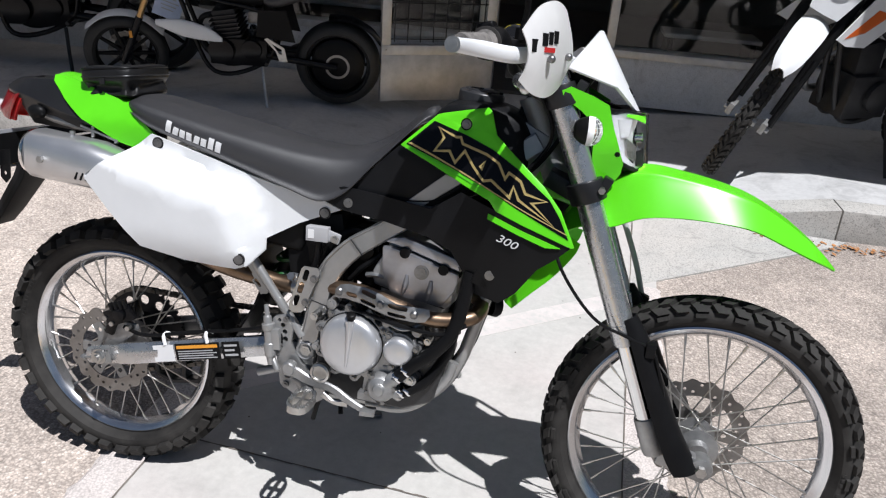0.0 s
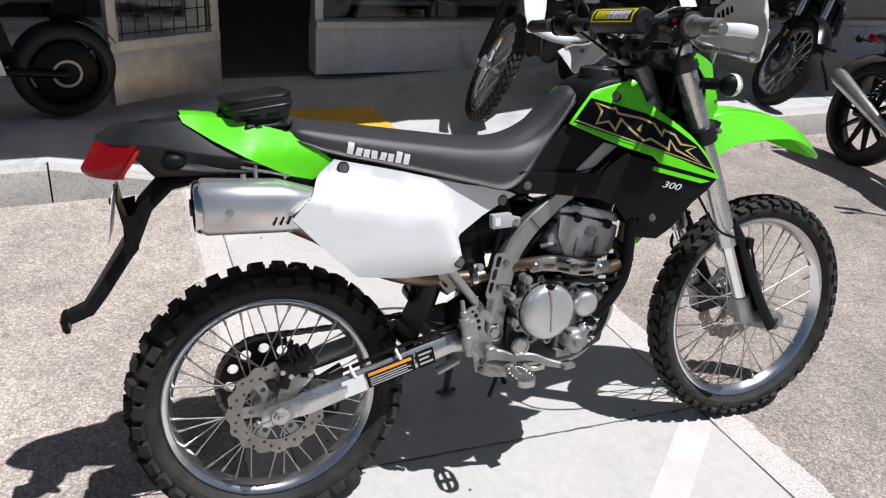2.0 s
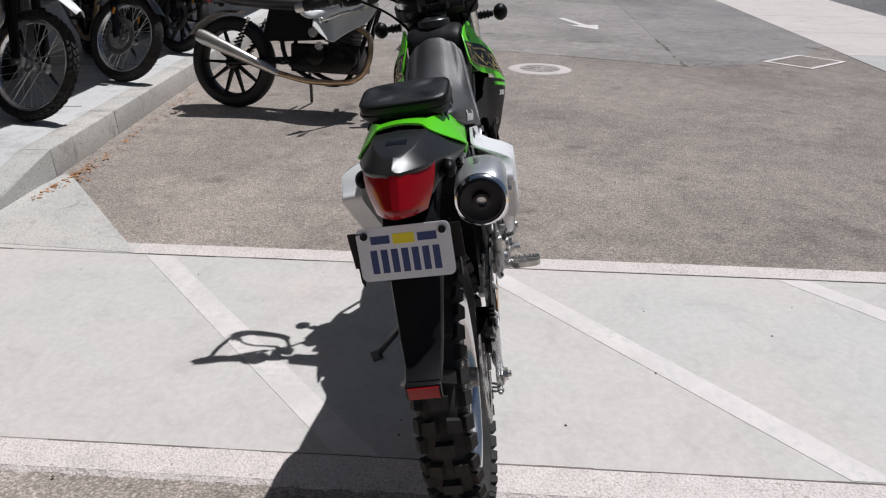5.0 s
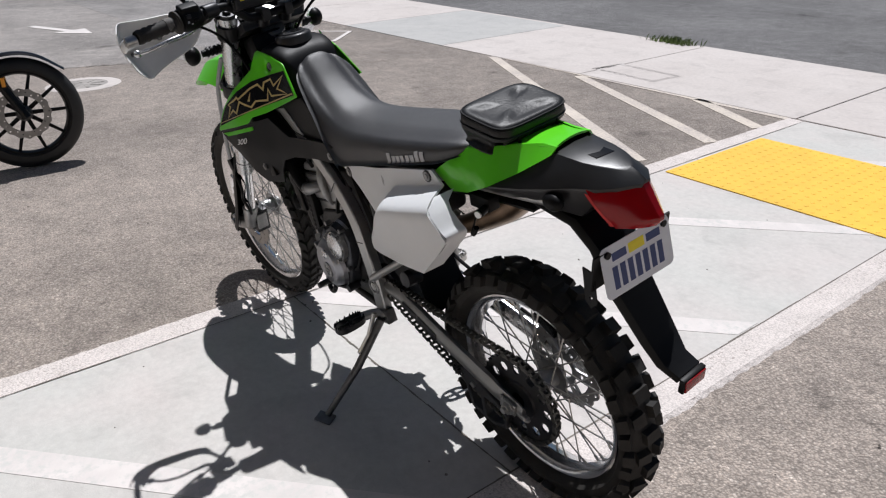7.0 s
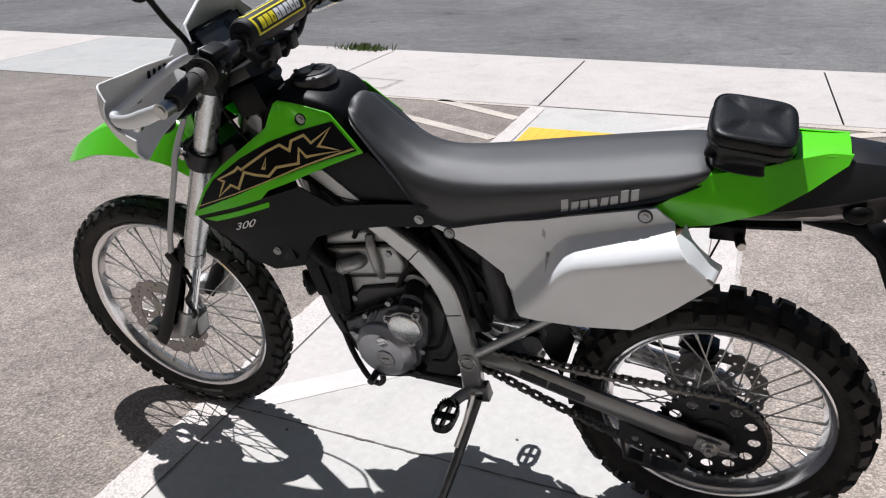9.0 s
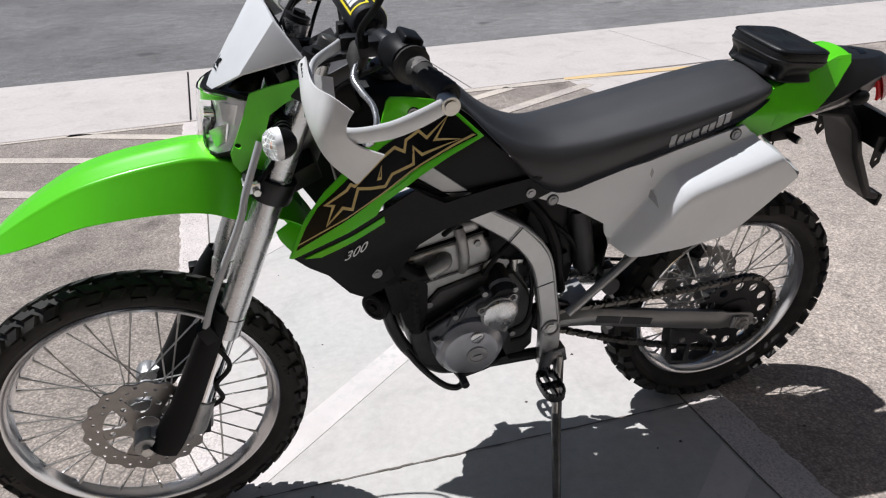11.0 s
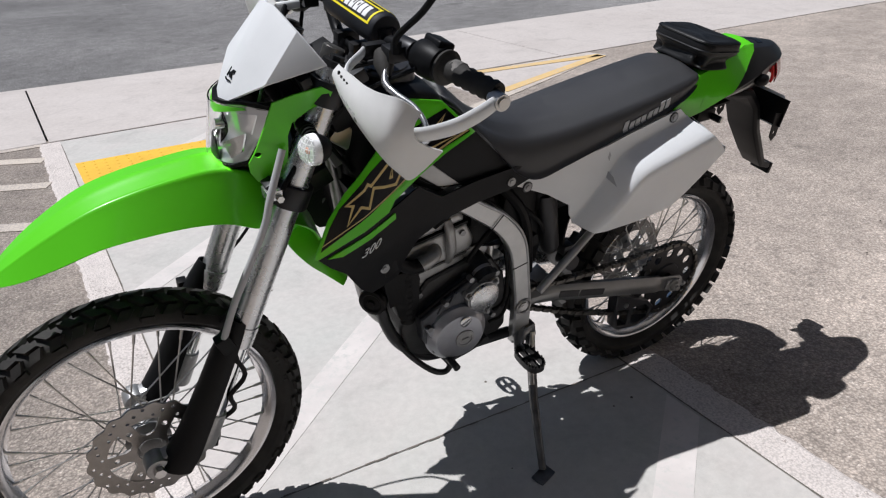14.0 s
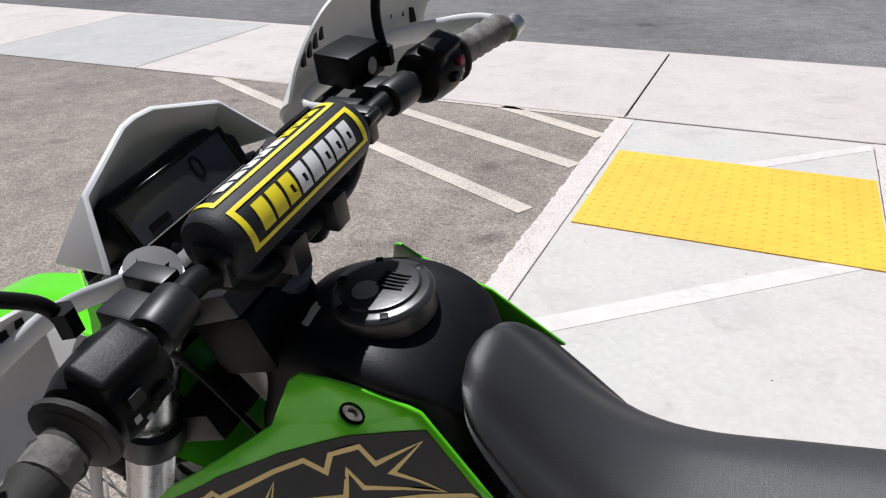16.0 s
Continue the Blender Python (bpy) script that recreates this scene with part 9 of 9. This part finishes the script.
def dirt_bike(at, accent, label):
    """Tall off-road motorcycle, front to +x, rear contact at the origin."""
    b = thing("motorcycle", at, label, "motorcycle", "motorcycles on the shop walk")
    spoked_wheel(b, "front_wheel", (1.46, 0, 0.345), 0.345, 0.085, 0.285, 0.022, 0.012, 44, False, 32)
    spoked_wheel(b, "rear_wheel", (0, 0, 0.33), 0.33, 0.11, 0.25, 0.028, 0.014, 36, True, 32)
    fx = lambda z: 1.40 - (z - 0.40) * 0.47
    for s in (-1, 1):
        part("fork_tube", G().tube([(fx(0.40), s * 0.1, 0.40), (fx(0.62), s * 0.1, 0.62), (fx(1.12), s * 0.1, 1.12)], [0.02, 0.027, 0.027], 14), "black", b, "black fork leg")
        part("fork_guard", G().tube([(fx(0.36) + 0.03, s * 0.115, 0.36), (fx(0.70) + 0.03, s * 0.112, 0.70)], 0.03, 10, flat=0.6), "black", b)
        part("axle_clamp", G().box((1.45, s * 0.095, 0.35), (0.08, 0.03, 0.06)).cyl((1.46, s * 0.1, 0.345), (1.46, s * 0.13, 0.345), 0.016, seg=6), "alu_matt", b, bevel=0.004)
        part("shroud", G().panel([(0.72, 0.86), (0.80, 1.0), (1.0, 1.0), (1.22, 0.80), (1.12, 0.76), (0.95, 0.74)], lambda u, v, h, s=s: (u, s * (0.12 + 0.2 * max(0, u - 0.8) + h), v), 0.005), "white", b, "white radiator shroud")
        part("shroud_mark", G().panel([(0.82, 0.90), (0.95, 0.93), (1.16, 0.80), (1.0, 0.82)], lambda u, v, h, s=s: (u, s * (0.126 + 0.2 * max(0, u - 0.8) + h), v), 0.001), accent, b)
        part("side_cover", G().panel([(0.10, 0.86), (0.55, 0.82), (0.50, 0.68), (0.22, 0.66)], lambda u, v, h, s=s: (u, s * (0.11 + h), v), 0.005), "white", b)
        part("swingarm", G().tube([(0.52, s * 0.09, 0.42), (0.02, s * 0.1, 0.335)], 0.024, 10), "dark_metal", b)
        part("hand_guard", G().tube([(0.90, s * 0.41, 1.16), (0.99, s * 0.40, 1.13), (1.03, s * 0.28, 1.14), (0.98, s * 0.16, 1.16)], 0.022, 10, 20, flat=0.4), "white", b)
        part("frame_tube", G().tube([(1.05, s * 0.04, 0.95), (0.80, s * 0.09, 0.82), (0.56, s * 0.1, 0.62), (0.55, s * 0.09, 0.36), (0.82, s * 0.06, 0.33), (1.0, s * 0.03, 0.8)], 0.017, 10, 40), "dark_metal", b)
    part("front_fender", G().shell([[(x, w * k, z - 0.03 * k * k) for k in (1, 0.5, 0, -0.5, -1)] for x, z, w in ((1.08, 0.80, 0.05), (1.2, 0.86, 0.07), (1.4, 0.85, 0.075), (1.62, 0.79, 0.06), (1.72, 0.75, 0.03))], 24, 12, 0.004), "white", b, "white front fender")
    part("number_board", G().panel([(-0.075, -0.12), (0.075, -0.12), (0.115, 0.03), (0.07, 0.11), (-0.07, 0.11), (-0.115, 0.03)], lambda u, v, h: (1.21 - v * 0.42 + h - 2 * u * u, u, 1.02 + v), 0.006), "white", b, "white front board")
    part("lamp", G().ball((1.20, 0, 1.09), 0.06, 18, (0.6, 1.1, 0.9)), "lens_clear", b, "clear lamp")
    part("engine", G().box((0.70, 0, 0.45), (0.32, 0.24, 0.24)).box((0.77, 0, 0.64), (0.17, 0.17, 0.2), (0, 10, 0)).cyl((0.66, -0.15, 0.46), (0.66, 0.15, 0.46), 0.09), "dark_metal", b, bevel=0.012)
    part("seat", loft_x([(-0.05, 0.93, 0.02, 0.06), (0.1, 0.925, 0.035, 0.085), (0.4, 0.90, 0.045, 0.085), (0.65, 0.91, 0.045, 0.07), (0.8, 0.96, 0.035, 0.05)]), "vinyl", b)
    part("tank", loft_x([(0.6, 0.85, 0.05, 0.08), (0.75, 0.9, 0.09, 0.1), (0.9, 0.93, 0.09, 0.1), (1.0, 0.93, 0.05, 0.06)]), "black", b)
    part("rear_fender", G().shell([[(x, w * k, z - 0.02 * k * k) for k in (1, 0, -1)] for x, z, w in ((0.15, 0.88, 0.09), (-0.1, 0.93, 0.08), (-0.4, 0.95, 0.06))], 12, 8, 0.005), "white", b)
    part("handlebar", G().tube([(0.90, -0.4, 1.16), (0.95, -0.2, 1.17), (0.98, -0.08, 1.10), (0.98, 0.08, 1.10), (0.95, 0.2, 1.17), (0.90, 0.4, 1.16)], 0.012, 10, 40), "dark_metal", b)
    part("exhaust", G().tube([(0.86, -0.06, 0.66), (0.98, -0.08, 0.55), (0.9, -0.12, 0.42), (0.6, -0.13, 0.5), (0.3, -0.13, 0.68), (-0.2, -0.14, 0.8)], [0.02, 0.02, 0.02, 0.022, 0.045, 0.05], 14, 40), "steel", b)
    part("side_stand", G().tube([(0.5, 0.11, 0.36), (0.52, 0.2, 0.2), (0.54, 0.3, 0.045)], 0.011, 8), "dark_metal", b)
    steered([o for o in b.children if o.name.split(".")[0] in FRONT], 1.09, 0.95, 40)
    return b


def road_bike(at, label, spec):
    """Street motorcycle, front to +x, rear contact at the origin."""
    b = thing("motorcycle", at, label, "motorcycle", spec.get("group", ""))
    WB, rr_, rf2 = spec["wb"], spec["rr"], spec["rf"]
    body = spec["body"]
    if spec.get("spoked"):
        spoked_wheel(b, "front_wheel", (WB, 0, rf2), rf2, 0.10, rf2 - 0.07, 0.026, 0.004, 60, False, 36)
    else:
        cast_wheel(b, "front_wheel", (WB, 0, rf2), rf2, 0.115, rf2 - 0.075)
    cast_wheel(b, "rear_wheel", (0, 0, rr_), rr_, spec.get("rw", 0.15), rr_ - 0.085)
    fx = lambda z: WB - (z - rf2) * 0.46
    for s in (-1, 1):
        part("fork_slider", G().tube([(fx(rf2 - 0.02), s * 0.1, rf2 - 0.02), (fx(0.62), s * 0.1, 0.62)], 0.026, 14), "black_gloss", b)
        if spec.get("gaiter"):
            zs = [0.60 + 0.012 * k for k in range(15)]
            part("gaiter", G().tube([(fx(z), s * 0.1, z) for z in zs], [0.034 if k % 2 else 0.026 for k in range(15)], 14), "rubber", b, "black rubber fork gaiter")
        part("fork_tube", G().tube([(fx(0.55), s * 0.1, 0.55), (fx(1.0), s * 0.1, 1.0)], 0.022, 14), spec.get("fork", "chrome"), b)
        part("reflector", G().box((fx(0.5) + 0.02, s * 0.13, 0.5), (0.02, 0.006, 0.05)), "decal_orange", b)
        part("swingarm", G().tube([(0.52, s * 0.1, 0.38), (0.0, s * 0.11, rr_)], 0.026, 12), "black_gloss", b)
        if spec.get("shocks"):
            part("shock", G().tube([(0.06, s * 0.13, rr_ + 0.06), (0.20, s * 0.14, 0.66)], 0.012, 10), "chrome", b)
            hl_ = [(0.06 + 0.14 * t + 0.026 * math.cos(t * 50), s * 0.135 + 0.026 * math.sin(t * 50), rr_ + 0.08 + 0.22 * t) for t in (k / 90 for k in range(91))]
            part("shock_spring", G().tube(hl_, 0.005, 6), "black", b)
        part("frame_tube", G().tube([(WB - 0.42, s * 0.05, 0.86), (0.9, s * 0.12, 0.78), (0.5, s * 0.12, 0.68), (0.50, s * 0.11, 0.36), (0.92, s * 0.1, 0.24), (WB - 0.45, s * 0.05, 0.76)], 0.017, 10, 40), "black_gloss", b)
        part("mirror", G().tube([(WB - 0.55, s * 0.25, 1.03), (WB - 0.52, s * 0.32, 1.15)], 0.006, 8).ball((WB - 0.52, s * 0.34, 1.19), 0.05, 14, (0.3, 1, 0.8)), "black", b)
        part("peg", G().cyl((0.5, s * 0.12, 0.36), (0.5, s * 0.24, 0.36), 0.012), "dark_metal", b)
    ez, E, T = 0.46, spec.get("engine", 0.0), spec.get("tank", 0.0)
    part("crankcase", G().box((0.72 + E * 0.6, 0, ez - 0.06), (0.42 + E, 0.26, 0.2)).cyl((0.84 + E, -0.17, ez - 0.05), (0.84 + E, 0.17, ez - 0.05), 0.095, seg=24).cyl((0.62 + E, -0.16, ez - 0.03), (0.62 + E, 0.16, ez - 0.03), 0.075, seg=24), "black_gloss", b, "black engine cases", bevel=0.012)
    cyl_ = part("cylinder", G().box((0.80 + E, 0, ez + 0.13), (0.17, 0.22, 0.22), (0, 10, 0)), "dark_metal", b, bevel=0.01)
    for k in range(6):
        part("fin", G().box((0.79 + E + 0.006 * k, 0, ez + 0.05 + 0.03 * k), (0.21, 0.27, 0.008), (0, 10, 0)), "dark_metal", cyl_)
    part("engine_badge", G().cyl((0.66 + E, -0.17, ez + 0.03), (0.66 + E, -0.178, ez + 0.03), 0.03), "alu", b)
    part("carburettor", G().box((0.62 + E, -0.06, ez + 0.16), (0.09, 0.1, 0.09)).cyl((0.60 + E, -0.13, ez + 0.12), (0.60 + E, -0.16, ez + 0.12), 0.035), "alu_matt", b, bevel=0.01)
    part("side_panel", G().panel([(0.30, 0.50), (0.58 + E, 0.53), (0.56 + E, 0.72), (0.36, 0.73)], lambda u, v, h: (u, -(0.13 + h), v), 0.01), "black", b)
    part("side_panel", G().panel([(0.30, 0.50), (0.58 + E, 0.53), (0.56 + E, 0.72), (0.36, 0.73)], lambda u, v, h: (u, 0.13 + h, v), 0.01), "black", b)
    part("fuel_tank", loft_x([(0.50 + T, 0.80, 0.05, 0.08), (0.58 + T, 0.82, 0.1, 0.13), (0.75 + T, 0.86, 0.13, 0.16), (0.92 + T * 0.9, 0.87, 0.12, 0.15), (1.02 + T * 0.8, 0.85, 0.06, 0.08)]), body, b, spec.get("tank_label", "painted fuel tank"))
    if spec.get("stripe"):
        part("tank_band", loft_x([(0.742 + T, 0.858, 0.130, 0.1605), (0.75 + T, 0.86, 0.1315, 0.162), (0.775 + T, 0.864, 0.1315, 0.162), (0.783 + T, 0.866, 0.130, 0.1605)], 8, 28), "black_gloss", b, "dark band over the tank")
        part("tank_cap", G().cyl((0.86 + T, 0, 0.98), (0.86 + T, 0, 1.0), 0.03, seg=20), "chrome", b)
    sz = spec.get("tail", 0.0)
    part("seat", loft_x([(-0.14, 0.80 + sz, 0.02, 0.08), (-0.05, 0.80 + sz, 0.045, 0.11), (0.2, 0.78 + sz * 0.6, 0.05, 0.12), (0.45 + T, 0.77, 0.05, 0.11), (0.56 + T, 0.79, 0.03, 0.08)]), "vinyl", b, "black ribbed seat")
    part("front_fender", G().shell([[(WB + (rf2 + 0.03) * math.cos(a), 0.06 * k, rf2 + (rf2 + 0.03 - 0.02 * k * k) * math.sin(a)) for k in (1, 0.5, 0, -0.5, -1)] for a in (radians(x) for x in (150, 120, 95, 70, 42))], 24, 12, 0.003), spec.get("fender", "black_gloss"), b, spec.get("fender_label", "black front fender"))
    part("rear_fender", G().shell([[((rr_ + 0.05) * math.cos(a), 0.08 * k, rr_ + (rr_ + 0.05 - 0.02 * k * k) * math.sin(a)) for k in (1, 0, -1)] for a in (radians(x) for x in (80, 105, 130, 150))], 16, 10, 0.003), "black_gloss", b)
    lamp = part("headlamp", G().revolve([(-0.09, 0.02), (-0.08, 0.06), (-0.03, 0.088), (0.02, 0.09), (0.022, 0.084)], (WB - 0.20, 0, 0.93), (1, 0, 0), 28), "chrome" if spec.get("retro") else "black", b, "round headlamp")
    part("lamp_glass", G().revolve([(0.014, 0.085), (0.03, 0.05), (0.036, 0.0)], (WB - 0.20, 0, 0.93), (1, 0, 0), 28), "lens_clear", lamp)
    part("handlebar", G().tube([(WB - 0.62, -0.37, 1.02), (WB - 0.52, -0.2, 1.05), (WB - 0.45, 0, 1.0), (WB - 0.52, 0.2, 1.05), (WB - 0.62, 0.37, 1.02)], 0.012, 10, 30), "black", b)
    for s in (-1, 1):
        part("grip", G().cyl((WB - 0.59, s * 0.27, 1.03), (WB - 0.635, s * 0.4, 1.018), 0.018), "rubber", b)
    ex = spec.get("exhaust", "steel")
    for s in (-1,) if not spec.get("twin") else (-1, 1):
        part("exhaust", G().tube([(0.90 + E, s * 0.08, ez + 0.16), (1.03 + E * 0.8, s * 0.1, ez + 0.1), (1.05 + E * 0.6, s * 0.13, ez - 0.08), (0.95 + E * 0.5, s * 0.15, ez - 0.2), (0.7, s * 0.17, ez - 0.22), (0.42, s * 0.18, ez - 0.17)], 0.021, 14, 50), "bronze" if spec.get("retro") else "dark_metal", b)
        part("silencer", G().tube([(0.45, s * 0.18, ez - 0.18), (0.36, s * 0.19, ez - 0.14), (-0.12, s * 0.22, ez + 0.05), (-0.16, s * 0.22, ez + 0.065)], spec.get("can", [0.022, 0.032, 0.052, 0.044]), 18), ex, b, "tapered silencer")
    part("brake_disc", wavy_disc(0.14, 0.1, 16, 24, 0.005), "disc", b, at=pose(WB, -0.07, rf2), smooth=30)
    part("tail_lamp", G().box((-0.22, 0, 0.78 + sz), (0.05, 0.08, 0.05)), "lens_red", b, bevel=0.01)
    for s in (-1, 1):
        part("indicator", G().cyl((-0.18, s * 0.05, 0.76 + sz), (-0.18, s * 0.13, 0.76 + sz), 0.008).ball((-0.18, s * 0.15, 0.76 + sz), 0.026, 12), "black", b)
    part("side_stand", G().tube([(0.55, 0.14, 0.30), (0.52, 0.24, 0.16), (0.50, 0.30, 0.05)], 0.012, 8), "steel" if spec.get("bright_stand") else "dark_metal", b)
    if spec.get("steer"):
        steered([o for o in b.children if o.name.split(".")[0] in FRONT], WB - 0.33, 0.9, spec["steer"])
    return b


def stand_at(x, y, z, heading, lean=9.0):
    """Pose of a leaning motorcycle with its rear contact there."""
    return pose(x, y, z, 0, 0, heading) @ pose(0, 0, 0, -lean)


# black classic roadster parked on the asphalt
road_bike(stand_at(4.05, 2.0, -0.004, -98.5, 8), "black classic roadster motorcycle with a silver tank and steel silencer", dict(wb=1.58, rr=0.335, rf=0.315, body="tank_silver", gaiter=1, shocks=1, retro=1, exhaust="steel", rw=0.14, tank_label="silver fuel tank with a dark band", stripe=1, fork="black", engine=0.10, tank=0.13))
# off-road machines on the walk
dirt_bike(stand_at(2.84, 3.62, TOPZ, -143, 8), "orange", "white and orange off-road motorcycle standing on the shaded walk")
dirt_bike(stand_at(4.02, 3.79, TOPZ, -143, 8), "decal_red", "white off-road motorcycle with red marks on the shaded walk")
road_bike(stand_at(5.28, 3.80, TOPZ, -143, 8), "dark scrambler motorcycle with wire front wheel on the walk", dict(wb=1.46, rr=0.33, rf=0.335, body="grey_plastic", spoked=1, steer=38, shocks=1, retro=1, group="motorcycles on the shop walk"))
road_bike(stand_at(6.7, 3.95, TOPZ, -143, 8), "dark red motorcycle farther along the shaded walk", dict(wb=1.46, rr=0.33, rf=0.32, body="decal_red", steer=30, shocks=1, group="motorcycles on the shop walk"))
# naked sport machine with white fender and gilt fork
nk = road_bike(stand_at(-0.66, 3.02, TOPZ, 197, 8) @ Matrix.Scale(0.82, 4), "black and white naked sport motorcycle with gold fork on the walk", dict(wb=1.58, rr=0.32, rf=0.30, steer=12, body="black", fork="gold_fork", fender="white", fender_label="white front fender", rw=0.19, tail=0.12, bright_stand=1, can=[0.03, 0.05, 0.055, 0.055], exhaust="dark_metal", group="motorcycles on the shop walk"))
for s in (-1, 1):
    part("fairing", loft_x([(0.82, 0.50, 0.015, 0.01), (0.92, 0.535, 0.05, 0.022), (1.1, 0.57, 0.06, 0.024), (1.28, 0.60, 0.02, 0.012)], 16, 16), "white", nk, "white side fairing", at=pose(0, s * 0.17, 0))
# Added black disc hides the spokes, so the shaded wheel reads dark.
part("wheel_cover", G().revolve([(-0.085, 0.0), (-0.085, 0.16), (-0.06, 0.20), (0.06, 0.20), (0.085, 0.16), (0.085, 0.0)], (0, 0, 0.32), (0, 1, 0), 36), "black", nk, "added black disc standing for the dark swingarm and hub mass")
part("sprocket_ring", G().revolve([(0.088, 0.075), (0.094, 0.075), (0.094, 0.092), (0.088, 0.092)], (0, 0, 0.32), (0, 1, 0), 40, closed=True), "disc", nk)
part("heel_plate", G().panel([(0.36, 0.36), (0.42, 0.36), (0.44, 0.43), (0.52, 0.52), (0.50, 0.53), (0.38, 0.46)], lambda u, v, h: (u, 0.15 + h, v), 0.008, [[(0.40, 0.41), (0.42, 0.42), (0.47, 0.49), (0.40, 0.45)]], fine=0), "steel", nk, "bright triangular heel plate")
tag = thing("price_tag", pose(-1.58, 2.69, 0.80, 0, 20, 28), "pale blue paper price tag hanging on the fork", "tag")
part("sheet", G().box((0, 0, -0.09), (0.16, 0.003, 0.2)), "paper", tag)
part("string", G().cyl((0, 0, 0.0), (0.05, 0.06, 0.12), 0.001, seg=5), "decal_white", tag)
for k in range(6):
    part("print_bar", G().box((0.0, -0.0025, -0.03 - 0.022 * k), (0.11 - 0.02 * (k % 3), 0.001, 0.006)), "decal_grey", tag)
    part("print_bar", G().box((0.0, 0.0025, -0.03 - 0.022 * k), (0.11 - 0.02 * (k % 3), 0.001, 0.006)), "decal_grey", tag)
road_bike(stand_at(-2.1, 3.25, TOPZ, 200, 8), "dark motorcycle standing behind others in the shade", dict(wb=1.42, rr=0.32, rf=0.30, body="black", fork="gold_fork", rw=0.19, tail=0.1, group="motorcycles on the shop walk"))
road_bike(stand_at(-3.6, 2.9, TOPZ, 200, 8), "dark motorcycle standing behind others in the shade", dict(wb=1.42, rr=0.32, rf=0.30, body="black_gloss", fork="gold_fork", rw=0.19, group="motorcycles on the shop walk"))

# dry leaves along the kerb
g = G()
for k in range(170):
    u = random.choice((random.gauss(0.95, 0.25), random.uniform(0.9, 4.0)))
    v = -0.15 - abs(random.gauss(0, 0.05)) + 0.10 * max(0, min(1, (0.95 - u) / 0.95))
    p = SHOP @ Vector((u, v, 0.002))
    a, r = random.uniform(0, 6.28), random.uniform(0.006, 0.02)
    q = [(p.x + r * math.cos(a + j) * m_, p.y + r * math.sin(a + j) * m_, random.uniform(0.0, 0.008)) for j, m_ in ((0, 1), (1.4, 0.5), (3.1, 0.9), (4.7, 0.5))]
    g.add(q, [(0, 1, 2, 3)])
tagged(part("dry_leaves", g, "leaf", smooth=0, flip=False), "brown dry leaves gathered along the kerb", "leaves", kind="stuff")

# tall ornamental grass at the far end of the walk
def grass_clump(x, y, r, h):
    rg = random.Random(int(x * 100))
    t = thing("grass_clump", pose(x, y, 0.0), "tall dark green ornamental grass beyond the parked motorcycles", "grass", "ornamental grass")
    g = G()
    for k in range(260):
        a, q = rg.uniform(0, 6.28), r * 0.35 * math.sqrt(rg.random())
        b = a + rg.uniform(-0.6, 0.6)
        hh, out = h * rg.uniform(0.6, 1.1), r * rg.uniform(0.3, 1.0)
        p0 = Vector((q * math.cos(a), q * math.sin(a), 0.0))
        d = Vector((math.cos(b), math.sin(b), 0))
        n = Vector((-d.y, d.x, 0)) * rg.uniform(0.006, 0.012)
        pts = [p0, p0 + d * out * 0.25 + Vector((0, 0, hh * 0.6)), p0 + d * out * 0.65 + Vector((0, 0, hh * 0.95)), p0 + d * out + Vector((0, 0, hh * 0.8))]
        g.add([pts[0] - n, pts[0] + n, pts[1] - n, pts[1] + n, pts[2] - n * 0.7, pts[2] + n * 0.7, pts[3]], [(0, 1, 3, 2), (2, 3, 5, 4), (4, 5, 6)])
    tagged(part("blade", g, "blade", t, smooth=0, flip=False), kind="stuff")
    return t


M["blade"] = mk("grass_blade", (0.055, 0.085, 0.022), 0.55, var=0.5, scale=9)
for x, y in ((9.6, 5.6), (10.2, 5.0), (10.8, 4.5), (11.4, 3.9), (12.0, 3.4), (10.4, 6.2), (11.2, 5.4), (12.0, 4.6)):
    grass_clump(x, y, 0.75, 1.0)
